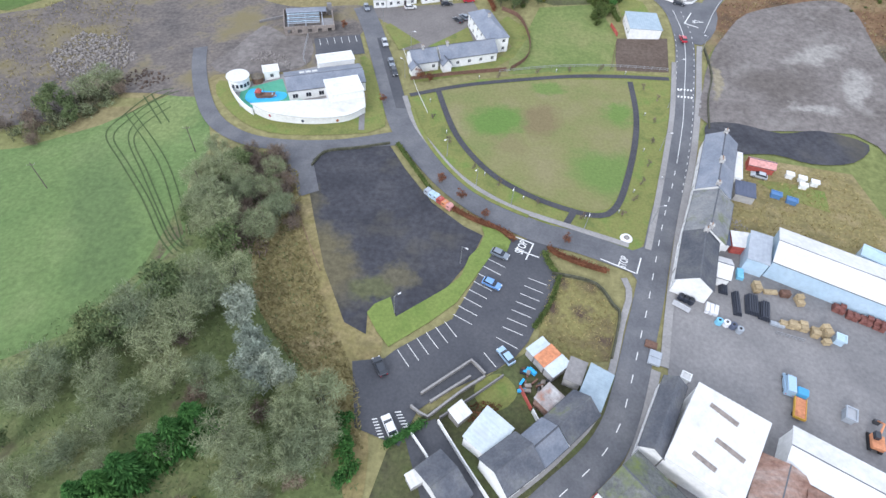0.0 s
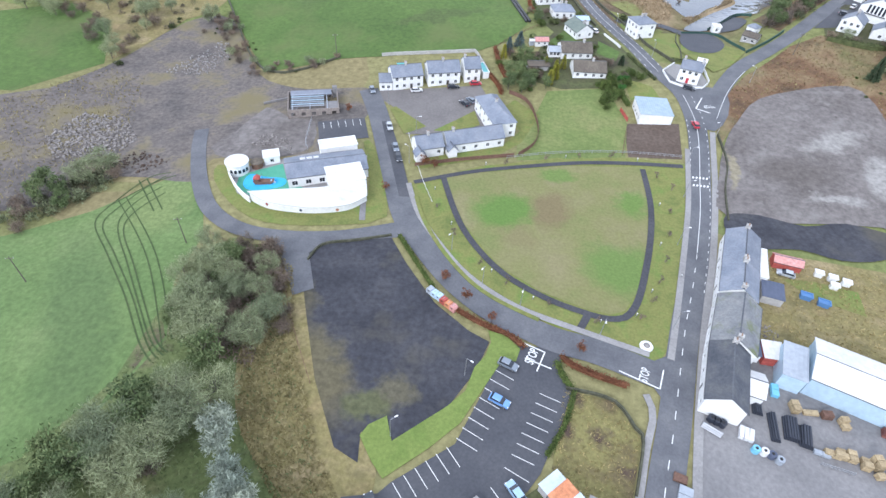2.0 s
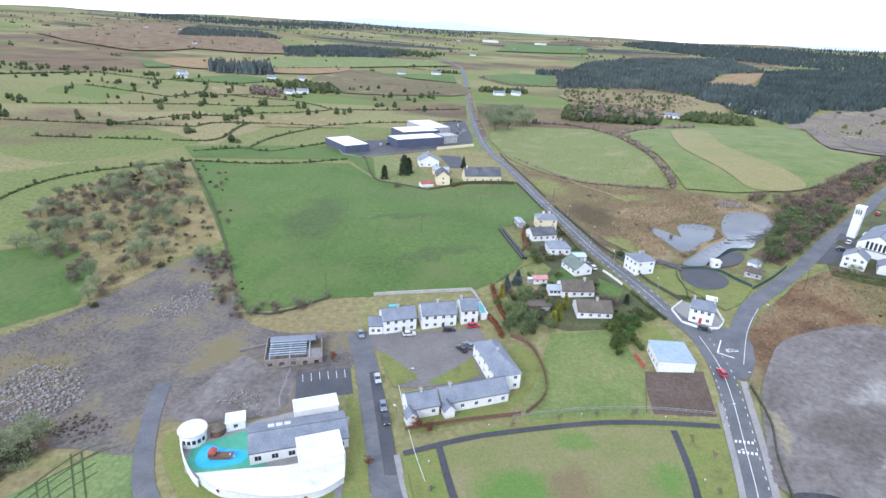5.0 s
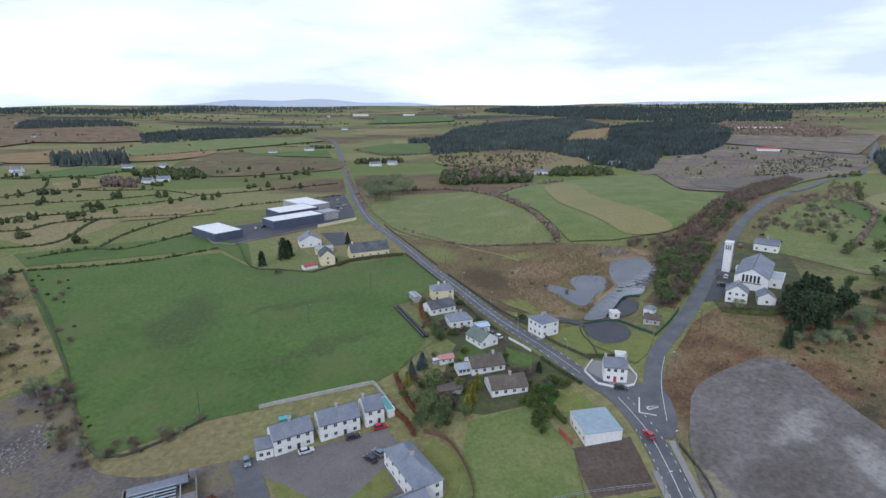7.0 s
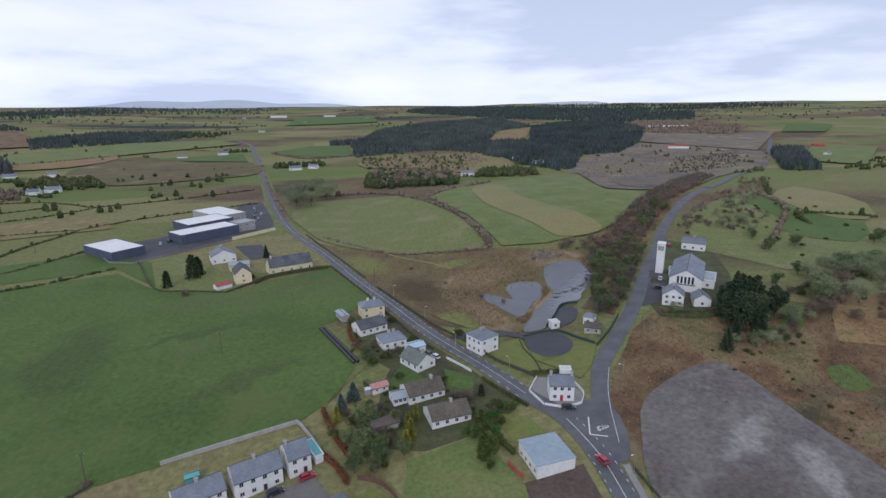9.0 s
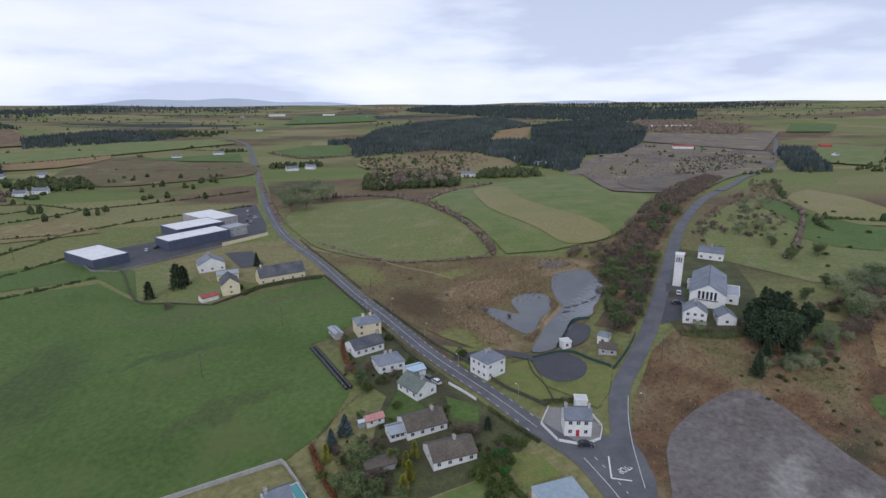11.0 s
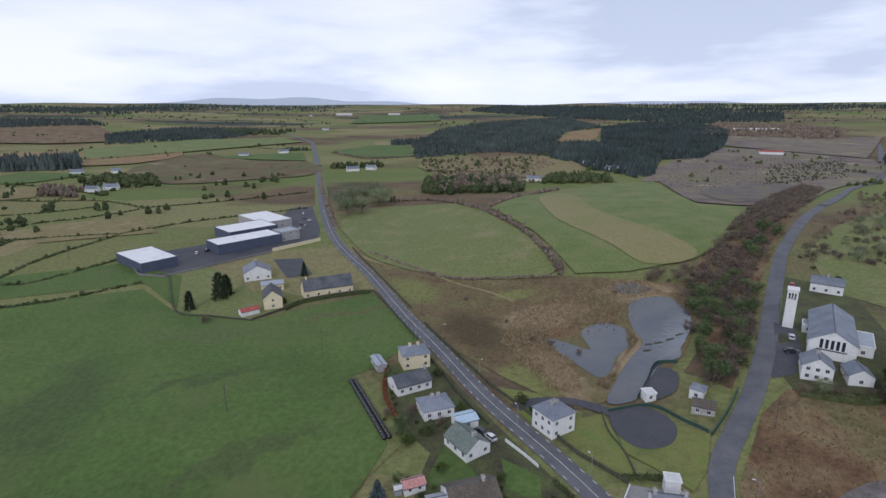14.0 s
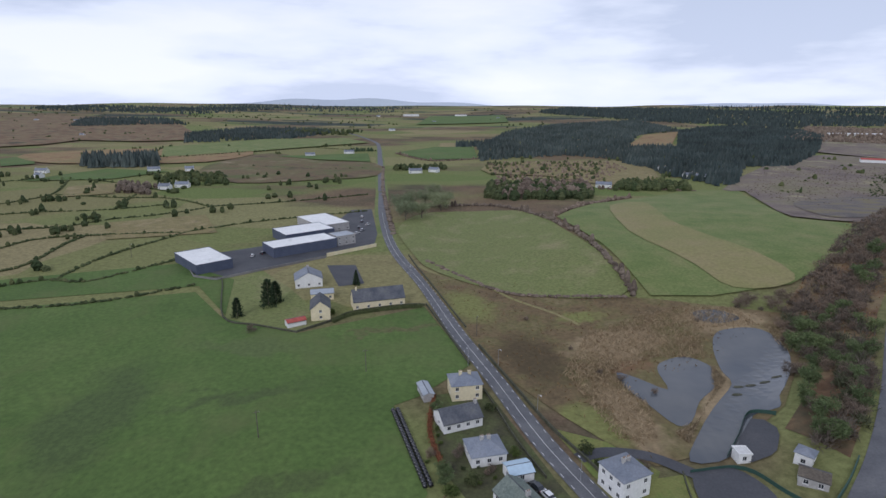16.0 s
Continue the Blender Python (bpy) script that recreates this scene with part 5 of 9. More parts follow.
# the village school beside the main road
house("schoolhouse", (-28.5, 355.4), (-6.9, 363.0), 9.0, 4.0, 4.2, "cream schoolhouse with dark slate roof", wall=M_CREAM, roof=M_OLDSLATE, front=5, chimneys=(0.08,))
house("schoolhouse", (-44.3, 343.5), (-36.6, 345.4), 12.0, 5.2, 3.2, "cream gabled two-storey school wing", wall=M_CREAM, roof=M_OLDSLATE, front=1, side=3, storeys=2, cross=True, chimneys=())
house("schoolhouse", (-62.5, 384.6), (-50.0, 388.5), 12.0, 4.2, 3.4, "white school building with slate roof", front=3, roof=M_SLATE, chimneys=(0.8,), cross=True)
house("schoolhouse", (-50.5, 367.5), (-40.5, 370.0), 7.0, 3.2, 1.2, "low grey-roofed school link building", front=3, roof=M_GREYSHEET, chimneys=(), wall=M_CREAM)
house("red_shed", (-52.0, 336.5), (-45.5, 340.5), 4.5, 2.2, 0.8, "low shed with bright red roof", front=0, back=0, side=0, roof=M_REDSHEET, chimneys=(), category="shed")
# factory
house("factory_hall", (-120.4, 404.5), (-106.5, 418.0), 34.0, 5.2, 0.8, "slate-blue clad factory hall with pale flat roof", wall=M_NAVY, roof=M_MEMBRANE, roofkind="flat", front=0, back=0, side=0, chimneys=(), category="factory")
house("factory_hall", (-90.3, 438.2), (-58.5, 464.0), 18.0, 5.6, 0.8, "long slate-blue clad factory hall with white roof", wall=M_NAVY, roof=M_MEMBRANE, roofkind="flat", front=0, back=0, side=0, chimneys=(), category="factory")
house("factory_hall", (-92.7, 470.7), (-66.0, 492.0), 24.0, 5.6, 0.8, "factory hall with weathered white roof", wall=M_NAVY, roof=M_MEMBRANE, roofkind="flat", front=0, back=0, side=0, chimneys=(), category="factory")
house("factory_hall", (-78.0, 500.0), (-60.0, 514.0), 40.0, 5.2, 0.8, "grey factory block with white roof", wall=M_GREYWALL, roof=M_MEMBRANE, roofkind="flat", front=4, back=0, side=5, chimneys=(), category="factory")
house("factory_office", (-58.5, 466.0), (-48.5, 474.0), 12.0, 6.0, 0.8, "grey factory office with flat roof", wall=M_GREYWALL, roof=M_GREYSHEET, roofkind="flat", front=3, storeys=2, side=3, chimneys=(), category="office")
# church
house("church", (139.5, 257.1), (149.1, 249.3), 29.0, 5.6, 3.6, "white church with steep slate roof and tall front windows", front=0, back=0, side=4, win=(1.2, 3.2), cross=True, chimneys=(), roof=M_SLATE, category="church")
house("church_aisle", (152.6, 254.6), (156.6, 251.2), 13.0, 3.4, 0.8, "low white side aisle with grey flat roof", front=1, side=3, roof=M_GREYSHEET, roofkind="flat", chimneys=(), category="church")
house("parochial_house", (130.3, 247.4), (136.8, 243.1), 8.0, 4.6, 2.6, "white gabled two-storey house before the church", front=3, storeys=2, side=2, cross=True, chimneys=(0.5,), roof=M_SLATE)
house("garage", (140.3, 241.6), (145.9, 239), 7.0, 3.2, 2.0, "white gabled garage with slate roof", front=1, cross=True, chimneys=(), category="garage")
house("parish_hall", (183.0, 310.0), (191.5, 302.6), 8.0, 4.0, 2.2, "white hall with grey roof behind the church", front=3, roof=M_SLATE, chimneys=(0.5,))


def church_tower(x, y, turn):
    e = tagged(new("bell_tower"), "tall slender white bell tower with louvred openings", "tower")
    e.matrix_world = pose(x, y, land(x, y) - 0.2, 0, 0, turn)
    w, d, h = 3.2, 4.2, 13.8
    bm = bmesh.new()
    holes = [(0.45 + 0.85 * i, h - 3.1, 0.55, 2.2) for i in range(3)]
    for o, u, n in (((0, 0, 0), (1, 0, 0), (0, -1, 0)), ((w, d, 0), (-1, 0, 0), (0, 1, 0)), ((0, d, 0), (0, -1, 0), (-1, 0, 0)), ((w, 0, 0), (0, 1, 0), (1, 0, 0))):
        facade(bm, o, u, n, w, h, holes, 0.35)
    bmesh.ops.remove_doubles(bm, verts=bm.verts[:], dist=0.0005)
    part("wall", tidy(bm), M_WHITE, e)
    bm = bmesh.new()
    box_into(bm, -0.2, w + 0.2, -0.2, d + 0.2, h + 0.002, h + 0.35)
    part("roof", bm, M_WHITE, e)
    for o, u, n in (((0, 0, 0), (1, 0, 0), (0, -1, 0)), ((w, d, 0), (-1, 0, 0), (0, 1, 0)), ((0, d, 0), (0, -1, 0), (-1, 0, 0)), ((w, 0, 0), (0, 1, 0), (1, 0, 0))):
        for q in holes:
            bm = bmesh.new()
            for k in range(5):
                box_into(bm, 0.0, q[2], 0.2, 0.33, 0.1 + k * 0.4, 0.3 + k * 0.4)
            lv = part("louvre", bm, M_DARKFRAME, e)
            lv.matrix_local = wall_frame(o, u, n) @ pose(q[0], 0, q[1])


church_tower(146.2, 277.0, -39)
house("church_porch", (149.6, 272.0), (152.2, 269.9), 5.0, 2.8, 0.6, "low white link between tower and church", front=1, side=1, roof=M_GREYSHEET, roofkind="flat", chimneys=(), category="church")


def church_front():
    """Five tall windows in the gable of the church."""
    e = bpy.data.objects["church"]
    L = math.hypot(9.6, 7.8)
    for i in range(5):
        hang_window("tall_window", e, pose(L / 2 - 3.4 + i * 1.4, -0.15, 3.4), 1.0, 3.2, 0)
    bm = bmesh.new()
    box_into(bm, L / 2 - 3.8, L / 2 + 3.8, -0.3, -0.02, 3.0, 3.35)
    part("sill_band", bm, M_DARKFRAME, e)


church_front()

# ---------- trees and hedges ----------
def quad_cloud(name, centres, axes, widths, material, parent=None, rng=None):
    """Many thin leaves or twigs: each a quad from its centre along its axis."""
    c, a = np.asarray(centres, float), np.asarray(axes, float)
    side = np.cross(a, rng.normal(size=a.shape))
    side /= np.linalg.norm(side, axis=1)[:, None] + 1e-9
    side *= np.asarray(widths)[:, None] / 2
    v = np.stack([c - a / 2 - side, c - a / 2 + side, c + a / 2 + side * 0.6, c + a / 2 - side * 0.6], 1).reshape(-1, 3)
    me = bpy.data.meshes.new(name)
    n = len(c)
    me.vertices.add(4 * n)
    me.vertices.foreach_set("co", v.ravel())
    me.loops.add(4 * n)
    me.loops.foreach_set("vertex_index", np.arange(4 * n))
    me.polygons.add(n)
    me.polygons.foreach_set("loop_start", np.arange(0, 4 * n, 4))
    me.update(calc_edges=True)
    me.materials.append(material)
    ob = new(name, me)
    if parent:
        ob.parent = parent
    return ob


def unit(v):
    return v / (np.linalg.norm(v, axis=-1, keepdims=True) + 1e-9)


def wood_frame(e, rng, h, spread, limbs, bark):
    bm = bmesh.new()
    tube_into(bm, (0, 0, -0.3), (0.1, 0.05, h * 0.35), 0.028 * h, 0.02 * h, 7)
    tube_into(bm, (0.1, 0.05, h * 0.35), (0, 0.1, h * 0.8), 0.02 * h, 0.006 * h, 6)
    tips = []
    for i in range(limbs):
        a = 6.283 * i / limbs + rng.uniform(-0.4, 0.4)
        z0 = h * rng.uniform(0.12, 0.5)
        r = spread * rng.uniform(0.45, 0.8)
        mid = (math.cos(a) * r * 0.5, math.sin(a) * r * 0.5, z0 + h * 0.16)
        tip = (math.cos(a) * r, math.sin(a) * r, z0 + h * rng.uniform(0.25, 0.42))
        tube_into(bm, (0, 0, z0), mid, 0.011 * h, 0.007 * h, 5)
        tube_into(bm, mid, tip, 0.007 * h, 0.003 * h, 4)
        tips.append(tip)
    part("trunk", bm, bark, e)
    tips.append((0, 0.1, h * 0.85))
    return np.array(tips)


def broad_tree(name, seed, h, spread, twig, label, count=1500, length=0.9, width=0.07, limbs=11, clump=0.42, category="tree"):
    rng = np.random.default_rng(seed)
    e = tagged(new(name), label, category)
    tips = wood_frame(e, rng, h, spread, limbs, M_BARK)
    extra = tips[rng.integers(0, len(tips), limbs)] * rng.uniform(0.5, 1.05, (limbs, 1)) + rng.normal(0, spread * 0.12, (limbs, 3))
    centres = np.concatenate([tips, extra])
    pick = centres[rng.integers(0, len(centres), count)]
    d = unit(rng.normal(size=(count, 3)) + np.array((0, 0, 0.45)))
    r = spread * clump * rng.uniform(0.1, 1.0, (count, 1)) ** 0.6
    p = pick + d * r * np.array((1, 1, 0.8))
    p[:, 2] = np.maximum(p[:, 2], 0.25)
    ax = unit(d + rng.normal(0, 0.5, d.shape)) * length * rng.uniform(0.5, 1.3, (count, 1))
    quad_cloud("crown", p, ax, width * rng.uniform(0.6, 1.5, count), twig, e, rng)
    return e


def cone_tree(name, seed, h, spread, leaf, label, count=1300, size=0.45, column=0.0, category="conifer"):
    rng = np.random.default_rng(seed)
    e = tagged(new(name), label, category)
    bm = bmesh.new()
    tube_into(bm, (0, 0, -0.3), (0, 0, h * 0.55), 0.02 * h, 0.012 * h, 7)
    tube_into(bm, (0, 0, h * 0.55), (0, 0, h * 0.97), 0.012 * h, 0.002 * h, 5)
    part("trunk", bm, M_BARK, e)
    t = rng.uniform(0.04, 1.0, count) ** 1.15
    rad = spread * (1 - t) ** (0.75 - 0.45 * column) * (0.82 + 0.18 * np.sin(t * 55))
    a = rng.uniform(0, 6.283, count)
    rr = rad * rng.uniform(0.55, 1.08, count) * (1 + 0.14 * np.sin(a * 5 + seed + t * 9))
    p = np.stack([rr * np.cos(a), rr * np.sin(a), t * h], 1)
    ax = unit(np.stack([np.cos(a), np.sin(a), rng.uniform(-0.5, 0.25, count) + column * 1.2], 1)) * size * rng.uniform(0.7, 1.5, (count, 1))
    quad_cloud("crown", p, ax, size * 0.5 * rng.uniform(0.6, 1.3, count), leaf, e, rng)
    return e


def shrub(name, seed, h, spread, leaf, label, count=700, size=0.28, category="shrub"):
    rng = np.random.default_rng(seed)
    e = tagged(new(name), label, category)
    bm = bmesh.new()
    for i in range(4):
        a = 1.57 * i
        tube_into(bm, (0.1 * math.cos(a), 0.1 * math.sin(a), -0.2), (spread * 0.4 * math.cos(a), spread * 0.4 * math.sin(a), h * 0.6), 0.05, 0.02, 5)
    part("stem", bm, M_BARK, e)
    k = 9
    cen = np.stack([rng.uniform(-0.55, 0.55, k) * spread, rng.uniform(-0.55, 0.55, k) * spread, rng.uniform(0.3, 0.72, k) * h], 1)
    d = unit(rng.normal(size=(count, 3)))
    p = cen[rng.integers(0, k, count)] + d * np.array((spread * 0.45, spread * 0.45, h * 0.32)) * rng.uniform(0.6, 1.0, (count, 1))
    p[:, 2] = np.maximum(p[:, 2], 0.1)
    quad_cloud("crown", p, unit(d + rng.normal(0, 0.6, d.shape)) * size * rng.uniform(0.7, 1.4, (count, 1)), size * 0.7 * rng.uniform(0.6, 1.3, count), leaf, e, rng)
    return e


PROTO_AT = (0, -900)
PROTOS = {
    "bare": [broad_tree("bare_tree", s, 8.0, 4.4, M_TWIG, "bare winter tree with fine greenish twigs", 3000, 0.85, 0.06, 15, 0.42) for s in (1, 2, 3)],
    "grey": [broad_tree("grey_willow", s, 6.0, 2.4, M_GREYTWIG, "pale grey-green willow with dense twigs", 1500, 0.6, 0.11, 11, 0.5) for s in (4, 5)],
    "brown": [broad_tree("bare_shrub", s, 4.2, 2.8, M_BROWNTWIG, "low bare brown-twigged shrub", 1300, 0.7, 0.07, 10, 0.5, "shrub") for s in (6, 7)],
    "ivy": [broad_tree("ivy_tree", s, 7.5, 3.0, M_IVY, "tree overgrown with green ivy", 1800, 0.45, 0.2, 11, 0.48) for s in (8, 9)],
    "conifer": [cone_tree("conifer", s, 12.0, 3.4, M_EVERGREEN, "tall dark green conifer tree", 2000, 0.75) for s in (10, 11)],
    "pine": [broad_tree("broad_pine", s, 11.5, 4.6, M_EVERGREEN, "broad dark green pine tree", 3400, 0.8, 0.42, 16, 0.4) for s in (30, 31)],
    "gold": [cone_tree("golden_cypress", s, 5.0, 1.3, M_GOLD, "golden-green cypress in a garden", 1100, 0.3, 0.8) for s in (12,)],
    "yew": [cone_tree("dark_cypress", s, 5.0, 1.6, M_EVERGREEN, "rounded dark green cypress", 1200, 0.35, 0.9) for s in (13,)],
    "spruce": [cone_tree("blue_spruce", 14, 6.0, 2.2, M_BLUESPRUCE, "blue-grey spruce in a garden", 1300, 0.45)],
    "bright": [shrub("bright_shrub", s, 3.2, 2.2, M_BRIGHT, "vivid green evergreen shrub", 900, 0.3) for s in (15, 16)],
    "brightcone": [cone_tree("bright_conifer", 17, 8.0, 3.4, M_BRIGHT, "vivid green spreading conifer", 2300, 0.5)],
    "shrub": [shrub("garden_shrub", s, 2.6, 1.9, M_SHRUB, "rounded green garden shrub", 800, 0.25) for s in (18, 19)],
    "dark": [shrub("gorse_bush", s, 2.2, 1.8, M_HEDGE, "dark green gorse bush", 700, 0.25) for s in (20, 21)],
    "red": [broad_tree("red_leaved_tree", 22, 4.0, 1.5, M_REDLEAF, "small tree with rusty autumn leaves", 700, 0.22, 0.16, 8, 0.5)],
    "sapling": [broad_tree("young_tree", 23, 3.2, 1.0, M_BROWNTWIG, "thin young bare tree on the green", 260, 0.45, 0.05, 7, 0.5)],
}
USED = set()
PLANT_RNG = random.Random(11)


def plant(kind, x, y, scale=1.0):
    p = PLANT_RNG.choice(PROTOS[kind])
    s = scale * PLANT_RNG.uniform(0.85, 1.15)
    m = pose(x, y, land(x, y) - 0.05, 0, 0, PLANT_RNG.uniform(0, 360))
    if p.name not in USED:
        USED.add(p.name)
        o = p
        o.matrix_world = m
    else:
        o = copy_thing(p, m)
    o.scale = (s * PLANT_RNG.uniform(0.9, 1.1), s * PLANT_RNG.uniform(0.9, 1.1), s)
    return o


def grove(kinds, outline, count, scale=1.0, apart=2.0, seed=1):
    rng = random.Random(seed)
    for x, y in scatter(outline, count, rng, apart):
        plant(rng.choice(kinds), x, y, scale * rng.uniform(0.75, 1.2))


# woodland below the track field
for x, y in ((-35.4, 47.0), (-32.1, 43.1), (-29.2, 39.9), (-26.2, 37.4), (-23.4, 35.6), (-30.4, 37.5), (-27.5, 34.5), (-36.8, 50.5)):
    plant("grey", x, y, 1.15)
for x, y in ((-46, 11), (-44.1, 12.9), (-41.4, 15.6), (-39.2, 19.6), (-36.7, 22.4), (-34.6, 25.2)):
    plant("brightcone", x, y, 1.2)
for x, y in ((-10.4, 28.0), (-9.6, 26.6), (-8.7, 25.3), (-7.3, 22.2), (-8.6, 20.6), (-10.6, 31)):
    plant("bright", x, y, 0.9)
for x, y in ((-49.2, 69.2), (-46, 63.6), (-47.3, 54.9), (-50.4, 48.7), (-54.5, 44.1), (-57.2, 38.6), (-61.5, 34.4), (-64.6, 30.5), (-53.9, 76.8), (-40.2, 56.4), (-45.7, 44.0), (-48.6, 38.5), (-43, 50), (-53, 52), (-58, 45), (-62, 40)):
    plant(PLANT_RNG.choice(("bare", "bare", "bare", "ivy")), x, y, 1.15)
for x, y in ((-51.0, 21.2), (-54.4, 16.9), (-64.1, 25.0), (-47.5, 25.7), (-18.4, 28.4), (-14.1, 27.1), (-17.8, 20.8), (-28.5, 23.7), (-14.9, 33.2), (-68.2, 26.1), (-52.5, 27.1), (-14.8, 23.2), (-20.5, 31.4), (-36.9, 33.8), (-58, 12), (-24, 18)):
    plant("bare", x, y, 0.95)
grove(["bare", "brown", "bare", "ivy"], [(-78, 20), (-60, 36), (-40, 60), (-30, 48), (-14, 26), (-20, -8), (-80, -12)], 30, 0.8, 3.6, 3)
for x, y in ((-45.9, 81.4), (-41.4, 75.7), (-50.2, 87.8), (-44.4, 90.5), (-42.2, 82.1), (-51.1, 84.0), (-49.9, 93.5), (-45.4, 96.2), (-54, 90), (-47, 77), (-39, 72), (-56, 84), (-40, 87)):
    plant("brown", x, y, 0.9)
grove(["bare", "ivy"], [(-64, 98), (-58, 68), (-52, 66), (-52, 98)], 14, 0.8, 2.5, 4)
# hedge and hillside beyond the track field
for x, y in ((-117.9, 100.6), (-118.6, 107.8), (-114.4, 111.2), (-115.3, 95.4), (-111.7, 117.1), (-108.8, 123.3), (-110.0, 106.2), (-104.2, 121.4), (-122, 104), (-126, 99), (-121, 114)):
    plant(PLANT_RNG.choice(("bare", "brown", "ivy")), x, y, 0.9)
for x, y in ((-203, 239), (-211, 257), (-218, 279), (-190, 248), (-214, 301), (-229, 307), (-220, 321), (-191, 297), (-156, 256), (-140, 220), (-148, 196), (-145, 187), (-205, 227), (-126, 228), (-119, 224), (-208, 221), (-150, 191)):
    plant(PLANT_RNG.choice(("dark", "bare", "dark", "brown")), x, y, 1.0)
grove(["brown", "bare", "dark"], [(-240, 300), (-205, 340), (-185, 300), (-200, 240), (-225, 225)], 34, 0.8, 4, 5)
grove(["bare", "brown", "brown"], [(-235, 300), (-205, 345), (-165, 290), (-140, 225), (-150, 192), (-200, 222), (-228, 250)], 95, 0.85, 3.5, 23)
grove(["brown", "brown", "bare"], [(-136, 232), (-118, 236), (-92, 196), (-62, 205), (-62, 200), (-94, 186), (-120, 222)], 40, 0.5, 2.2, 24)
grove(["shrub", "ivy", "brown", "dark", "shrub"], [(11, 200), (20, 197), (22, 203), (18, 212), (22, 226), (14, 232), (4, 214)], 26, 0.5, 1.8, 25)
grove(["shrub", "brown", "dark"], [(35, 222), (44, 212), (50, 206), (46, 203), (38, 206)], 14, 0.45, 1.6, 26)
grove(["shrub", "brown", "dark"], [(22, 243), (28, 248), (22, 262), (12, 256), (14, 244)], 14, 0.45, 1.6, 27)
grove(["dark", "brown", "bare"], [(121.2, 245.3), (126.6, 241.3), (150.7, 230.3), (154.8, 237.4), (143.4, 237.2)], 12, 0.6, 2, 28)
grove(["brown", "dark", "bare", "ivy"], [(173.1, 218.8), (157.5, 210), (135.4, 208.9), (140.2, 220.6), (163.4, 227.5)], 26, 0.6, 2.4, 29)
grove(["dark", "brown"], [(-140, 225), (-205, 345), (-180, 345), (-122, 250)], 22, 0.55, 4, 6)
grove(["dark", "brown"], [(-126, 218), (-92, 184), (-60, 200), (-85, 196), (-118, 240)], 16, 0.4, 3, 16)
# trees by the church
for x, y in ((164.3, 241.9), (153.2, 231.7), (143.8, 226.5), (151.7, 223.4), (157.7, 224.7), (160.1, 236.5), (158.7, 232.6), (164.1, 227.4), (151.4, 227.4), (146.2, 231.3), (154.8, 236.4), (163.4, 238.8), (150.8, 236.2)):
    plant("pine", x, y, 0.88)
grove(["pine", "conifer"], [(150, 238), (146, 232), (145, 222), (151, 217), (160, 230), (168, 242), (160, 244)], 12, 0.9, 3.0, 30)
grove(["brown", "dark", "ivy", "bare"], [(183, 248), (180, 229), (172, 218), (189, 226), (205, 240), (246, 252), (268, 271), (237, 263), (216, 258)], 60, 0.95, 2.6, 31)
for x, y in ((233, 318), (243, 299), (225, 297), (206, 260), (291, 296), (300, 300), (295, 290), (247, 303)):
    plant("ivy", x, y, 0.95)
for x, y in ((141.1, 219.7), (134.6, 215.5)):
    plant("conifer", x, y, 0.75)
grove(["brown", "ivy", "brown"], [(106.3, 251.6), (114.8, 257.2), (136.7, 302.1), (150, 345), (185, 372), (249.5, 424.6), (233.9, 394.5), (174.8, 328.4), (132.6, 274.2), (116.7, 253.1)], 60, 0.95, 2.4, 7)
grove(["ivy", "brown"], [(103.9, 254.1), (140, 330), (148, 342), (135.1, 281.8), (113.1, 248.8)], 26, 0.95, 2.6, 8)
grove(["brown", "bare", "dark"], [(183.7, 321.5), (293.2, 417.1), (307.1, 394.8), (241.7, 319.4), (213.3, 308.6)], 14, 0.7, 4, 10)
grove(["brown", "dark", "bare"], [(173.5, 217.3), (194.2, 234), (224.4, 253.9), (258.8, 266.8), (250.2, 241), (192.7, 208.6)], 34, 0.9, 3.5, 12)
grove(["dark", "shrub"], [(118.3, 211.8), (138.8, 226.4), (163.3, 214), (140, 160), (134.2, 198.1)], 22, 0.5, 3, 13)
grove(["dark"], [(207.1, 266.8), (330.3, 325.9), (346.9, 445.4), (264.5, 388.1)], 24, 0.8, 6, 14)


def thicket(outline, count, h, materials, label, seed, twigs=90):
    """Dense bare scrub: clumps of fine upright twigs over a slope."""
    for k, material in enumerate(materials):
        rng = np.random.default_rng(seed + k)
        pts = np.array(scatter(outline, count, random.Random(seed + k)))
        high = h * rng.uniform(0.55, 1.25, len(pts))
        z = np.array([land(*p) for p in pts])
        i = np.repeat(np.arange(len(pts)), twigs)
        d = unit(rng.normal(size=(len(i), 3)))
        d[:, 2] = np.abs(d[:, 2])
        c = np.column_stack([pts[i], z[i]]) + d * high[i][:, None] * np.array((0.62, 0.62, 0.95)) * rng.uniform(0.5, 1.0, (len(i), 1))
        ax = unit(d + rng.normal(0, 0.5, d.shape) + np.array((0, 0, 0.3))) * h * 0.28 * rng.uniform(0.6, 1.4, (len(i), 1))
        tagged(quad_cloud("thicket", c, ax, h * rng.uniform(0.025, 0.06, len(i)), material, None, rng), label, "thicket", kind="stuff")


thicket([(140, 318), (152, 350), (200, 400), (262, 468), (300, 505), (360, 560), (432, 628), (420, 585), (330, 493), (238, 402), (176, 336)], 430, 4.4, (M_BROWNTWIG, M_GREYBROWN), "dense bare brown scrub on the bank above the lane", 9)
thicket([(106, 254), (116, 262), (137, 300), (150, 345), (172, 330), (134, 276), (114, 252)], 60, 5.0, (M_SCRUBGREEN, M_GREYBROWN), "dense grey-green scrub and small trees beside the lane", 19)
thicket([(250, 385), (300, 432), (360, 480), (420, 545), (440, 530), (372, 460), (318, 410), (270, 372)], 110, 3.4, (M_BROWNTWIG,), "bare brown scrub beyond the lane", 29)
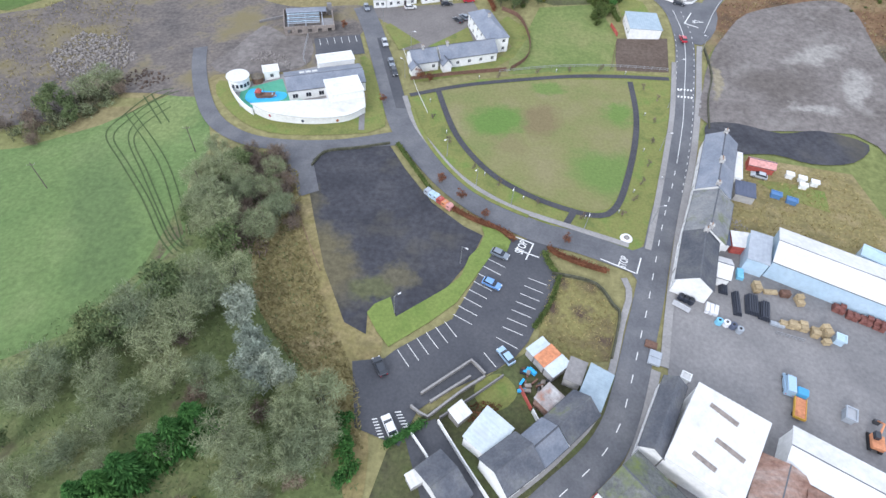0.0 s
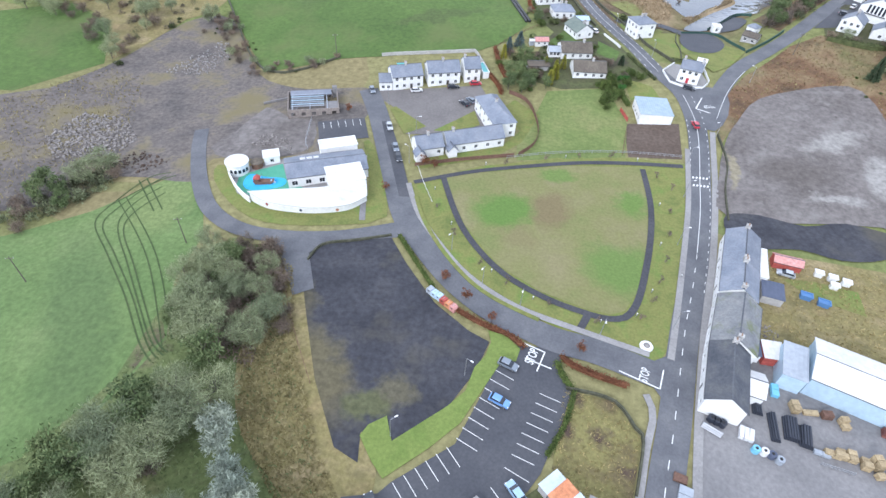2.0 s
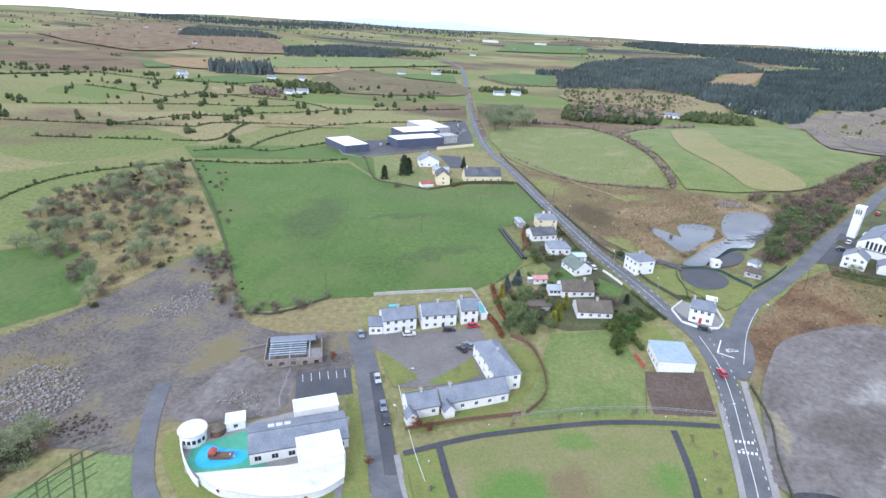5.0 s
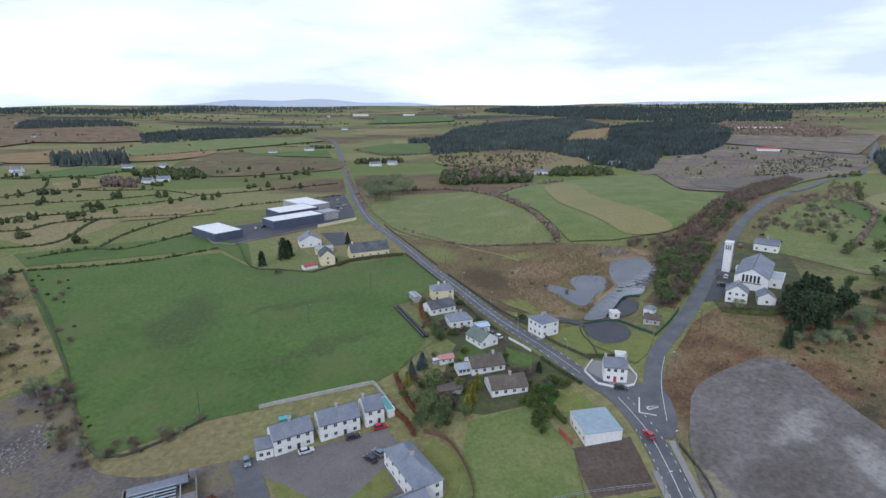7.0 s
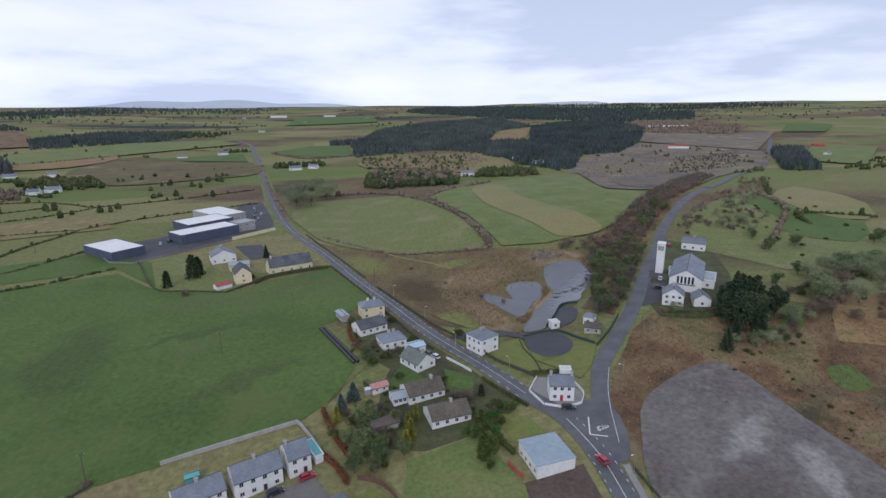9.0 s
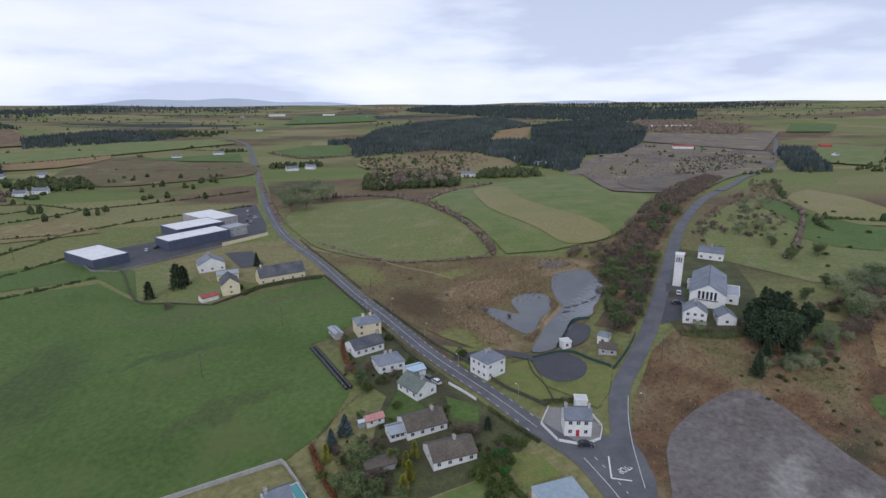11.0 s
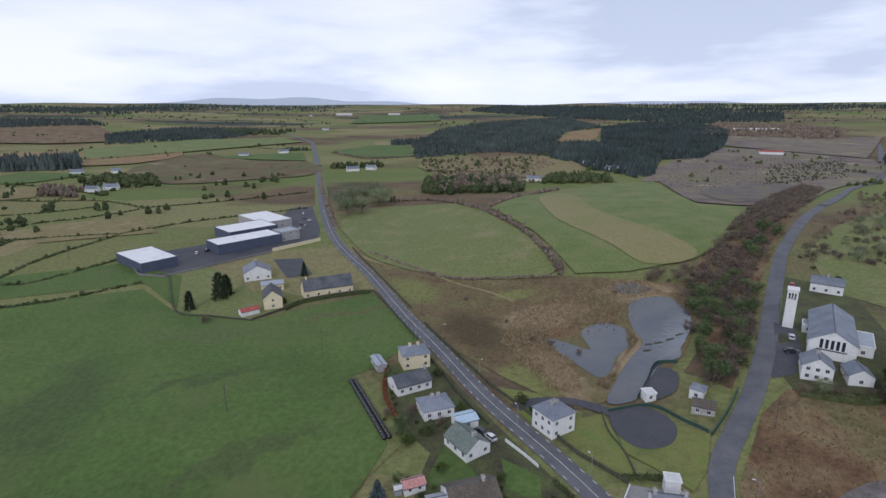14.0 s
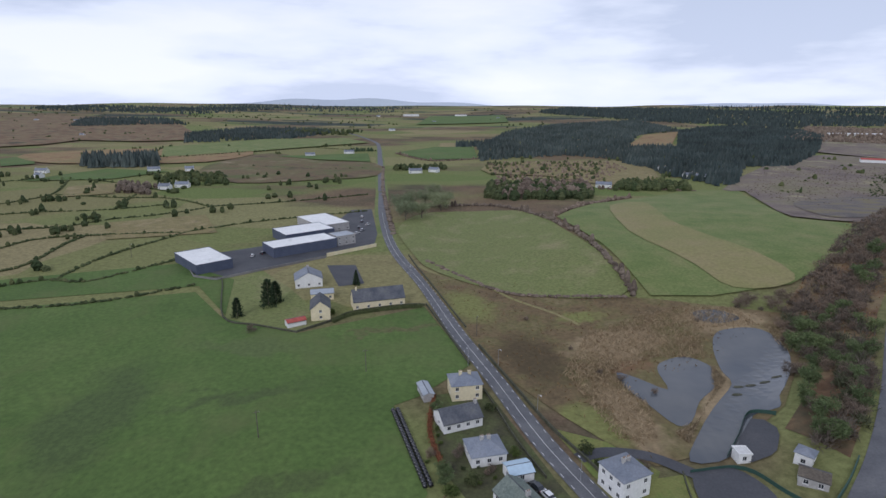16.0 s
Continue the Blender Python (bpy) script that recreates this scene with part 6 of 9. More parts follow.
thicket([(205, 345), (240, 380), (275, 385), (290, 360), (255, 340), (225, 330)], 60, 3.2, (M_GREYBROWN,), "bare brown scrub behind the hall", 39)
thicket([(-240, 290), (-209, 348), (-175, 300), (-195, 245), (-230, 252)], 60, 3.0, (M_GREYBROWN, M_SCRUBGREEN), "bare scrub on the hillside", 49)
thicket([(-190, 245), (-160, 285), (-132, 246), (-140, 222), (-152, 200), (-165, 222)], 34, 2.4, (M_GREYBROWN, M_SCRUBGREEN), "bare scrub on the hillside", 59)
thicket([(-124, 98), (-118, 92), (-104, 116), (-106, 126), (-114, 122)], 26, 3.4, (M_SCRUBGREEN, M_TWIG), "tall overgrown hedge beside the track field", 69)
# gardens
for kind, x, y, s in (("spruce", 3, 216, 0.9), ("spruce", 6.8, 220.7, 0.95), ("gold", 1.5, 211, 1.0), ("gold", 21.3, 204.1, 1.0), ("gold", 19.4, 195.5, 1.1), ("gold", 21.4, 199.5, 1.05), ("bright", 44.4, 202.5, 0.7),
                      ("shrub", 46.7, 198.9, 1.2), ("shrub", 41.7, 197.6, 1.2), ("shrub", 40.5, 192.6, 1.2), ("ivy", 8.3, 199.5, 0.75), ("ivy", 6.3, 194, 0.8), ("ivy", 9.9, 188.8, 0.7), ("shrub", 52, 203.6, 1.1), ("yew", 45.7, 213.3, 0.75),
                      ("shrub", 0.7, 205, 1.2), ("shrub", 36.5, 224.4, 0.8), ("ivy", 13, 196, 0.6), ("shrub", 49, 206, 1.1), ("shrub", 38.6, 189, 1.0), ("ivy", 13.0, 243.8, 0.6), ("shrub", 14.5, 240.5, 1.2), ("ivy", 12.5, 247, 0.6),
                      ("yew", -77.9, 350.3, 1.8), ("yew", -68.2, 361.8, 2.3), ("yew", -66.3, 366.6, 2.1), ("conifer", -33.7, 391, 0.75), ("shrub", -37, 352, 0.9), ("dark", 49.5, 258, 1.2), ("brown", -66, 334, 0.8),
                      ("brown", 4, 213, 0.6), ("shrub", 27, 222, 0.7), ("brown", 9, 209, 0.7), ("shrub", 38, 186, 0.9), ("shrub", 39.5, 183, 0.8), ("gold", -30.5, 14, 0.45)):
    plant(kind, x, y, s)
grove(["brown", "shrub", "ivy"], [(9, 187), (22, 192), (18, 200), (8, 212), (4, 204)], 14, 0.55, 2, 21)
grove(["brown", "shrub"], [(7, 250), (11, 262), (8, 284), (12, 262), (14, 248)], 9, 0.5, 2, 22)
for x, y in ((3.0, 91.0), (-2.5, 96.0), (9.5, 86.4), (-24.5, 126.5), (-46.5, 166), (-16, 141), (-13, 140.5), (29, 81.5)):
    plant("red", x, y, 0.8)
for i, (x, y) in enumerate(((-9, 122), (-3, 112.5), (5, 103), (12, 98), (22, 93), (33, 90), (43, 93), (46.5, 99), (49, 106), (51.5, 114), (53.5, 124), (55, 134), (57, 145), (53, 150), (40, 157), (30, 155), (20, 152), (8, 147))):
    plant("sapling", x, y, 0.75)
for kind, x, y, s in (("ivy", 5, 190, 0.9), ("ivy", 8, 196, 1.0), ("ivy", 12, 192, 0.9), ("ivy", 4, 200, 0.8), ("ivy", 9, 206, 0.9), ("dark", 14, 200, 1.5), ("dark", 6, 209, 1.5), ("shrub", 40, 187, 1.5), ("shrub", 43, 191, 1.6),
                      ("shrub", 41, 201, 1.3), ("bright", 45, 195, 0.9), ("bright", 47, 202, 0.8), ("shrub", 39, 195, 1.5), ("gold", 24, 207, 1.0), ("gold", 17.5, 206, 1.1), ("dark", 30, 209, 1.0), ("dark", 36, 211, 1.0),
                      ("shrub", 22, 229, 1.0), ("dark", 20, 245, 1.3), ("dark", 25, 260, 1.2), ("shrub", 31, 256, 1.0), ("ivy", 10, 275, 0.7), ("dark", 26, 277, 1.2), ("shrub", 55, 247, 1.1), ("dark", 52, 252, 1.0), ("brown", 62, 250, 0.8)):
    plant(kind, x, y, s)
grove(["brown", "bare", "brown"], [(-53, 98), (-52, 72), (-43, 66), (-34, 74), (-40, 90), (-46, 99)], 34, 0.75, 1.8, 32)
# roadside trees and scrub further out
for x, y in ((-29, 572), (-20, 588), (-10, 605), (-4, 640), (4, 585), (-10, 553), (-22, 545), (-2, 600), (8, 600)):
    plant("bare", x, y, 1.9)
for x, y in ((78, 288), (70, 296), (64, 300), (113, 340), (58, 318), (45, 345), (135, 352), (144, 350)):
    plant("brown", x, y, 0.45)
for x, y in ((150, 352), (142, 356), (158, 360), (136, 352)):
    plant("brown", x, y, 1.2)


def clump_into(verts, faces, x, y, z, r, h, rng):
    n, base = 6, len(verts)
    for k, (rr, zz) in enumerate(((0.75, 0.0), (1.0, 0.42), (0.62, 0.82))):
        for i in range(n):
            a = 6.283 * (i + 0.5 * k) / n
            q = r * rr * rng.uniform(0.7, 1.25)
            verts.append((x + q * math.cos(a), y + q * math.sin(a), z + h * (zz + rng.uniform(-0.1, 0.1)) - (0.3 if k == 0 else 0)))
    verts.append((x, y, z + h * rng.uniform(0.92, 1.1)))
    for k in range(2):
        for i in range(n):
            a, b = base + k * n + i, base + k * n + (i + 1) % n
            faces.append((a, b, b + n, a + n))
    for i in range(n):
        faces.append((base + 2 * n + i, base + 2 * n + (i + 1) % n, base + 3 * n))


def far_hedge(line, h, gap, material, label, seed=1, wild=0.4, category="hedge"):
    rng = random.Random(seed)
    v, f = [], []
    for x, y in resample(curve_through(line, 8), gap):
        if rng.random() < 0.08:
            continue
        s = h * rng.uniform(0.55, 1.2) * (2.2 if rng.random() < 0.06 * wild else 1)
        x, y = x + rng.uniform(-0.5, 0.5), y + rng.uniform(-0.5, 0.5)
        clump_into(v, f, x, y, land(x, y), gap * 0.75, s, rng)
    return tagged(from_lists("hedgerow", v, f, material), label, category, kind="stuff")


def spruce_into(verts, faces, x, y, z, h, rng):
    base, n = len(verts), 6
    for k, (rr, zz) in enumerate(((0.30, 0.06), (0.17, 0.5))):
        for i in range(n):
            a = 6.283 * (i + 0.5 * k) / n + rng.uniform(-0.2, 0.2)
            q = h * rr * rng.uniform(0.65, 1.2)
            verts.append((x + q * math.cos(a), y + q * math.sin(a), z + h * (zz + rng.uniform(-0.06, 0.06))))
    verts.append((x, y, z + h))
    for i in range(n):
        a, b = base + i, base + (i + 1) % n
        faces.append((a, b, b + n, a + n))
        faces.append((a + n, b + n, base + 2 * n))


def far_wood(outline, count, h, material, label, seed, conifer=True):
    rng = random.Random(seed)
    v, f = [], []
    for x, y in scatter(outline, count, rng):
        s = h * rng.uniform(0.7, 1.2)
        if conifer:
            spruce_into(v, f, x, y, land(x, y), s, rng)
        else:
            clump_into(v, f, x, y, land(x, y), s * 0.45, s, rng)
    return tagged(from_lists("woodland", v, f, material), label, "woodland", kind="stuff")


far_wood([(55, 960), (101, 991), (199, 1043), (266, 986), (286, 872), (432, 1192), (346, 1192), (461, 1480), (608, 1615), (662, 2101), (366, 1895), (158, 1590), (60, 1182)], 6500, 10, M_FARWOOD, "dark conifer plantation", 31)
far_wood([(259, 935), (278, 871), (277, 806), (294, 760), (297, 726), (323, 727), (391, 854), (426, 896), (480, 896), (637, 1084), (815, 1350), (887, 1586), (883, 1870), (584, 1552), (442, 1192)], 6500, 10, M_FARWOOD, "dark conifer plantation", 32)
far_wood([(413, 2824), (662, 2101), (928, 1962), (980, 1742), (1103, 1811), (1227, 1717), (1609, 2225), (1391, 2441), (1380, 3191), (696, 3580)], 5200, 14, M_FARWOOD, "distant dark woodland", 38)
far_wood([(-531, 1239), (-641, 1477), (-579, 1734), (-376, 1707), (-296, 1563), (-344, 1370)], 1900, 9, M_FARWOOD, "block of dark conifers", 33)
far_wood([(-1251, 2025), (-917, 1946), (-788, 1792), (-1034, 1626)], 1000, 11, M_FARWOOD, "distant dark woodland", 36)
far_wood([(-481, 853), (-388, 871), (-437, 966), (-538, 944)], 300, 15, M_FARWOOD, "stand of tall dark pines round a farm", 34)
far_wood([(550, 625), (575, 600), (800, 850), (745, 860)], 620, 11, M_FARWOOD, "dark conifers beside the lane", 35)
far_wood([(-2000, 2700), (-1100, 2500), (-900, 3000), (-2200, 3400)], 1000, 14, M_FARWOOD, "distant dark woodland", 37)
far_wood([(-1500, 2900), (-300, 3000), (-200, 3700), (-1600, 3900)], 700, 14, M_FARWOOD, "distant dark woodland", 39)
far_wood([(1200, 2300), (2400, 2400), (2600, 3300), (1400, 3500)], 1100, 14, M_FARWOOD, "distant dark woodland", 42)
far_wood([(710, 1316), (905, 1149), (1103, 1327), (1053, 1776)], 1400, 7, M_BROWNTWIG, "bare brown woodland", 45, False)
far_wood([(43, 649), (65, 624), (138, 611), (161, 705), (120, 740), (56, 722)], 240, 8, M_HEDGE, "mixed trees round a farm", 40, False)
far_wood([(60, 640), (150, 640), (160, 720), (60, 730)], 60, 10, M_BROWNTWIG, "bare trees round a farm", 46, False)
far_wood([(180, 694), (255, 688), (271, 734), (202, 741)], 150, 7, M_HEDGE, "trees beside a farm", 41, False)
far_wood([(70, 740), (175, 745), (250, 870), (240, 960), (60, 940)], 420, 3.4, M_BROWNTWIG, "scrubby brown hillside thicket", 47, False)
far_wood([(60, 780), (175, 760), (240, 940), (60, 940)], 150, 4.5, M_HEDGE, "dark gorse on the hillside", 48, False)
far_wood([(300, 560), (520, 690), (700, 860), (560, 900), (440, 890), (310, 690)], 1500, 1.7, M_BROWNTWIG, "brown moor scrub", 43, False)
far_wood([(400, 640), (540, 690), (680, 850), (520, 800)], 420, 2.4, M_HEDGE, "dark gorse on the moor", 44, False)
far_wood([(-321, 664), (-281, 655), (-300, 700), (-341, 706)], 60, 7, M_BROWNTWIG, "bare trees round a farm", 49, False)
far_wood([(-332, 758), (-290, 709), (-233, 720), (-266, 790), (-317, 800)], 85, 7, M_HEDGE, "trees round a farm", 60, False)
far_wood([(-65, 850), (5, 862), (5, 885), (-65, 875)], 50, 7, M_HEDGE, "trees round a farm", 61, False)
far_wood([(20, 1180), (90, 1200), (100, 1290), (20, 1270)], 130, 10, M_FARWOOD, "small block of dark conifers", 62)
far_wood([(-420, 1500), (-250, 1480), (-230, 1640), (-400, 1680)], 150, 8, M_HEDGE, "distant mixed trees", 63, False)
far_wood([(620, 610), (760, 700), (900, 760), (1000, 700), (700, 560)], 240, 4, M_HEDGE, "scrub and bushes beyond the lane", 64, False)
HEDGES = [[(-209, 355), (-153, 365), (-115, 390)], [(-220, 378), (-194, 395), (-170, 395), (-143, 437)], [(-198, 597), (-141, 621), (-70, 664)], [(-172, 500), (-144, 531), (-111, 552), (-57, 582)],
          [(-307, 503), (-271, 515), (-250, 543), (-227, 557), (-204, 582), (-198, 597)], [(-372, 651), (-308, 638), (-252, 635), (-198, 597)], [(-386, 600), (-377, 651), (-424, 743)], [(-342, 560), (-326, 567), (-274, 581), (-238, 606)],
          [(-492, 730), (-437, 751), (-375, 737), (-272, 673)], [(-267, 455), (-262, 477), (-236, 489), (-172, 500)], [(-272, 579), (-296, 655)], [(-252, 402), (-225, 414), (-234, 465), (-236, 489)], [(-350, 380), (-260, 400)],
          [(-460, 500), (-342, 560)], [(-240, 150), (-250, 210), (-260, 300), (-209, 355)], [(-330, 440), (-307, 503)], [(-190, 395), (-190, 440), (-172, 500)], [(-420, 420), (-330, 440), (-267, 455)], [(-243, 1165), (-123, 1108)],
          [(-308, 902), (-169, 860), (-95, 875)], [(-520, 640), (-386, 600)], [(-600, 760), (-492, 730)]]
for i, line in enumerate(HEDGES):
    far_hedge(line, 1.25, 1.7, M_HEDGE, "dark overgrown field hedge", 150 + i, 1.6)
far_hedge([(-10, 600), (53, 597), (88, 480), (95, 399), (95, 362)], 2.6, 2.2, M_BROWNTWIG, "bushy brown field hedge", 80, 1.5)
far_hedge([(0, 433), (19, 405), (46, 373), (92, 362)], 1.3, 2.0, M_BROWNTWIG, "low brown field hedge", 81)
for seed, count, lo, hi in ((90, 190, (-900, 400), (-90, 800)), (91, 60, (100, 560), (700, 1000)), (92, 420, (-2200, 1000), (-180, 3200)), (93, 500, (100, 1500), (2400, 3300))):
    rng = random.Random(seed)
    v, f = [], []
    for _ in range(count):
        x, y = rng.uniform(lo[0], hi[0]), rng.uniform(lo[1], hi[1])
        if -220 < x < 0 and y < 400 or -160 < x < -35 and 395 < y < 600 or 90 < x < 310 and 350 < y < 700:
            continue
        k = rng.choice((1, 1, 2, 4))
        for _ in range(k):
            xx, yy = x + rng.uniform(-8, 8), y + rng.uniform(-8, 8)
            clump_into(v, f, xx, yy, land(xx, yy), rng.uniform(1.3, 3.2), rng.uniform(2.5, 7), rng)
    tagged(from_lists("scattered_trees", v, f, M_HEDGE), "scattered field trees and bushes", "trees", kind="stuff")
for k, line in enumerate(([(294, 340), (300, 356), (318, 362), (360, 352)], [(328, 425), (312, 380), (262, 330), (225, 300)], [(338, 420), (380, 470), (440, 540)], [(165, 705), (230, 700), (262, 690)], [(-700, 620), (-600, 760)], [(-84, 1070), (-22, 965), (52, 990)], [(-524, 1147), (-442, 982), (-317, 1097)], [(88, 520), (131, 585), (180, 640)])):
    far_hedge(line, 2.4, 2.4, (M_HEDGE, M_BROWNTWIG)[k % 2], "tall overgrown tree hedge", 120 + k, 2.0)
far_hedge([(-168, 1098), (-150, 1103), (-126, 1106)], 7, 2.4, M_EVERGREEN, "tall dense dark evergreen hedge", 140)
far_hedge([(-27, 500), (-45, 610), (-62, 720), (-84, 900)], 1.2, 3.2, M_BROWNTWIG, "low roadside hedge", 141)
# far farmhouses
rng = random.Random(5)
for x, y in ((-225, 1016), (-170, 1061), (-41, 823), (-18, 840), (-376, 822), (-332, 831), (-291, 687), (-280, 700), (-479, 763), (167, 716), (283, 848), (296, 836), (292, 790), (301, 782), (-834, 1373), (-160, 1651), (92, 652), (-506, 800), (-1407, 1996), (-1212, 1910), (759, 762), (-60, 2100), (180, 2300), (-300, 2400)):
    a, L = rng.uniform(-0.5, 0.5), rng.uniform(10, 17)
    house("farmhouse", (x, y), (x + L * math.cos(a), y + L * math.sin(a)), 7, 3.6, 2.4, "white farmhouse with slate roof", front=2, back=0, side=0, roof=M_SLATE)
house("industrial_shed", (862, 1404), (960, 1370), 14, 5, 1.5, "long pale distant industrial shed", front=0, back=0, side=0, roof=M_WHITEROOF, chimneys=(), category="shed")
house("barn", (857, 885), (872, 875), 10, 5, 2, "barn with bright red roof beyond the lane", front=0, back=0, side=0, roof=M_REDSHEET, wall=M_REDSHEET, chimneys=(), category="barn")
house("barn", (610, 946), (640, 930), 12, 5, 2, "distant barn with red roof", front=0, back=0, side=0, roof=M_REDSHEET, chimneys=(), category="barn")
house("industrial_shed", (-190, 2450), (-130, 2470), 20, 6, 2, "long pale distant shed", front=0, back=0, side=0, roof=M_WHITEROOF, chimneys=(), category="shed")
house("industrial_shed", (20, 2520), (70, 2520), 20, 6, 2, "long pale distant shed", front=0, back=0, side=0, roof=M_WHITEROOF, chimneys=(), category="shed")

# terrace beside the main road and the builders yard behind it
house("roadside_house", (66.9, 124.4), (63.3, 111.4), 8.0, 5.0, 2.5, "white roadside house with blue-grey slate roof", front=4, storeys=2, back=3, door=M_DARKDOOR, roof=M_SLATE)
house("roadside_house", (63.2, 111.0), (60.5, 101.2), 8.0, 5.2, 2.6, "white roadside house with weathered slate roof", front=3, storeys=2, back=2, door=M_DARKDOOR, roof=M_SLATE)
house("roadside_house", (60.2, 100.4), (55.8, 86.4), 9.0, 4.8, 2.8, "long white roadside house with mossy grey roof", front=5, storeys=2, back=3, door=M_DARKDOOR, roof=M_MOSSSLATE, chimneys=(0.97,))
house("roadside_house", (55.6, 85.9), (51.9, 71.4), 7.6, 4.8, 2.6, "white roadside house with dark slate roof and painted gable", front=4, storeys=2, back=3, side=0, door=M_DARKDOOR, roof=M_OLDSLATE, chimneys=(0.03,))
house("rear_extension", (69.6, 110.2), (74.0, 109.4), 10.0, 3.6, 0.6, "white flat-roofed rear extension", front=1, roof=M_WHITEROOF, roofkind="sheet", chimneys=(), category="extension")
house("rear_extension", (66.6, 103.4), (70.0, 102.6), 6.0, 3.0, 0.6, "grey flat-roofed rear extension", front=1, roof=M_GREYSHEET, roofkind="sheet", chimneys=(), category="extension")
house("red_shed", (78.4, 117.8), (85.0, 116.8), 3.2, 2.2, 0.9, "red sheeted garden shed with faded roof", front=0, back=0, side=0, wall=M_REDSHEET, roof=M_PINKSHEET, chimneys=(), category="shed")
house("dark_shed", (72.0, 104.6), (76.8, 103.8), 5.0, 2.4, 0.4, "low dark flat-roofed shed", front=0, back=0, side=0, wall=M_GREYWALL, roof=M_NAVY, roofkind="sheet", chimneys=(), category="shed")
house("store_shed", (67.6, 85.7), (71.6, 85.7), 4.0, 2.7, 0.6, "small red and white store", front=0, back=0, side=0, wall=M_REDSHEET, roof=M_WHITEROOF, roofkind="sheet", chimneys=(), category="shed")
house("store_shed", (64.4, 86.2), (67.0, 86.0), 4.0, 2.4, 0.5, "small grey store with dark roof", front=0, back=0, side=0, wall=M_WHITE, roof=M_NAVY, roofkind="sheet", chimneys=(), category="shed")
house("rear_extension", (60.9, 75.6), (64.6, 74.8), 6.0, 3.0, 1.4, "white gabled rear wing", front=0, back=0, side=0, roof=M_WHITEROOF, chimneys=(), category="extension")
house("merchant_shed", (74.1, 80.0), (106.0, 68.0), 11.5, 5.4, 1.3, "large pale blue merchant shed with white roof", wall=M_BLUEROOF, roof=M_WHITEROOF, front=0, back=0, side=0, chimneys=(), category="warehouse")
house("merchant_shed", (69.0, 80.6), (73.4, 79.4), 8.5, 4.6, 0.6, "pale grey-blue side shed with flat roof", wall=M_BLUEROOF, roof=M_GREYSHEET, front=0, back=0, side=0, roofkind="sheet", chimneys=(), category="warehouse")
house("warehouse", (44.4, 31.4), (55.6, 25.7), 15.6, 6.0, 1.4, "white-roofed warehouse with dark roof lights", roof=M_WHITEROOF, front=0, back=0, side=0, chimneys=(), category="warehouse", roofkind="sheet")
house("roadside_store", (40.6, 33.0), (44.2, 31.5), 15.2, 5.2, 1.6, "white roadside store with dark mossy roof", roof=M_OLDSLATE, front=0, back=0, side=4, cross=True, chimneys=(), category="store")
house("roadside_store", (33.5, 24.5), (43.8, 15.2), 10.0, 4.8, 2.4, "old store with moss-covered slate roof", roof=M_MOSSY, front=0, back=2, side=1, chimneys=(), category="store")
house("rusty_shed", (56.6, 25.2), (64.0, 21.6), 11.0, 5.0, 1.1, "shed with rusty corrugated roof", roof=M_RUST, wall=M_GREYWALL, front=0, back=0, side=0, cross=True, chimneys=(), category="shed")
house("warehouse", (64.6, 33.0), (94.0, 19.6), 8.6, 5.2, 1.0, "long warehouse with white roof", roof=M_WHITEROOF, front=0, back=0, side=0, chimneys=(), category="warehouse")
house("warehouse", (64.2, 22.0), (90.0, 11.0), 10.0, 5.0, 1.0, "warehouse with red-brown sheet roof", roof=M_RUST, front=0, back=0, side=0, chimneys=(), category="warehouse")


def roof_light(x, y, z, length, turn, tilt):
    bm = bmesh.new()
    box_into(bm, -length / 2, length / 2, -0.45, 0.45, 0, 0.07)
    for k in range(-2, 3):
        box_into(bm, length * k / 5 - 0.03, length * k / 5 + 0.03, -0.45, 0.45, 0.07, 0.1)
    o = part("roof_light", bm, M_BLOCK, bpy.data.objects["warehouse"], "dark grey roof light strip")
    o.matrix_local = pose(x, y, z, tilt, 0, turn)


for x, y, n in ((5.5, 12.5, 5.2), (8.3, 7.1, 5.2), (5.4, 2.9, 4.2)):
    roof_light(x, y, 6.0 + 1.4 * y / 15.6 + 0.13, n, -10, math.degrees(math.atan(1.4 / 15.6)))

# cottages at the bend
house("cottage", (18.8, 21.6), (24.4, 27.0), 7.0, 4.2, 2.5, "white cottage with dark slate roof", roof=M_OLDSLATE, front=3, storeys=2, back=2, side=0, door=M_DARKDOOR, win=(0.9, 0.9), chimneys=())
house("cottage", (24.8, 27.4), (28.5, 31.4), 6.0, 3.9, 2.2, "narrow cottage with grey slate roof", roof=M_SLATE, front=2, back=1, side=0, win=(0.8, 0.9), chimneys=())
house("cottage", (28.9, 31.9), (34.2, 38.0), 5.8, 3.9, 2.2, "cottage with weathered dark mossy slate roof", roof=M_OLDSLATE, front=3, back=2, side=0, door=M_DARKDOOR, win=(0.9, 0.9), chimneys=())
house("flat_store", (15.6, 27.2), (19.2, 33.2), 5.6, 3.2, 0.7, "store with pale blue-white sheet roof", roof=M_PALESHEET, front=0, back=0, side=0, roofkind="sheet", chimneys=(), category="store")
house("flat_store", (34.6, 39.0), (37.4, 46.6), 4.4, 3.2, 0.5, "single-storey store with smooth blue-grey roof", roof=M_SHEDROOF, front=0, back=0, side=1, roofkind="sheet", chimneys=(), category="store")
house("flat_store", (28.2, 44.8), (31.2, 43.9), 4.6, 2.7, 0.4, "grey lean-to with worn roof", roof=M_CONC, wall=M_GREYWALL, front=0, back=0, side=0, roofkind="sheet", chimneys=(), category="store")
house("yard_shed", (21.0, 50.0), (22.4, 48.6), 4.0, 2.4, 0.4, "white-roofed shed in a yard", roof=M_PALESHEET, wall=M_GREYWALL, front=0, back=0, side=0, roofkind="sheet", chimneys=(), category="shed")
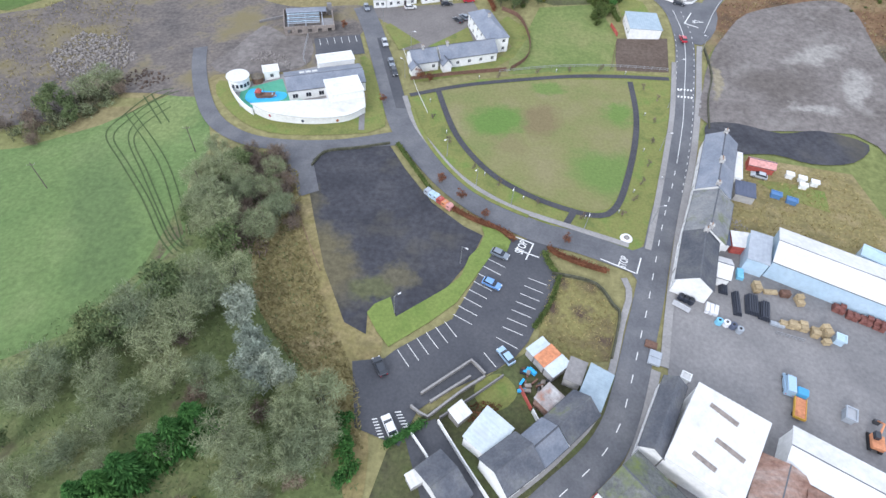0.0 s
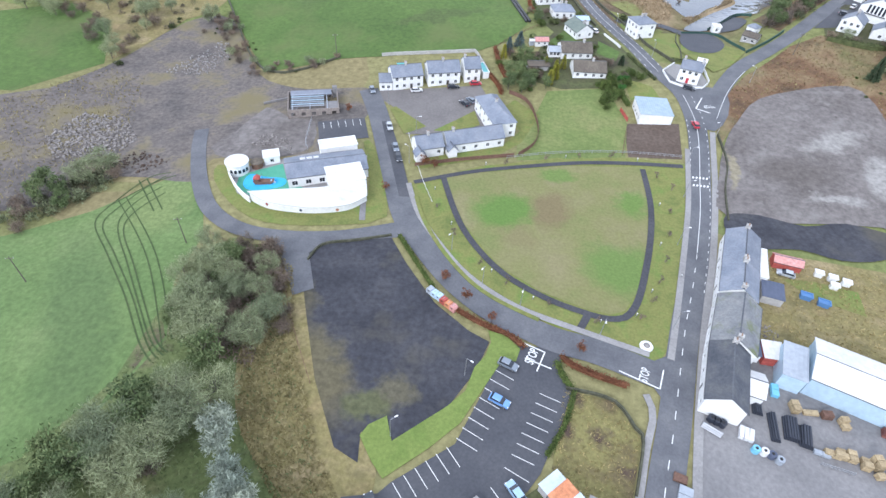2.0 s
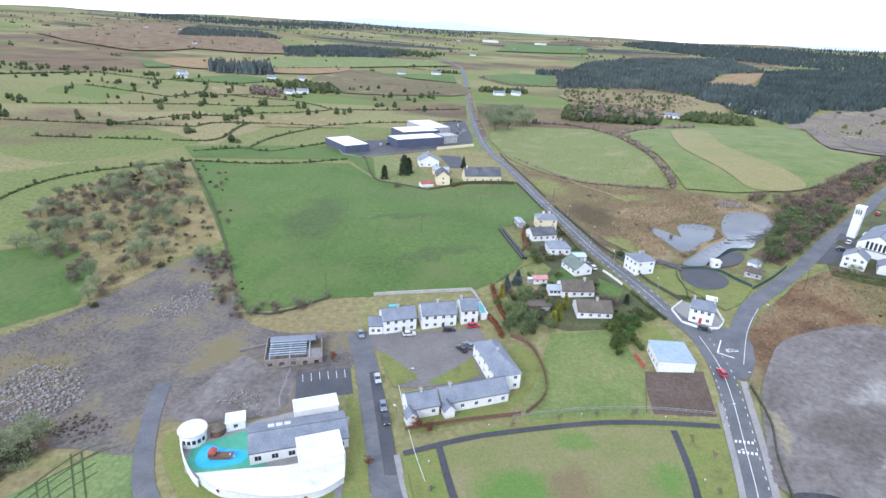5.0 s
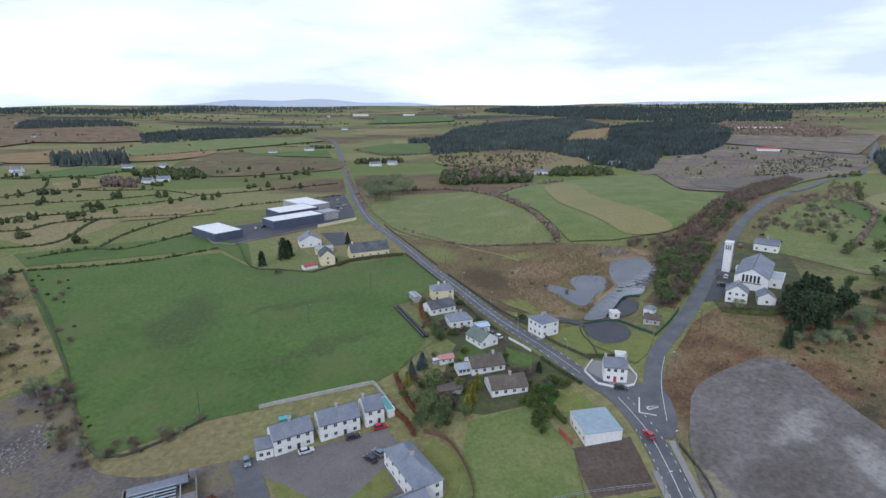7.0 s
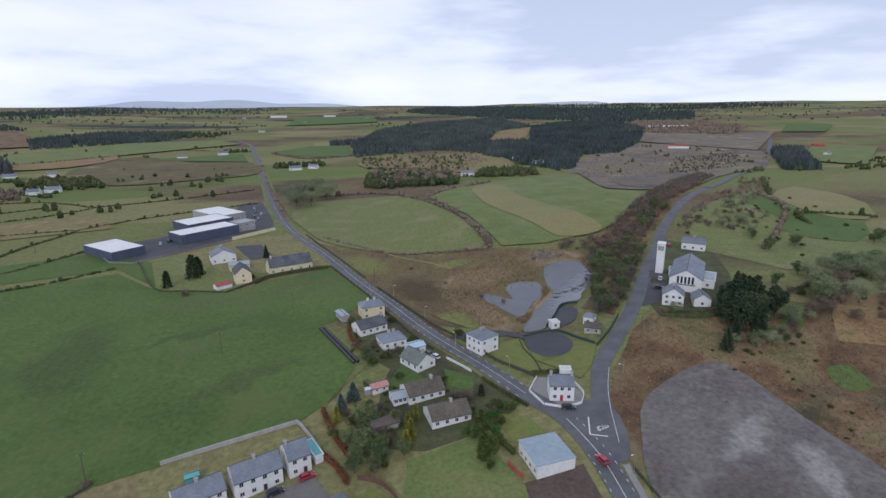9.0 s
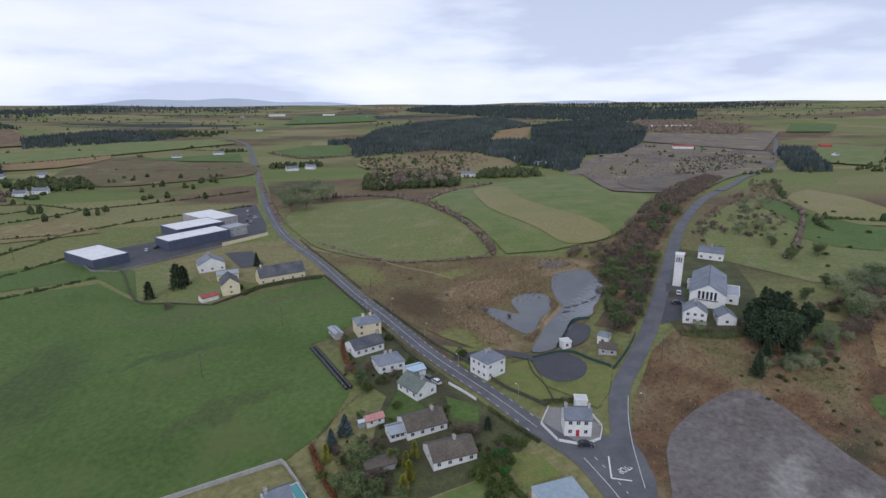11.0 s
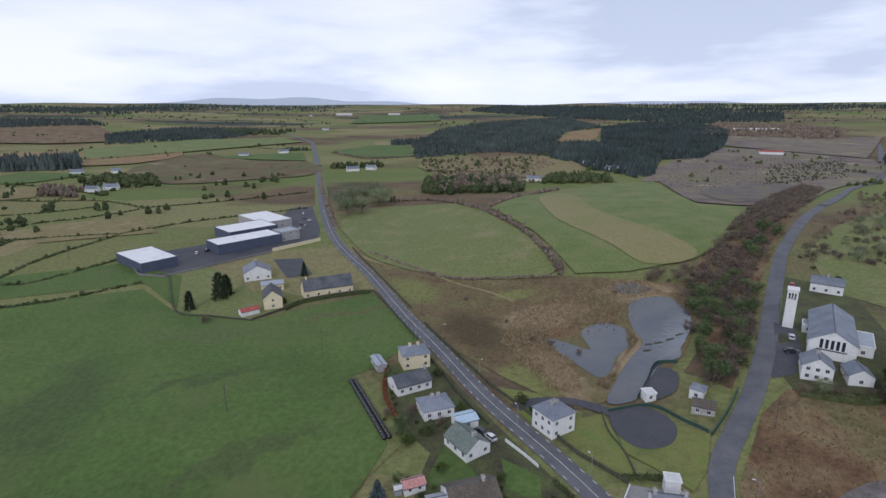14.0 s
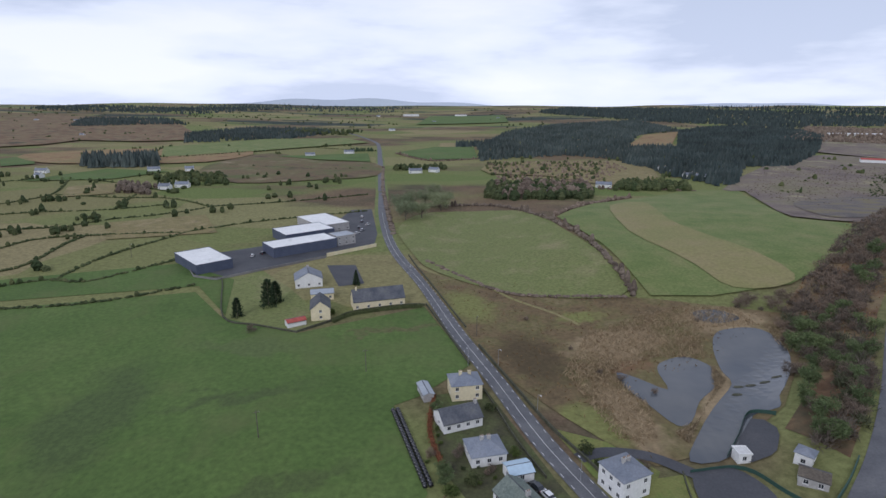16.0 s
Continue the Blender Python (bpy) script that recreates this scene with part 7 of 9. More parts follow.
house("yard_shed", (22.6, 48.4), (24.4, 46.6), 4.2, 2.5, 0.4, "yard shed with orange sheet roof", roof=M_ORANGE, wall=M_GREYWALL, front=0, back=0, side=0, roofkind="sheet", chimneys=(), category="shed")
house("yard_shed", (24.6, 46.4), (26.2, 44.8), 4.4, 2.4, 0.4, "white-roofed shed in a yard", roof=M_PALESHEET, wall=M_GREYWALL, front=0, back=0, side=0, roofkind="sheet", chimneys=(), category="shed")
house("yard_shed", (26.0, 37.2), (28.6, 40.6), 4.0, 2.6, 0.4, "yard shed with patchy rusty grey roof", roof=M_PATCHROOF, wall=M_RUST, front=0, back=0, side=0, roofkind="sheet", chimneys=(), category="shed")
house("yard_shed", (9.6, 33.0), (11.6, 35.2), 2.6, 2.4, 0.4, "small shed with white flat roof", roof=M_WHITEROOF, wall=M_STONE, front=0, back=0, side=0, roofkind="sheet", chimneys=(), category="shed")
house("yard_shed", (3.4, 21.0), (5.4, 22.6), 2.0, 2.2, 0.4, "small shed with white roof", roof=M_WHITEROOF, wall=M_GREYWALL, front=0, back=0, side=0, roofkind="sheet", chimneys=(), category="shed")
house("cottage", (9.6, 17.8), (13.2, 21.4), 8.4, 3.0, 1.8, "low cottage with dark slate roof", roof=M_OLDSLATE, front=1, back=1, side=0, chimneys=())


def low_wall(line, height, width, material, label, name="wall", category="wall", per=4, gap=2.0, cap=None):
    pts = curve_through(line, per) if per else line
    pts = resample(pts, gap) + [pts[-1]]
    v, f = [], []
    strip_into(v, f, pts, width / 2, -width / 2, -0.3, height + 0.3)
    e = tagged(from_lists(name, v, f, material), label, category)
    if cap:
        v, f = [], []
        strip_into(v, f, pts, width / 2 + 0.05, -width / 2 - 0.05, height + 0.003, 0.09)
        from_lists("coping", v, f, cap, e)
    return e


def rail_fence(line, height, gap, material, label, boards=2, name="fence", solid=False, per=4):
    """Posts and rails, each a part."""
    pts = resample(curve_through(line, per) if per else line, gap)
    e = tagged(new(name), label, "fence")
    pm = bpy.data.meshes.new("post")
    bm = bmesh.new()
    box_into(bm, -0.06, 0.06, -0.06, 0.06, -0.3, height + 0.08, 0.015)
    bm.to_mesh(pm)
    bm.free()
    pm.materials.append(material)
    for x, y in pts:
        o = new("post", pm)
        o.parent = e
        o.location = (x, y, land(x, y))
    for k in range(boards):
        v, f = [], []
        z = height * (k + 1) / boards
        w = height / boards - 0.04 if solid else 0.1
        strip_into(v, f, pts, 0.03, -0.03, z - w, w)
        from_lists("board" if solid else "rail", v, f, material, e)
    return e


# ramp beside the car park
low_wall([(2.1, 38.1), (10.7, 46.7), (13.5, 44.1)], 1.0, 0.3, M_STONE, "grey stone wall of the pedestrian ramp", per=0, cap=M_PAVE)
low_wall([(4.0, 36.8), (10.8, 43.2)], 0.9, 0.3, M_STONE, "grey stone wall dividing the ramp", per=0, cap=M_PAVE)
low_wall([(0.6, 35.4), (3.8, 33.6), (9.8, 40.2), (13.5, 43.6)], 1.0, 0.3, M_STONE, "grey stone wall of the pedestrian ramp", per=0, cap=M_PAVE)
low_wall([(6.0, 33.4), (11.0, 27.4), (17.0, 20.6)], 1.5, 0.25, M_WHITE, "white boundary wall of the lane", per=0)
low_wall([(0.6, 31.6), (5.0, 27.0), (9.4, 20.8)], 1.2, 0.25, M_WHITE, "white boundary wall of the lane", per=0)
low_wall([(26.0, 71.5), (35.5, 70.5), (39.6, 64.5), (40.6, 63.0), (38.2, 52.0)], 0.8, 0.4, M_DRYSTONE, "mossy stone wall round the plot")
low_wall([(-36.4, 95.5), (-34.6, 101.4), (-27, 104.6), (-18.6, 108.4)], 0.8, 0.4, M_DRYSTONE, "low stone wall at the head of the yard")
low_wall([(-45.0, 205.5), (-9.6, 213.6), (-3.4, 200.6)], 1.3, 0.22, M_STACK, "white garden wall behind the terrace", per=0)
rail_fence([(-18.8, 140.0), (-5, 146.2), (11.4, 152.6)], 1.3, 2.4, M_BROWNWOOD, "brown close-boarded garden fence", 2, solid=True)
rail_fence([(11.4, 152.6), (16.2, 160), (16.6, 170), (12.4, 183), (5.4, 187.6)], 1.5, 2.4, M_BROWNWOOD, "dark weathered garden fence", 2, solid=True)
rail_fence([(43.5, 158.8), (46.0, 175.8)], 1.0, 2.5, M_BROWNWOOD, "brown timber plot fence", 2)
rail_fence([(44.0, 183), (46.6, 176.0)], 1.4, 2.0, M_REDSHEET, "short red-brown board fence", 2, solid=True)
rail_fence([(8, 150.5), (24, 156.3), (43, 160), (62, 160.8)], 1.0, 2.5, M_METAL, "low wire fence at the back of the green", 2)
rail_fence([(-57.2, 158.5), (-54.4, 144.8), (-52, 141)], 1.6, 2.2, M_METAL, "steel fence beside the car park", 2)
rail_fence([(-64.5, 101), (-55, 97), (-47.5, 97.6), (-41, 90), (-33, 76), (-24, 62)], 1.1, 2.6, M_BROWNWOOD, "old post and rail fence along the rough strip", 2)
low_wall([(95.5, 233.7), (105.2, 241.5), (111.7, 247.9)], 1.2, 0.3, M_FENCEGREEN, "green mesh fence beside the lane", name="mesh_fence", category="fence")
low_wall([(73.2, 249.6), (86, 250.6), (91.4, 241.3), (95.4, 235)], 1.1, 0.08, M_FENCEGREEN, "green mesh fence round the turning circle", name="mesh_fence", category="fence")
low_wall([(62.5, 203.8), (60.8, 211.5), (66, 218.5)], 0.9, 0.22, M_WHITE, "white garden wall of the corner house", per=0)
low_wall([(62.7, 203.6), (68, 200.6), (73.6, 201.4), (76.8, 206), (76.6, 216)], 0.9, 0.22, M_WHITE, "white garden wall of the corner house", per=0)
low_wall([(66, 219.5), (61.5, 226.5), (57.3, 233), (50, 251.5), (42, 269), (33.5, 294), (24.5, 321)], 1.1, 0.4, M_DRYSTONE, "dark roadside stone wall")
low_wall([(71.5, 249.8), (69.6, 240), (70.2, 231), (68.8, 220)], 0.7, 0.3, M_DRYSTONE, "low stone wall beside the turning circle")
low_wall([(46.4, 227.5), (44, 232.5), (40.5, 239)], 0.9, 0.22, M_WHITE, "white front garden wall")
low_wall([(37.5, 247), (32, 262), (27.4, 279), (22, 296)], 0.9, 0.3, M_DRYSTONE, "grey roadside garden wall")
low_wall([(20.5, 306), (8, 347), (2.5, 364)], 1.0, 0.4, M_DRYSTONE, "stone wall along the big field")
low_wall([(20, 338), (8, 378), (2, 398), (-6, 424), (-12, 446)], 0.9, 0.4, M_DRYSTONE, "low roadside stone wall")
low_wall([(2, 363), (-8.5, 362), (-29, 353.5), (-36, 343.5), (-47, 332.5)], 1.0, 0.4, M_DRYSTONE, "stone boundary wall of the school")
low_wall([(-47, 332), (-66, 340), (-84, 349.5), (-104, 397), (-112, 400)], 0.8, 0.5, M_DRYSTONE, "stone wall round the school lawn")
low_wall([(-144, 437), (-120.8, 401.5), (-107, 396.8), (-60, 440)], 1.3, 0.25, M_CONC, "pale concrete factory boundary wall", per=0)
low_wall([(-60, 442), (-34, 466)], 2.2, 0.25, M_CREAM, "pale factory boundary wall", per=0)
low_wall([(-61, 204), (-88, 193), (-126, 246), (-165, 300), (-208, 354)], 0.8, 0.6, M_DRYSTONE, "tumbledown stone field wall")
low_wall([(74.6, 174), (75.2, 160), (72.6, 148), (71, 134)], 0.9, 0.35, M_DRYSTONE, "roadside stone wall of the quarry")
rail_fence([(14.5, 241.5), (3, 226.5), (-3, 216)], 1.0, 2.6, M_BROWNWOOD, "old field fence behind the gardens", 2)


def leafy_hedge(line, height, width, leaf, label, seed, density=90):
    rng = np.random.default_rng(seed)
    pts = np.array(resample(curve_through(line, 6), 0.25))
    e = tagged(new("hedge"), label, "hedge")
    v, f = [], []
    strip_into(v, f, [tuple(p) for p in pts[::4]], width * 0.36, -width * 0.36, -0.2, height * 0.88)
    from_lists("core", v, f, leaf, e)
    n = int(len(pts) * 0.25 * density)
    q = pts[rng.integers(0, len(pts), n)] + rng.normal(0, width * 0.3, (n, 2))
    z = np.array([land(*p) for p in q]) + height * rng.uniform(0.15, 1.08, n)
    p = np.column_stack([q, z])
    quad_cloud("leaves", p, unit(rng.normal(size=p.shape)) * 0.3 * rng.uniform(0.6, 1.4, (n, 1)), 0.2 * rng.uniform(0.6, 1.3, n), leaf, e, rng)
    return e


leafy_hedge([(-2.4, 27.6), (3.6, 32.8)], 1.6, 1.3, M_BRIGHT, "clipped green hedge beside the parking", 61, 160)
leafy_hedge([(-16.6, 108.6), (-10, 99.6), (-4.6, 92.2)], 1.0, 1.0, M_SHRUB, "scruffy hedge between yard and road", 62)
leafy_hedge([(1.2, 87.4), (7, 84.6), (14, 82.2), (17, 79.8)], 1.1, 1.2, M_REDLEAF, "rusty brown beech hedge", 63)
leafy_hedge([(25.2, 79.0), (27, 77.6), (32, 75.8), (38.5, 74.4)], 1.1, 1.4, M_REDLEAF, "rusty brown hedge at the junction", 64)
leafy_hedge([(24.2, 77.4), (25.6, 73.8), (27.2, 72)], 0.8, 1.4, M_SHRUB, "low green shrubs at the car park mouth", 65)
leafy_hedge([(-4, 200), (1, 192), (3, 186)], 1.6, 1.2, M_REDLEAF, "rusty brown garden hedge", 66)
leafy_hedge([(-2.5, 217), (0.5, 205), (4, 196)], 1.7, 1.3, M_REDLEAF, "rusty brown garden hedge", 67)
leafy_hedge([(36, 197), (43, 199), (45.5, 190), (47, 186)], 1.6, 1.6, M_SHRUB, "thick green garden hedge", 68)
leafy_hedge([(125.8, 241.6), (138.3, 234.5), (147.1, 233.7)], 2.0, 2.4, M_HEDGE, "tall dark hedge before the church", 69)
leafy_hedge([(65.5, 221), (72, 220.5), (75, 219.5)], 1.4, 1.2, M_HEDGE, "dark hedge behind the corner house", 70)
leafy_hedge([(57.5, 204.5), (53, 213), (48.8, 222)], 1.0, 1.0, M_HEDGE, "dark roadside garden hedge", 73)
leafy_hedge([(22.6, 56.5), (26, 64), (27.6, 71)], 0.9, 1.0, M_SHRUB, "low hedge beside the car park", 71)
leafy_hedge([(1, 360.5), (-10, 358.5), (-28, 351), (-35, 342)], 1.7, 1.6, M_HEDGE, "dense dark hedge round the school grounds", 74)
leafy_hedge([(9, 284), (8.5, 265), (13.5, 247)], 1.4, 1.2, M_REDLEAF, "rusty garden hedge behind the bungalows", 72)

# ---------- curved school ----------
def prism_object(name, outline, z0, z1, material, parent, label=""):
    bm = bmesh.new()
    a = [bm.verts.new((x, y, z0)) for x, y in outline]
    b = [bm.verts.new((x, y, z1)) for x, y in outline]
    n = len(outline)
    bm.faces.new(a[::-1])
    bm.faces.new(b)
    for i in range(n):
        bm.faces.new((a[i], a[(i + 1) % n], b[(i + 1) % n], b[i]))
    return part(name, tidy(bm), material, parent, label)


def build_school():
    z = land(-45, 116)
    e = tagged(new("school"), "white school hall with a long curved wall and white roof", "school")
    e.location = (0, 0, z)
    front = curve_through([(-59.5, 115.2), (-52.7, 112.4), (-42, 112.4), (-32.8, 115.5), (-28.4, 120.6)], 8)
    back = [(-30.4, 126.4), (-41.9, 120.2), (-50.5, 117.4)]
    prism_object("wall", front + back, -2.0, 2.5, M_WHITE, e)
    roof_line = [(x * 1.0 + (x + 44) * 0.02, y - 0.5) for x, y in front]
    rb = [(-30.0, 126.8), (-41.9, 120.6), (-50.8, 117.8)]
    prism_object("roof", roof_line + rb, 2.502, 2.8, M_WHITEROOF, e)
    pts = resample(front, 3.2)[1:-1]
    for i, p in enumerate(pts):
        j = min(range(len(front)), key=lambda k: (front[k][0] - p[0]) ** 2 + (front[k][1] - p[1]) ** 2)
        nx, ny = sides(front, j)
        a = math.degrees(math.atan2(ny, nx)) + 90 - 180
        bm = bmesh.new()
        if i % 3 == 1:
            r = bmesh.ops.create_circle(bm, cap_ends=True, segments=16, radius=0.42)
            for v in r["verts"]:
                v.co = Vector((v.co.x, 0, v.co.y))
            bmesh.ops.solidify(bm, geom=bm.faces[:], thickness=0.06)
            o = part("wall_emblem", bm, (M_REDDOOR, M_NAVY, M_ORANGE)[i // 3 % 3], e, "round coloured wall emblem")
            zz = 1.1
        else:
            bm.free()
            continue
        o.matrix_local = pose(p[0] - nx * 0.03, p[1] - ny * 0.03, zz, 0, 0, a)
    low_wall([(-70.5, 125.2), (-66.5, 120.4), (-62.5, 116.6), (-59.4, 114.4)], 2.0, 0.3, M_WHITE, "white curved playground wall", gap=1.0)
    # round tower room
    d = tagged(new("round_pavilion"), "round white school pavilion with flat white roof", "pavilion")
    d.location = (-69.0, 128.2, land(-69, 128.2))
    bm = bmesh.new()
    bmesh.ops.create_cone(bm, cap_ends=True, segments=36, radius1=3.1, radius2=3.1, depth=4.6, matrix=Matrix.Translation((0, 0, 1.3)))
    part("wall", bm, M_WHITE, d)
    bm = bmesh.new()
    bmesh.ops.create_cone(bm, cap_ends=True, segments=36, radius1=3.4, radius2=3.4, depth=0.3, matrix=Matrix.Translation((0, 0, 3.752)))
    part("roof", bm, M_WHITEROOF, d)
    for k in range(5):
        a = radians(-100 + k * 22)
        bm = bmesh.new()
        box_into(bm, -0.4, 0.4, -0.06, 0.06, 0, 1.1)
        o = part("window", bm, M_GLASS, d)
        o.matrix_local = pose(3.08 * math.cos(a), 3.08 * math.sin(a), 1.4, 0, 0, math.degrees(a) + 90)


build_school()
house("school_block", (-51.1, 121.8), (-30.9, 131.6), 9.7, 3.6, 1.6, "grey-roofed school classroom block", front=6, back=5, side=1, roof=M_SLATE, chimneys=(), category="school", win=(1.6, 1.5))
for k in range(3):
    bm = bmesh.new()
    box_into(bm, -0.75, 0.75, -0.9, 0.9, 0, 0.14, 0.02)
    o = part("roof_light", bm, M_WHITEROOF, bpy.data.objects["school_block"], "white roof light")
    o.matrix_local = pose(5.0 + 1.9 * k, 7.2, 3.6 + 1.6 * (9.7 - 7.2) / 4.85 + 0.15, -math.degrees(math.atan(1.6 / 4.85)), 0, 0)
house("school_block", (-38.2, 119.9), (-29.6, 124.5), 7.6, 4.7, 0.5, "white flat-roofed school block", front=0, back=2, side=1, roof=M_WHITEROOF, roofkind="flat", chimneys=(), category="school")
house("school_block", (-46.3, 136.4), (-36.7, 141.4), 4.6, 4.0, 0.5, "white flat-roofed school store", front=0, back=2, side=0, roof=M_WHITEROOF, roofkind="flat", chimneys=(), category="school")
house("school_shed", (-62.4, 131.8), (-58.4, 133.8), 3.6, 2.6, 0.5, "small white flat-roofed store", front=1, back=0, side=0, roof=M_WHITEROOF, roofkind="flat", chimneys=(), category="shed")


def play_ship(x, y, turn):
    e = tagged(new("play_ship"), "brown timber play ship on the blue surface", "play equipment")
    e.matrix_world = pose(x, y, land(x, y) + 0.2, 0, 0, turn)
    bm = bmesh.new()
    prism_into(bm, [(-2.6, 1.0), (-2.2, 0.0), (2.0, 0.0), (3.2, 1.2), (2.4, 0.95), (-2.0, 0.8)], -0.9, 0.9)
    part("hull", tidy(bm), M_BROWNWOOD, e)
    bm = bmesh.new()
    tube_into(bm, (0, 0, 0.5), (0, 0, 3.2), 0.08, 0.05, 8)
    part("mast", bm, M_BROWNWOOD, e)
    bm = bmesh.new()
    box_into(bm, -2.4, -0.9, -0.8, 0.8, 0.9, 1.7, 0.05)
    part("cabin", bm, M_BROWNWOOD, e)
    bm = bmesh.new()
    prism_into(bm, [(-2.6, 1.7), (-0.7, 1.7), (-1.65, 2.3)], -0.95, 0.95)
    part("roof", tidy(bm), M_REDSHEET, e)
    bm = bmesh.new()
    prism_into(bm, [(2.2, 0.0), (4.0, 0.0), (2.2, 1.2)], -0.35, 0.35)
    part("slide", tidy(bm), M_BLUEROOF, e)


play_ship(-59.4, 123.4, 10)


def round_hut(x, y):
    e = tagged(new("play_hut"), "round brown timber play hut", "hut")
    e.location = (x, y, land(x, y) + 0.1)
    bm = bmesh.new()
    bmesh.ops.create_cone(bm, cap_ends=True, segments=10, radius1=1.7, radius2=1.7, depth=2.2, matrix=Matrix.Translation((0, 0, 0.9)))
    part("wall", bm, M_BROWNWOOD, e)
    bm = bmesh.new()
    bmesh.ops.create_cone(bm, cap_ends=True, segments=10, radius1=2.0, radius2=0.3, depth=1.0, matrix=Matrix.Translation((0, 0, 2.5)))
    part("roof", bm, M_BROWNTILE, e)


round_hut(-64.4, 131.0)


# ---------- roofless shell ----------
def shell(p1, p2, depth):
    e, L = place_house("unfinished_building", p1, p2, "roofless blockwork shell with bare blue-grey roof trusses", "building")
    D, H = depth, 3.0
    bm = bmesh.new()
    runs = [((0, 0, 0), (1, 0, 0), (0, -1, 0), L, 5), ((L, D, 0), (-1, 0, 0), (0, 1, 0), L, 4), ((0, D, 0), (0, -1, 0), (-1, 0, 0), D, 2), ((L, 0, 0), (0, 1, 0), (1, 0, 0), D, 3)]
    for o, u, n, run, c in runs:
        holes = even_holes(run, c, 1.4, 0.9, 1.3, 1.0)
        facade(bm, o, u, n, run, H, holes, 0.3, 1.5)
    for o, u, n, run in (((0.3, 0.3, 0), (1, 0, 0), (0, -1, 0), L - 0.6), ((L - 0.3, D - 0.3, 0), (-1, 0, 0), (0, 1, 0), L - 0.6), ((0.3, D - 0.3, 0), (0, -1, 0), (-1, 0, 0), D - 0.6), ((L - 0.3, 0.3, 0), (0, 1, 0), (1, 0, 0), D - 0.6)):
        c = 5 if run > D else 2
        holes = even_holes(run, c, 1.4, 0.9, 1.3, 0.8)
        facade(bm, o, u, n, run, H, holes, 0.01, 1.5)
    part("wall", tidy(bm), M_BLOCK, e)
    bm = bmesh.new()
    for x0, x1, y0, y1 in ((0, L, 0, 0.3), (0, L, D - 0.3, D), (0, 0.3, 0.3, D - 0.3), (L - 0.3, L, 0.3, D - 0.3)):
        box_into(bm, x0, x1, y0, y1, H + 0.002, H + 0.22)
    part("wall_plate", bm, M_BLOCK, e)
    bm = bmesh.new()
    box_into(bm, 0.3, L - 0.3, 0.3, D - 0.3, -0.6, 0.05)
    part("floor", bm, M_CONC, e)
    for k in range(7):
        y = 2.2 + k * 1.25
        bm = bmesh.new()
        box_into(bm, 1.2, L * 0.72, y - 0.1, y + 0.1, H + 0.22, H + 0.5)
        part("roof_beam", bm, M_BLUEROOF if k % 2 else M_GREYSHEET, e, "blue-grey steel roof beam")
    for k in range(3):
        x = 1.6 + k * (L * 0.34)
        bm = bmesh.new()
        box_into(bm, x - 0.12, x + 0.12, 0.4, D * 0.74, H + 0.05, H + 0.22)
        part("cross_beam", bm, M_GREYSHEET, e)
    bm = bmesh.new()
    box_into(bm, 1.0, L - 2.0, D - 3.6, D - 0.2, H + 0.24, H + 0.42)
    part("roof_deck", bm, M_SLATE, e)
    bm = bmesh.new()
    box_into(bm, L * 0.74, L - 0.3, 0.3, 5.6, H - 0.4, H - 0.15)
    part("slab", bm, M_CONC, e)
    bm = bmesh.new()
    box_into(bm, L - 1.6, L, D - 1.6, D, -1.0, H + 1.8)
    part("stair_tower", bm, M_CONC, e)


shell((-65.4, 158.8), (-49.6, 164.6), 13.0)
low_wall([(-78, 168), (-71, 172), (-67, 174)], 0.8, 0.5, M_CONC, "broken concrete wall beside the shell", per=0)


def rubble(outline, count, lo, hi, material, label, seed):
    rng = random.Random(seed)
    v, f = [], []
    for x, y in scatter(outline, count, rng):
        s = rng.uniform(lo, hi)
        b, z = len(v), land(x, y)
        a = rng.uniform(0, 3)
        c, n = math.cos(a) * s, math.sin(a) * s
        w, h = rng.uniform(0.5, 1.0), s * rng.uniform(0.4, 1.3)
        for zz, k in ((-0.1, 1.0), (h, rng.uniform(0.5, 0.9))):
            for dx, dy in ((c, n), (-n * w, c * w), (-c, -n), (n * w, -c * w)):
                v.append((x + dx * k, y + dy * k, z + zz + (rng.uniform(-0.1, 0.1) if zz > 0 else 0)))
        f += [(b, b + 1, b + 5, b + 4), (b + 1, b + 2, b + 6, b + 5), (b + 2, b + 3, b + 7, b + 6), (b + 3, b, b + 4, b + 7), (b + 4, b + 5, b + 6, b + 7)]
    return tagged(from_lists("rubble", v, f, material), label, "rubble", kind="stuff")


M_RUBBLE = surf("broken_concrete", [(0.19, 0.17, 0.155), (0.31, 0.285, 0.265)], 0.6, 2.5, 0.95, 0.3, 0.03)
rubble([(-138, 136), (-136, 152), (-120, 152), (-110, 142), (-112, 132), (-128, 126)], 900, 0.25, 0.75, M_RUBBLE, "wide heap of broken concrete blocks", 1)
rubble([(-126, 186), (-116, 214), (-106, 210), (-110, 186)], 240, 0.2, 0.7, M_STONE, "scattered stones on the waste ground", 2)
rubble([(-100, 124), (-92, 132), (-106, 136), (-112, 128)], 120, 0.2, 0.6, M_SOIL, "dark earth clods", 3)
rubble([(-72, 142), (-64, 142), (-56, 138), (-60, 146), (-70, 150)], 160, 0.15, 0.5, M_RUBBLE, "broken stones behind the school", 4)
rubble([(68, 98), (74, 97), (74, 92), (70, 93)], 130, 0.12, 0.32, M_RUBBLE, "heap of demolition rubble behind the houses", 5)
rubble([(105, 205), (125.8, 207.4), (150, 190), (120, 180)], 200, 0.1, 0.4, M_GRAVEL, "loose stones on the quarry floor", 6)
rubble([(-60, 4), (-72, 6), (-70, -4), (-58, -6)], 300, 0.2, 0.6, M_RUBBLE, "stony scree under the trees", 7)

# ---------- vehicles ----------
CAR_PAINTS = {}


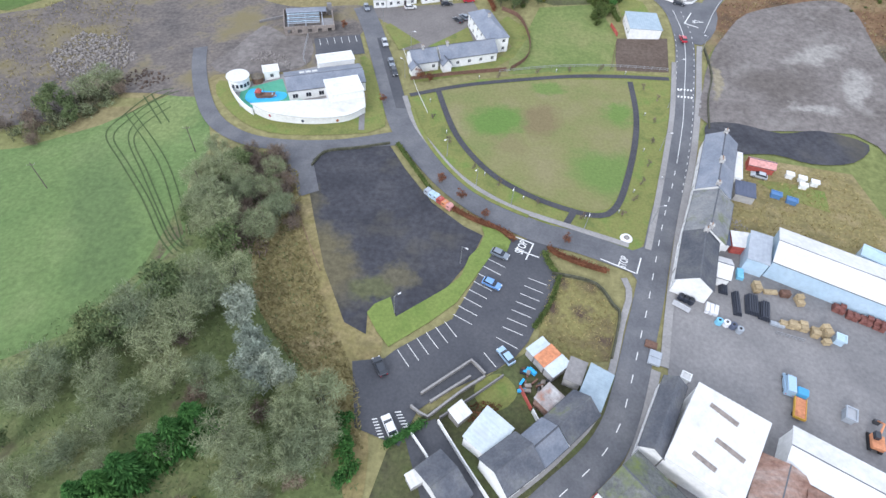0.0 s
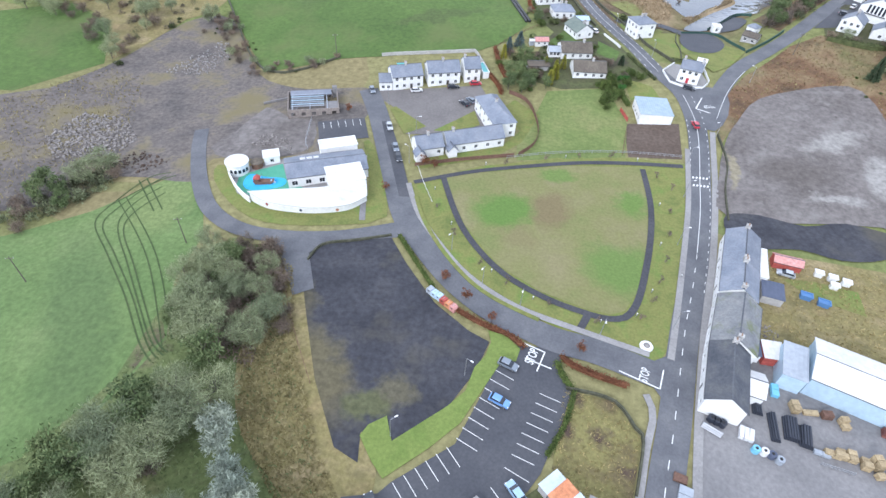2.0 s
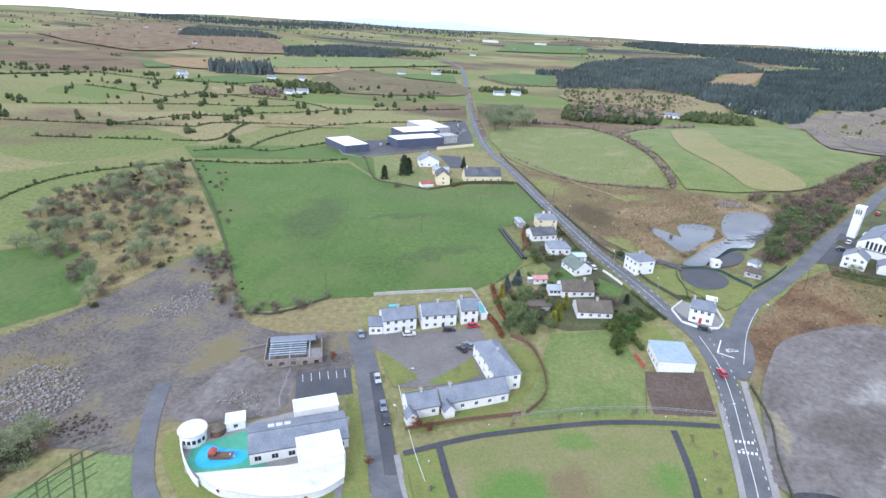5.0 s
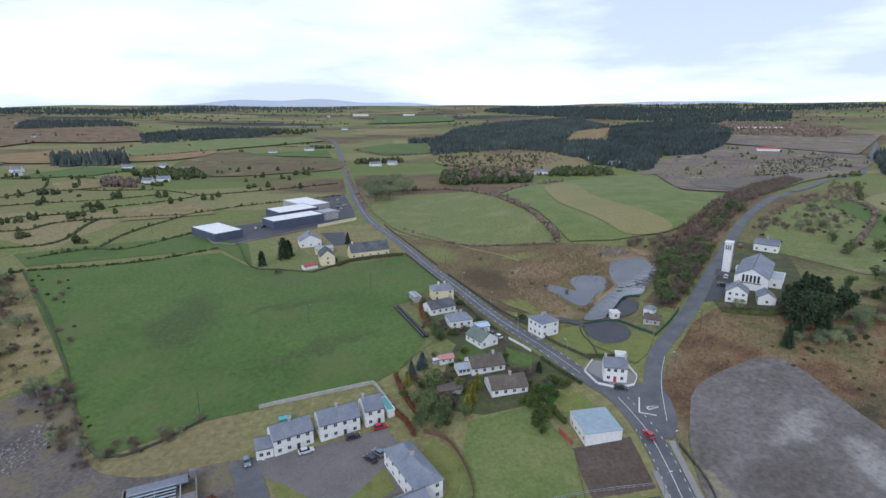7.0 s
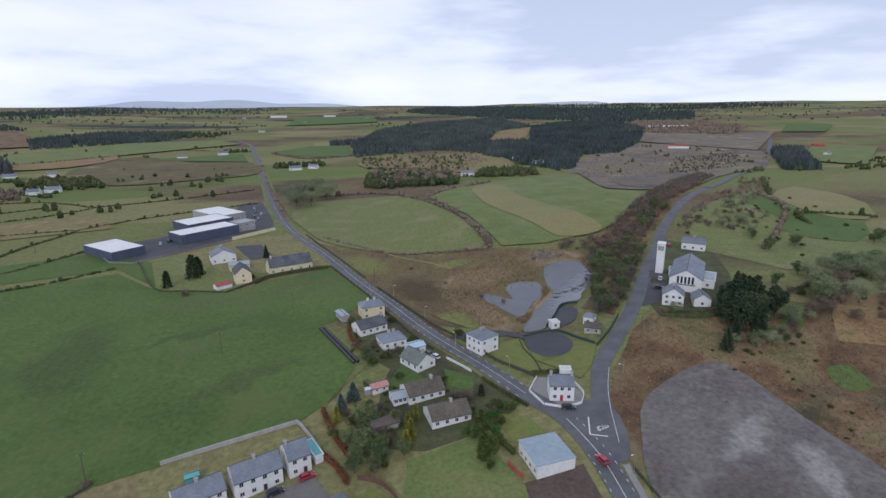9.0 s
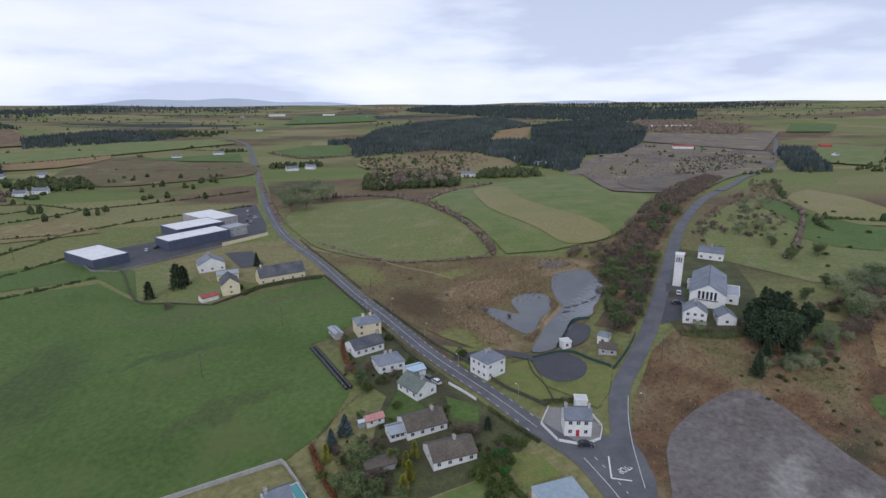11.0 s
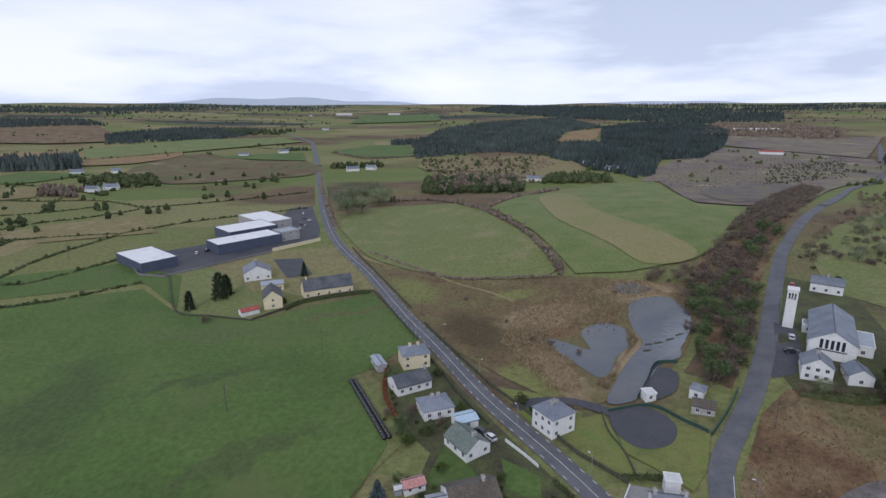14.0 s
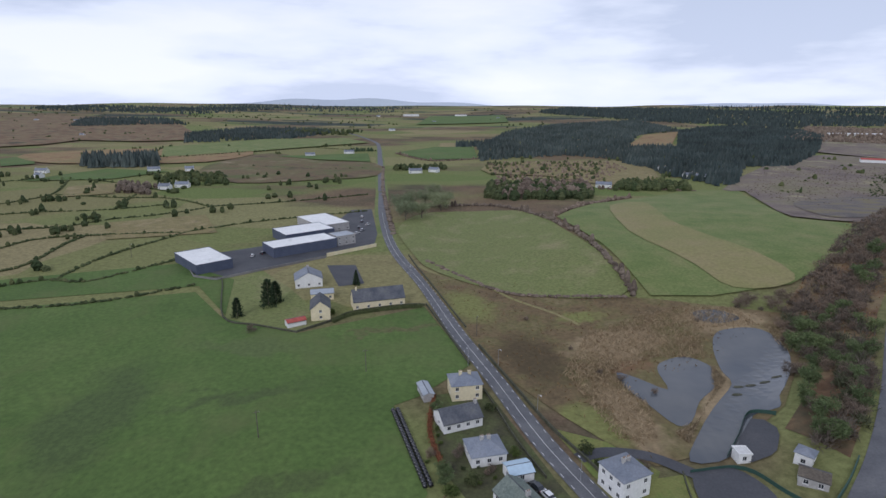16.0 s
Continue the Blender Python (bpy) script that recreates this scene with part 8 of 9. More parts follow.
def car(colour, label, x, y, turn, length=4.3, van=False, lift=0.22):
    """A parked car; it points along its local +x."""
    if colour not in CAR_PAINTS:
        CAR_PAINTS[colour] = paint("car_paint", colour, 0.28, 0.2, 0.6)
    m = CAR_PAINTS[colour]
    e = tagged(new("van" if van else "car"), label, "van" if van else "car")
    e.matrix_world = pose(x, y, land(x, y) + lift, 0, 0, turn)
    L, W = length / 2, 0.88 if not van else 0.98
    hgt = 1.45 if not van else 2.1
    belt = 0.92 if not van else 1.15
    bm = bmesh.new()
    prof = [(-L, 0.35), (-L + 0.05, belt - 0.05), (-L + 0.5, belt), (L * 0.45, belt), (L - 0.25, belt - 0.2), (L, 0.6), (L - 0.02, 0.3), (L - 0.3, 0.22), (-L + 0.3, 0.22)]
    prism_into(bm, prof, -W, W)
    bmesh.ops.bevel(bm, geom=[g for g in tidy(bm).edges if abs(g.verts[0].co.y - g.verts[1].co.y) < 0.01], offset=0.07, segments=2, affect="EDGES")
    body = part("body", bm, m, e)
    bm = bmesh.new()
    back = -L + (0.25 if not van else 0.06)
    cab = [(back, belt - 0.02), (back + (0.5 if not van else 0.1), hgt - 0.05), (L * 0.12 if not van else L * 0.5, hgt - 0.05), (L * 0.48 if not van else L * 0.75, belt - 0.02)]
    prism_into(bm, cab, -W + 0.1, W - 0.1)
    for v in bm.verts:
        if v.co.z > belt + 0.1:
            v.co.y *= 0.87
    part("window_glass", tidy(bm), M_GLASS if not van else m, e)
    bm = bmesh.new()
    box_into(bm, cab[1][0] - 0.03, cab[2][0] + 0.03, -W * 0.8, W * 0.8, hgt - 0.07, hgt, 0.03)
    part("roof", bm, m, e)
    if van:
        bm = bmesh.new()
        prism_into(bm, [(L * 0.48, hgt - 0.25), (L * 0.56, hgt - 0.18), (L * 0.80, belt + 0.03), (L * 0.74, belt + 0.03)], -W + 0.12, W - 0.12)
        part("windscreen", tidy(bm), M_GLASS, e)
    for px in (-L * 0.6, L * 0.62):
        for s in (-1, 1):
            bm = bmesh.new()
            tube_into(bm, (px, s * (W - 0.18), 0.31), (px, s * (W + 0.02), 0.31), 0.31, 0.31, 14)
            w = part("tyre", bm, M_RUBBER, e)
            bm = bmesh.new()
            tube_into(bm, (px, s * (W + 0.021), 0.31), (px, s * (W + 0.03), 0.31), 0.19, 0.17, 10)
            part("rim", bm, M_METAL, w)
    for s in (-1, 1):
        bm = bmesh.new()
        box_into(bm, L - 0.16, L + 0.01, s * 0.62 - 0.17, s * 0.62 + 0.17, 0.55, 0.7, 0.02)
        part("headlight", bm, M_FRAME, e)
        bm = bmesh.new()
        box_into(bm, -L - 0.01, -L + 0.1, s * 0.66 - 0.12, s * 0.66 + 0.12, 0.6, 0.8, 0.02)
        part("tail_light", bm, M_REDDOOR, e)
    return e


SILVER, BLUE, DARK, WHITE_P, RED_P, GREY_P, LBLUE = (0.45, 0.47, 0.5), (0.16, 0.32, 0.62), (0.03, 0.035, 0.045), (0.75, 0.75, 0.75), (0.5, 0.03, 0.05), (0.20, 0.23, 0.27), (0.35, 0.5, 0.65)
car(BLUE, "metallic blue hatchback in the car park", 12.9, 65.8, -20)
car(LBLUE, "pale blue-grey estate car in the car park", 17.2, 48.7, 132)
car(DARK, "dark blue saloon car in the car park", -6.6, 42.2, 125)
car(WHITE_P, "white hatchback in a striped bay", -2.4, 31.1, 124)
car(GREY_P, "dark grey hatchback at the car park verge", 14.0, 74.6, -20)
car(RED_P, "red hatchback on the road", 35.2, 25.4, 48)
car(LBLUE, "pale blue van in the yard", 72.4, 52.0, 78, 4.8, True)
car(WHITE_P, "white hatchback in the courtyard", -26.9, 183.2, 22)
car(DARK, "black saloon car in the courtyard", -14.4, 187.6, 20)
car(RED_P, "bright red hatchback in the courtyard", -6.8, 191.0, 20)
car(DARK, "dark car beside the corner house", -9.0, 178.0, 135)
car(GREY_P, "dark grey car beside the corner house", -7.0, 180.2, 135)
car(GREY_P, "grey car parked on the estate road", -26.4, 147.4, -68)
car(DARK, "dark car parked on the estate road", -24.4, 142.4, -68)
car(SILVER, "silver car parked on the estate road", -31.0, 158.8, -68)
car(GREY_P, "grey car at the estate road end", -42.4, 180.6, -65)
car(DARK, "dark car in front of the corner house", 68.8, 200.2, -14)
car(RED_P, "red car driving near the junction", 68.0, 178.0, 97)
car(WHITE_P, "white car in the bungalow drive", 36.6, 240.5, 120)
car(DARK, "dark car in the bungalow drive", 34.6, 243.4, 120)
car(WHITE_P, "white car beside the church", 142.6, 267.6, 55)
car(DARK, "dark car beside the church", 136.4, 259.4, -20)
car(RED_P, "red car beside the tower", 179.6, 315.6, 50)
car(SILVER, "silver car in the back garden", 81.1, 115.4, 165)
for i, (x, y, c) in enumerate(((-52, 500, WHITE_P), (-50, 510, SILVER), (-54, 518, DARK), (-49, 528, WHITE_P), (-55, 538, GREY_P), (-58, 556, WHITE_P), (-92, 455, WHITE_P), (-100, 447, DARK), (-104, 441, WHITE_P))):
    car(c, "parked car in the factory yard", x, y, 60 + 20 * (i % 3))


def truck_into_yard():
    e = tagged(new("excavator"), "orange excavator on tracks in the yard", "excavator")
    e.matrix_world = pose(85.4, 42.6, land(85, 42) + 0.2, 0, 0, 75)
    for s in (-1, 1):
        bm = bmesh.new()
        prism_into(bm, [(-1.6, 0.1), (1.6, 0.1), (1.9, 0.4), (1.6, 0.8), (-1.6, 0.8), (-1.9, 0.4)], s * 0.9 - 0.25, s * 0.9 + 0.25)
        part("track", tidy(bm), M_RUBBER, e)
    bm = bmesh.new()
    box_into(bm, -1.7, 1.2, -1.1, 1.1, 0.85, 1.8, 0.12)
    part("body", bm, M_ORANGE, e)
    bm = bmesh.new()
    box_into(bm, -0.2, 1.2, 0.1, 1.05, 1.8, 2.8, 0.08)
    part("cab", bm, M_GLASS, e)
    bm = bmesh.new()
    tube_into(bm, (1.0, -0.3, 1.5), (2.8, -0.3, 3.2), 0.22, 0.18, 6)
    tube_into(bm, (2.8, -0.3, 3.2), (4.2, -0.3, 1.6), 0.18, 0.14, 6)
    part("boom", bm, M_ORANGE, e)
    bm = bmesh.new()
    prism_into(bm, [(4.0, 1.6), (4.6, 1.5), (4.5, 0.6), (3.8, 0.7)], -0.8, 0.2)
    part("bucket", tidy(bm), M_DARKFRAME, e)


truck_into_yard()


def tipper(x, y, turn):
    e = tagged(new("tipper_lorry"), "small blue lorry with a yellow tipper body", "lorry")
    e.matrix_world = pose(x, y, land(x, y) + 0.2, 0, 0, turn)
    bm = bmesh.new()
    box_into(bm, 1.6, 3.2, -1.0, 1.0, 0.5, 2.3, 0.12)
    part("cab", bm, paint("lorry_blue", (0.06, 0.3, 0.55), 0.35), e)
    bm = bmesh.new()
    box_into(bm, 2.5, 3.22, -0.9, 0.9, 1.4, 2.1, 0.03)
    part("windscreen", bm, M_GLASS, e)
    for x0, x1, y0, y1, z0, z1 in ((-3.2, 1.4, -1.05, 1.05, 0.8, 0.95), (-3.2, 1.4, -1.05, -0.97, 0.95, 1.5), (-3.2, 1.4, 0.97, 1.05, 0.95, 1.5), (-3.2, -3.12, -0.97, 0.97, 0.95, 1.5)):
        bm = bmesh.new()
        box_into(bm, x0, x1, y0, y1, z0, z1)
        part("tipper_side", bm, paint("tipper_yellow", (0.65, 0.38, 0.05), 0.5) if "tipper_yellow" not in bpy.data.materials else bpy.data.materials["tipper_yellow"], e)
    bm = bmesh.new()
    box_into(bm, -3.1, 1.3, -0.96, 0.96, 0.952, 1.3)
    part("load", bm, M_ORANGE, e)
    for px in (-2.2, 2.3):
        for s in (-1, 1):
            bm = bmesh.new()
            tube_into(bm, (px, s * 0.75, 0.42), (px, s * 1.0, 0.42), 0.42, 0.42, 14)
            part("tyre", bm, M_RUBBER, e)


tipper(73.2, 47.8, 72)

# ---------- markings that need the helpers above ----------
bays("bay_lines", (20.8, 69.3), (16.1, 55.6), 7, (4.2, -1.3), "white parking bay lines")
bays("bay_lines", (11.4, 73.1), (5.7, 56.8), 8, (4.1, -1.8), "white parking bay lines")
bays("bay_lines", (4.2, 54.7), (-4.1, 46.6), 6, (2.9, -3.2), "white parking bay lines")
marks("bay_lines", [((12.9, 48.9), (15.5, 46.2)), ((15.0, 52.9), (19.5, 51.0))], 0.13, 0.24, "white parking bay lines")
marks("hatched_bay", [((-5.8 + 0.32 * k, 31.9 - 0.5 * k), (-4.9 + 0.32 * k, 32.2 - 0.5 * k)) for k in range(7)] + [((-2.0 + 0.38 * k, 33.9 - 0.5 * k), (-0.9 + 0.38 * k, 34.2 - 0.5 * k)) for k in range(7)], 0.2, 0.24, "white hatched strips beside a bay")
marks("stop_line", [((17.1, 81.0), (21.6, 79.5)), ((21.6, 79.7), (20.0, 74.4)), ((17.4, 77.2), (23.0, 75.6))], 0.28, 0.27, "white stop lines at the car park mouth")
marks("stop_line", [((37.1, 77.9), (45.2, 75.0)), ((45.1, 74.9), (46.5, 79.9))], 0.28, 0.30, "white stop lines at the estate road")
marks("stop_line", [((69.6, 188.0), (74.0, 186.0)), ((69.6, 188.0), (72.6, 195.0))], 0.35, 0.33, "white stop lines at the church road")
word("STOP", 18.9, 77.9, 73, 1.7, 1.6, "white painted word STOP on the car park exit")
word("STOP", 42.4, 77.9, 72, 1.5, 1.7, "white painted word STOP on the estate road")
word("STOP", 74.2, 190.0, 200, 1.7, 1.6, "white painted word STOP on the church road")
marks("table_markings", [((63.6 + 1.0 * k, 147.6), (63.9 + 1.0 * k, 148.5)) for k in range(5)] + [((63.9 + 1.0 * k, 151.2), (64.2 + 1.0 * k, 152.1)) for k in range(5)], 0.5, 0.28, "white triangles on a speed table")
dashes("parking_edge", [(-13.5, 123), (-19.5, 136), (-27.5, 157)], 3, 0.0, 0.12, 0.26, M_PAINTLINE, "white line along the parking strip", -3.0)
bays("bay_lines", (-53.0, 157.6), (-41.8, 161.6), 6, (1.5, -3.6), "white parking bay lines")
patch("parking_strip", [(-20.2, 124.5), (-16.8, 125.2), (-24.6, 146), (-31.8, 163), (-34.4, 162)], M_NEWTAR, 0.215, "dark tarmac parking strip on the estate road", "tarmac")

M_TRACK = surf("wheel_ruts", [(0.055, 0.085, 0.03), (0.075, 0.10, 0.04)], 0.2, 1.5, 0.95, 0.5, 0.05)
ribbon("wheel_rut", [(-89.6, 125.7), (-94.9, 122.3), (-98.2, 109.5), (-97.9, 101.6), (-87.3, 91.0), (-74.4, 78.5), (-63.3, 66.4), (-57.0, 61.4)], 0.19, -0.19, 0.12, M_TRACK, "dark wheel rut in the grass", "wheel rut", gap=2)
ribbon("wheel_rut", [(-87.2, 124.5), (-92.0, 119.9), (-95.3, 109.1), (-95.4, 101.2), (-85.4, 91.2), (-72.7, 78.7), (-61.7, 66.6), (-55.9, 62.2)], 0.19, -0.19, 0.12, M_TRACK, "dark wheel rut in the grass", "wheel rut", gap=2)
ribbon("wheel_rut", [(-88.4, 118.9), (-92.1, 110.7), (-91.0, 101.3), (-79.6, 87.9), (-69.6, 76.5), (-60.7, 66.8), (-55.1, 63.4)], 0.19, -0.19, 0.12, M_TRACK, "dark wheel rut in the grass", "wheel rut", gap=2)
ribbon("wheel_rut", [(-85.8, 116.5), (-89.4, 108.6), (-88.8, 100.4), (-78.1, 88.1), (-68.3, 76.7), (-59.5, 67.0), (-54.3, 64.2)], 0.19, -0.19, 0.12, M_TRACK, "dark wheel rut in the grass", "wheel rut", gap=2)
for a, b in (((-98, 112), (-57, 65)), ((-96, 113), (-55.5, 66.4))):
    m = ((a[0] + b[0]) / 2 + 1.4, (a[1] + b[1]) / 2 + 2.2)
    ribbon("wheel_rut", [a, m, b], 0.16, -0.16, 0.12, M_TRACK, "faint wheel rut in the grass", "wheel rut", gap=2)
for a, b in (((-97, 121), (-83.5, 107)), ((-95, 122), (-82, 108.4)), ((-90, 124), (-99, 108))):
    ribbon("wheel_rut", [a, b], 0.2, -0.2, 0.12, M_TRACK, "dark wheel rut in the grass", "wheel rut", per=0, gap=2)
ribbon("dirt_track", [(-90, 142), (-98, 158), (-104, 176), (-112, 196), (-120, 220)], 3.5, -3.5, 0.11, M_WASTE, "worn stony track over the waste ground", "track", gap=4)
ribbon("dirt_track", [(-104, 176), (-128, 172), (-150, 166), (-175, 150)], 2.5, -2.5, 0.13, M_WASTE, "worn track over the waste ground", "track", gap=4)
patch("ruin_yard", [(-84, 140), (-80, 150), (-76, 166), (-66, 160), (-56, 158), (-52, 144), (-58, 138), (-74, 134)], M_GRAVEL, 0.12, "grey stony ground behind the school", rounded=2)


# ---------- street furniture ----------
def street_lamp(x, y, turn, h=6.0, label="grey steel street lamp"):
    e = tagged(new("street_lamp"), label, "street lamp")
    e.matrix_world = pose(x, y, land(x, y), 0, 0, turn)
    bm = bmesh.new()
    tube_into(bm, (0, 0, -0.2), (0, 0, 1.2), 0.11, 0.1, 8)
    tube_into(bm, (0, 0, 1.2), (0, 0, h), 0.07, 0.05, 8)
    part("pole", bm, M_METAL, e)
    bm = bmesh.new()
    tube_into(bm, (0, 0, h - 0.05), (1.0, 0, h + 0.25), 0.04, 0.03, 6)
    part("arm", bm, M_METAL, e)
    bm = bmesh.new()
    box_into(bm, 0.9, 1.6, -0.13, 0.13, h + 0.18, h + 0.34, 0.04)
    part("lamp_head", bm, M_FRAME, e)


for x, y, a in ((-2.7, 106.6, -120), (6.2, 96.6, -110), (15.5, 91.6, -100), (33.5, 86.6, -100), (55.4, 121.2, 10), (60.0, 142.1, 10), (63.0, 158, 10), (-20.8, 141.0, 160), (-34.6, 173, 160), (-22.0, 158.0, 0), (50.2, 92.0, 10), (5.4, 70.6, -30), (-6.4, 55.0, 40), (58.1, 222.7, 110), (39.6, 276, -60),
                (30.5, 306, -60), (73.4, 172, 200), (92, 210, 150), (45.5, 246, 110), (20, 305, 110), (-8.0, 404, -70)):
    street_lamp(x, y, a)


def bollard(x, y):
    e = tagged(new("bollard_light"), "short white bollard light beside the path", "bollard", "bollards on the green")
    e.location = (x, y, land(x, y))
    bm = bmesh.new()
    tube_into(bm, (0, 0, -0.1), (0, 0, 0.9), 0.1, 0.1, 10)
    part("post", bm, M_METAL, e)
    bm = bmesh.new()
    tube_into(bm, (0, 0, 0.9), (0, 0, 1.12), 0.17, 0.12, 10)
    part("cap", bm, M_FRAME, e)
    return e


b0 = bollard(8.0, 101.0)
for x, y in ((18.4, 94.2), (42.2, 94.0), (46.6, 102.4), (50.8, 120.0), (52.6, 137.0), (48, 157), (26.0, 154.4), (2.0, 145.6), (-4.2, 116.2), (-11.0, 130.0), (33.8, 90.4), (54.5, 109)):
    copy_thing(b0, pose(x, y, land(x, y)))


def telegraph_pole(x, y, turn, h=8.5):
    e = tagged(new("telegraph_pole"), "brown timber telegraph pole with a cross-arm", "pole")
    e.matrix_world = pose(x, y, land(x, y), 0, 0, turn)
    bm = bmesh.new()
    tube_into(bm, (0, 0, -0.5), (0, 0, h), 0.15, 0.1, 8)
    part("post", bm, M_BARK, e)
    bm = bmesh.new()
    box_into(bm, -0.9, 0.9, -0.05, 0.05, h - 0.7, h - 0.58)
    part("cross_arm", bm, M_BARK, e)
    for k in (-0.8, 0, 0.8):
        bm = bmesh.new()
        tube_into(bm, (k, 0, h - 0.58), (k, 0, h - 0.4), 0.05, 0.03, 6)
        part("insulator", bm, M_FRAME, e)


for x, y, a in ((-14.6, 300, 20), (-63.3, 206, 20), (-174, 437, 0), (-101, 79.5, 20), (-69, 97, 20), (-38, 262, 20), (-60, 480, 0), (24, 330, 60), (112, 232, 0)):
    telegraph_pole(x, y, a)


def skip_bin(x, y, turn, material, label):
    e = tagged(new("recycling_bank"), label, "recycling bank", "recycling banks beside the yard")
    e.matrix_world = pose(x, y, land(x, y) + 0.15, 0, 0, turn)
    bm = bmesh.new()
    prism_into(bm, [(-0.75, 0.0), (0.75, 0.0), (0.85, 1.1), (0.55, 1.55), (-0.55, 1.55), (-0.85, 1.1)], -0.7, 0.7)
    part("body", tidy(bm), material, e)
    bm = bmesh.new()
    box_into(bm, -0.3, 0.3, -0.74, -0.69, 0.95, 1.2)
    part("slot", bm, M_RUBBER, e)
    bm = bmesh.new()
    tube_into(bm, (0, -0.3, 1.6), (0, 0.3, 1.6), 0.06, 0.06, 6)
    part("lifting_bar", bm, M_METAL, e)


for x, y, m, t in ((-5.4, 91.4, M_GREYSHEET, "grey steel recycling bank"), (-4.2, 90.5, M_BLUEROOF, "pale blue recycling bank"), (-3.0, 89.8, M_BLUEROOF, "pale blue recycling bank"), (-1.9, 88.9, M_REDSHEET, "red steel recycling bank"), (-0.6, 88.0, M_ORANGE, "orange steel recycling bank"), (0.6, 87.2, M_PINKSHEET, "faded pink recycling bank")):
    skip_bin(x, y, -35, m, t)


def silage_bales(a, b, count):
    first = None
    for i in range(count):
        for row in (0, 1):
            t = i / (count - 1)
            x, y = a[0] + (b[0] - a[0]) * t + row * 1.35, a[1] + (b[1] - a[1]) * t + row * 0.45
            m = pose(x, y, land(x, y) + 0.55, 0, 0, math.degrees(math.atan2(b[1] - a[1], b[0] - a[0])))
            if first is None:
                bm = bmesh.new()
                tube_into(bm, (-0.6, 0, 0), (0.6, 0, 0), 0.6, 0.6, 16)
                bmesh.ops.bevel(bm, geom=[e for e in bm.edges if abs(e.verts[0].co.x - e.verts[1].co.x) < 0.01], offset=0.1, segments=2, affect="EDGES")
                first = tagged(mesh_object("silage_bale", bm, M_BLACKWRAP, smooth=True), "round black-wrapped silage bale", "bale", "silage bales behind the gardens")
                first.matrix_world = m
            else:
                copy_thing(first, m)


silage_bales((-2.8, 275.6), (8.2, 243.4), 24)


def round_table_disc():
    bm = bmesh.new()
    bmesh.ops.create_cone(bm, cap_ends=True, segments=28, radius1=1.5, radius2=1.3, depth=0.3, matrix=Matrix.Translation((0, 0, 0.15)))
    e = tagged(new("planter"), "round white stone planter on the green", "planter")
    e.location = (43.6, 85.7, land(43.6, 85.7) + 0.1)
    part("rim", bm, M_WHITE, e)
    bm = bmesh.new()
    bmesh.ops.create_cone(bm, cap_ends=True, segments=20, radius1=0.8, radius2=0.5, depth=0.4, matrix=Matrix.Translation((0, 0, 0.42)))
    part("centre_stone", bm, M_STONE, e)


round_table_disc()


# ---------- builders yard ----------
def stack(x, y, turn, nx, ny, nz, sx, sy, sz, material, label, name="timber_stack"):
    """A stack of packs on bearers."""
    e = tagged(new(name), label, "stack")
    e.matrix_world = pose(x, y, land(x, y) + 0.14, 0, 0, turn)
    rng = random.Random(int(x * 7 + y))
    me = bpy.data.meshes.new("pack")
    bm = bmesh.new()
    box_into(bm, -sx / 2, sx / 2, -sy / 2, sy / 2, 0.08, sz, 0.02)
    for k in (-0.35, 0, 0.35):
        box_into(bm, k * sx - 0.05, k * sx + 0.05, -sy / 2, sy / 2, 0, 0.075)
    bm.to_mesh(me)
    bm.free()
    me.materials.append(material)
    for i in range(nx):
        for j in range(ny):
            for k in range(rng.randint(max(1, nz - 1), nz)):
                o = new("pack", me)
                o.parent = e
                o.matrix_local = pose((i - (nx - 1) / 2) * (sx + 0.1) + rng.uniform(-0.05, 0.05), (j - (ny - 1) / 2) * (sy + 0.1), k * (sz + 0.003), 0, 0, rng.uniform(-2, 2))


def pipe_stack(x, y, turn, count, length, r, material, label):
    e = tagged(new("pipe_stack"), label, "pipes")
    e.matrix_world = pose(x, y, land(x, y) + 0.14, 0, 0, turn)
    me = bpy.data.meshes.new("pipe")
    bm = bmesh.new()
    tube_into(bm, (-length / 2, 0, 0), (length / 2, 0, 0), r, r, 12)
    bm.to_mesh(me)
    bm.free()
    me.materials.append(material)
    layers, k, y0 = 0, count, 0
    while k > 0 and layers < 3:
        for i in range(k):
            o = new("pipe", me)
            o.parent = e
            o.location = (0, (i - (k - 1) / 2) * 2.05 * r, r + layers * 1.75 * r)
        k -= 1
        layers += 1


M_PIPE = paint("black_plastic_pipe", (0.03, 0.035, 0.05), 0.4)
M_WHITEPACK = paint("white_wrapped_pack", (0.7, 0.7, 0.72), 0.5)
M_RUSTPACK = surf("red_brown_steel", [(0.16, 0.06, 0.05), (0.25, 0.11, 0.09)], 0.8, 3.0, 0.8, 0.2, 0.02)
M_BLUEPACK = paint("light_blue_plastic", (0.2, 0.5, 0.68), 0.4)
for x, y, t, nx, ny, nz in ((71.5, 75.6, 5, 1, 2, 3), (74.6, 75.2, 5, 2, 1, 2), (80.4, 73.6, 8, 1, 2, 3), (75.9, 66.6, -10, 2, 1, 3), (78.6, 66.9, -10, 2, 2, 2), (81.4, 65.6, -12, 1, 2, 3), (83.4, 65.9, 10, 1, 2, 4), (83.2, 63.6, 10, 1, 1, 2)):
    stack(x, y, t, nx, ny, nz, 1.5, 1.1, 0.6, M_TIMBER, "stacked pale timber packs in the yard")
stack(77.6, 75.0, 5, 1, 1, 2, 2.0, 1.4, 0.7, M_BROWNWOOD, "stacked brown timber packs")
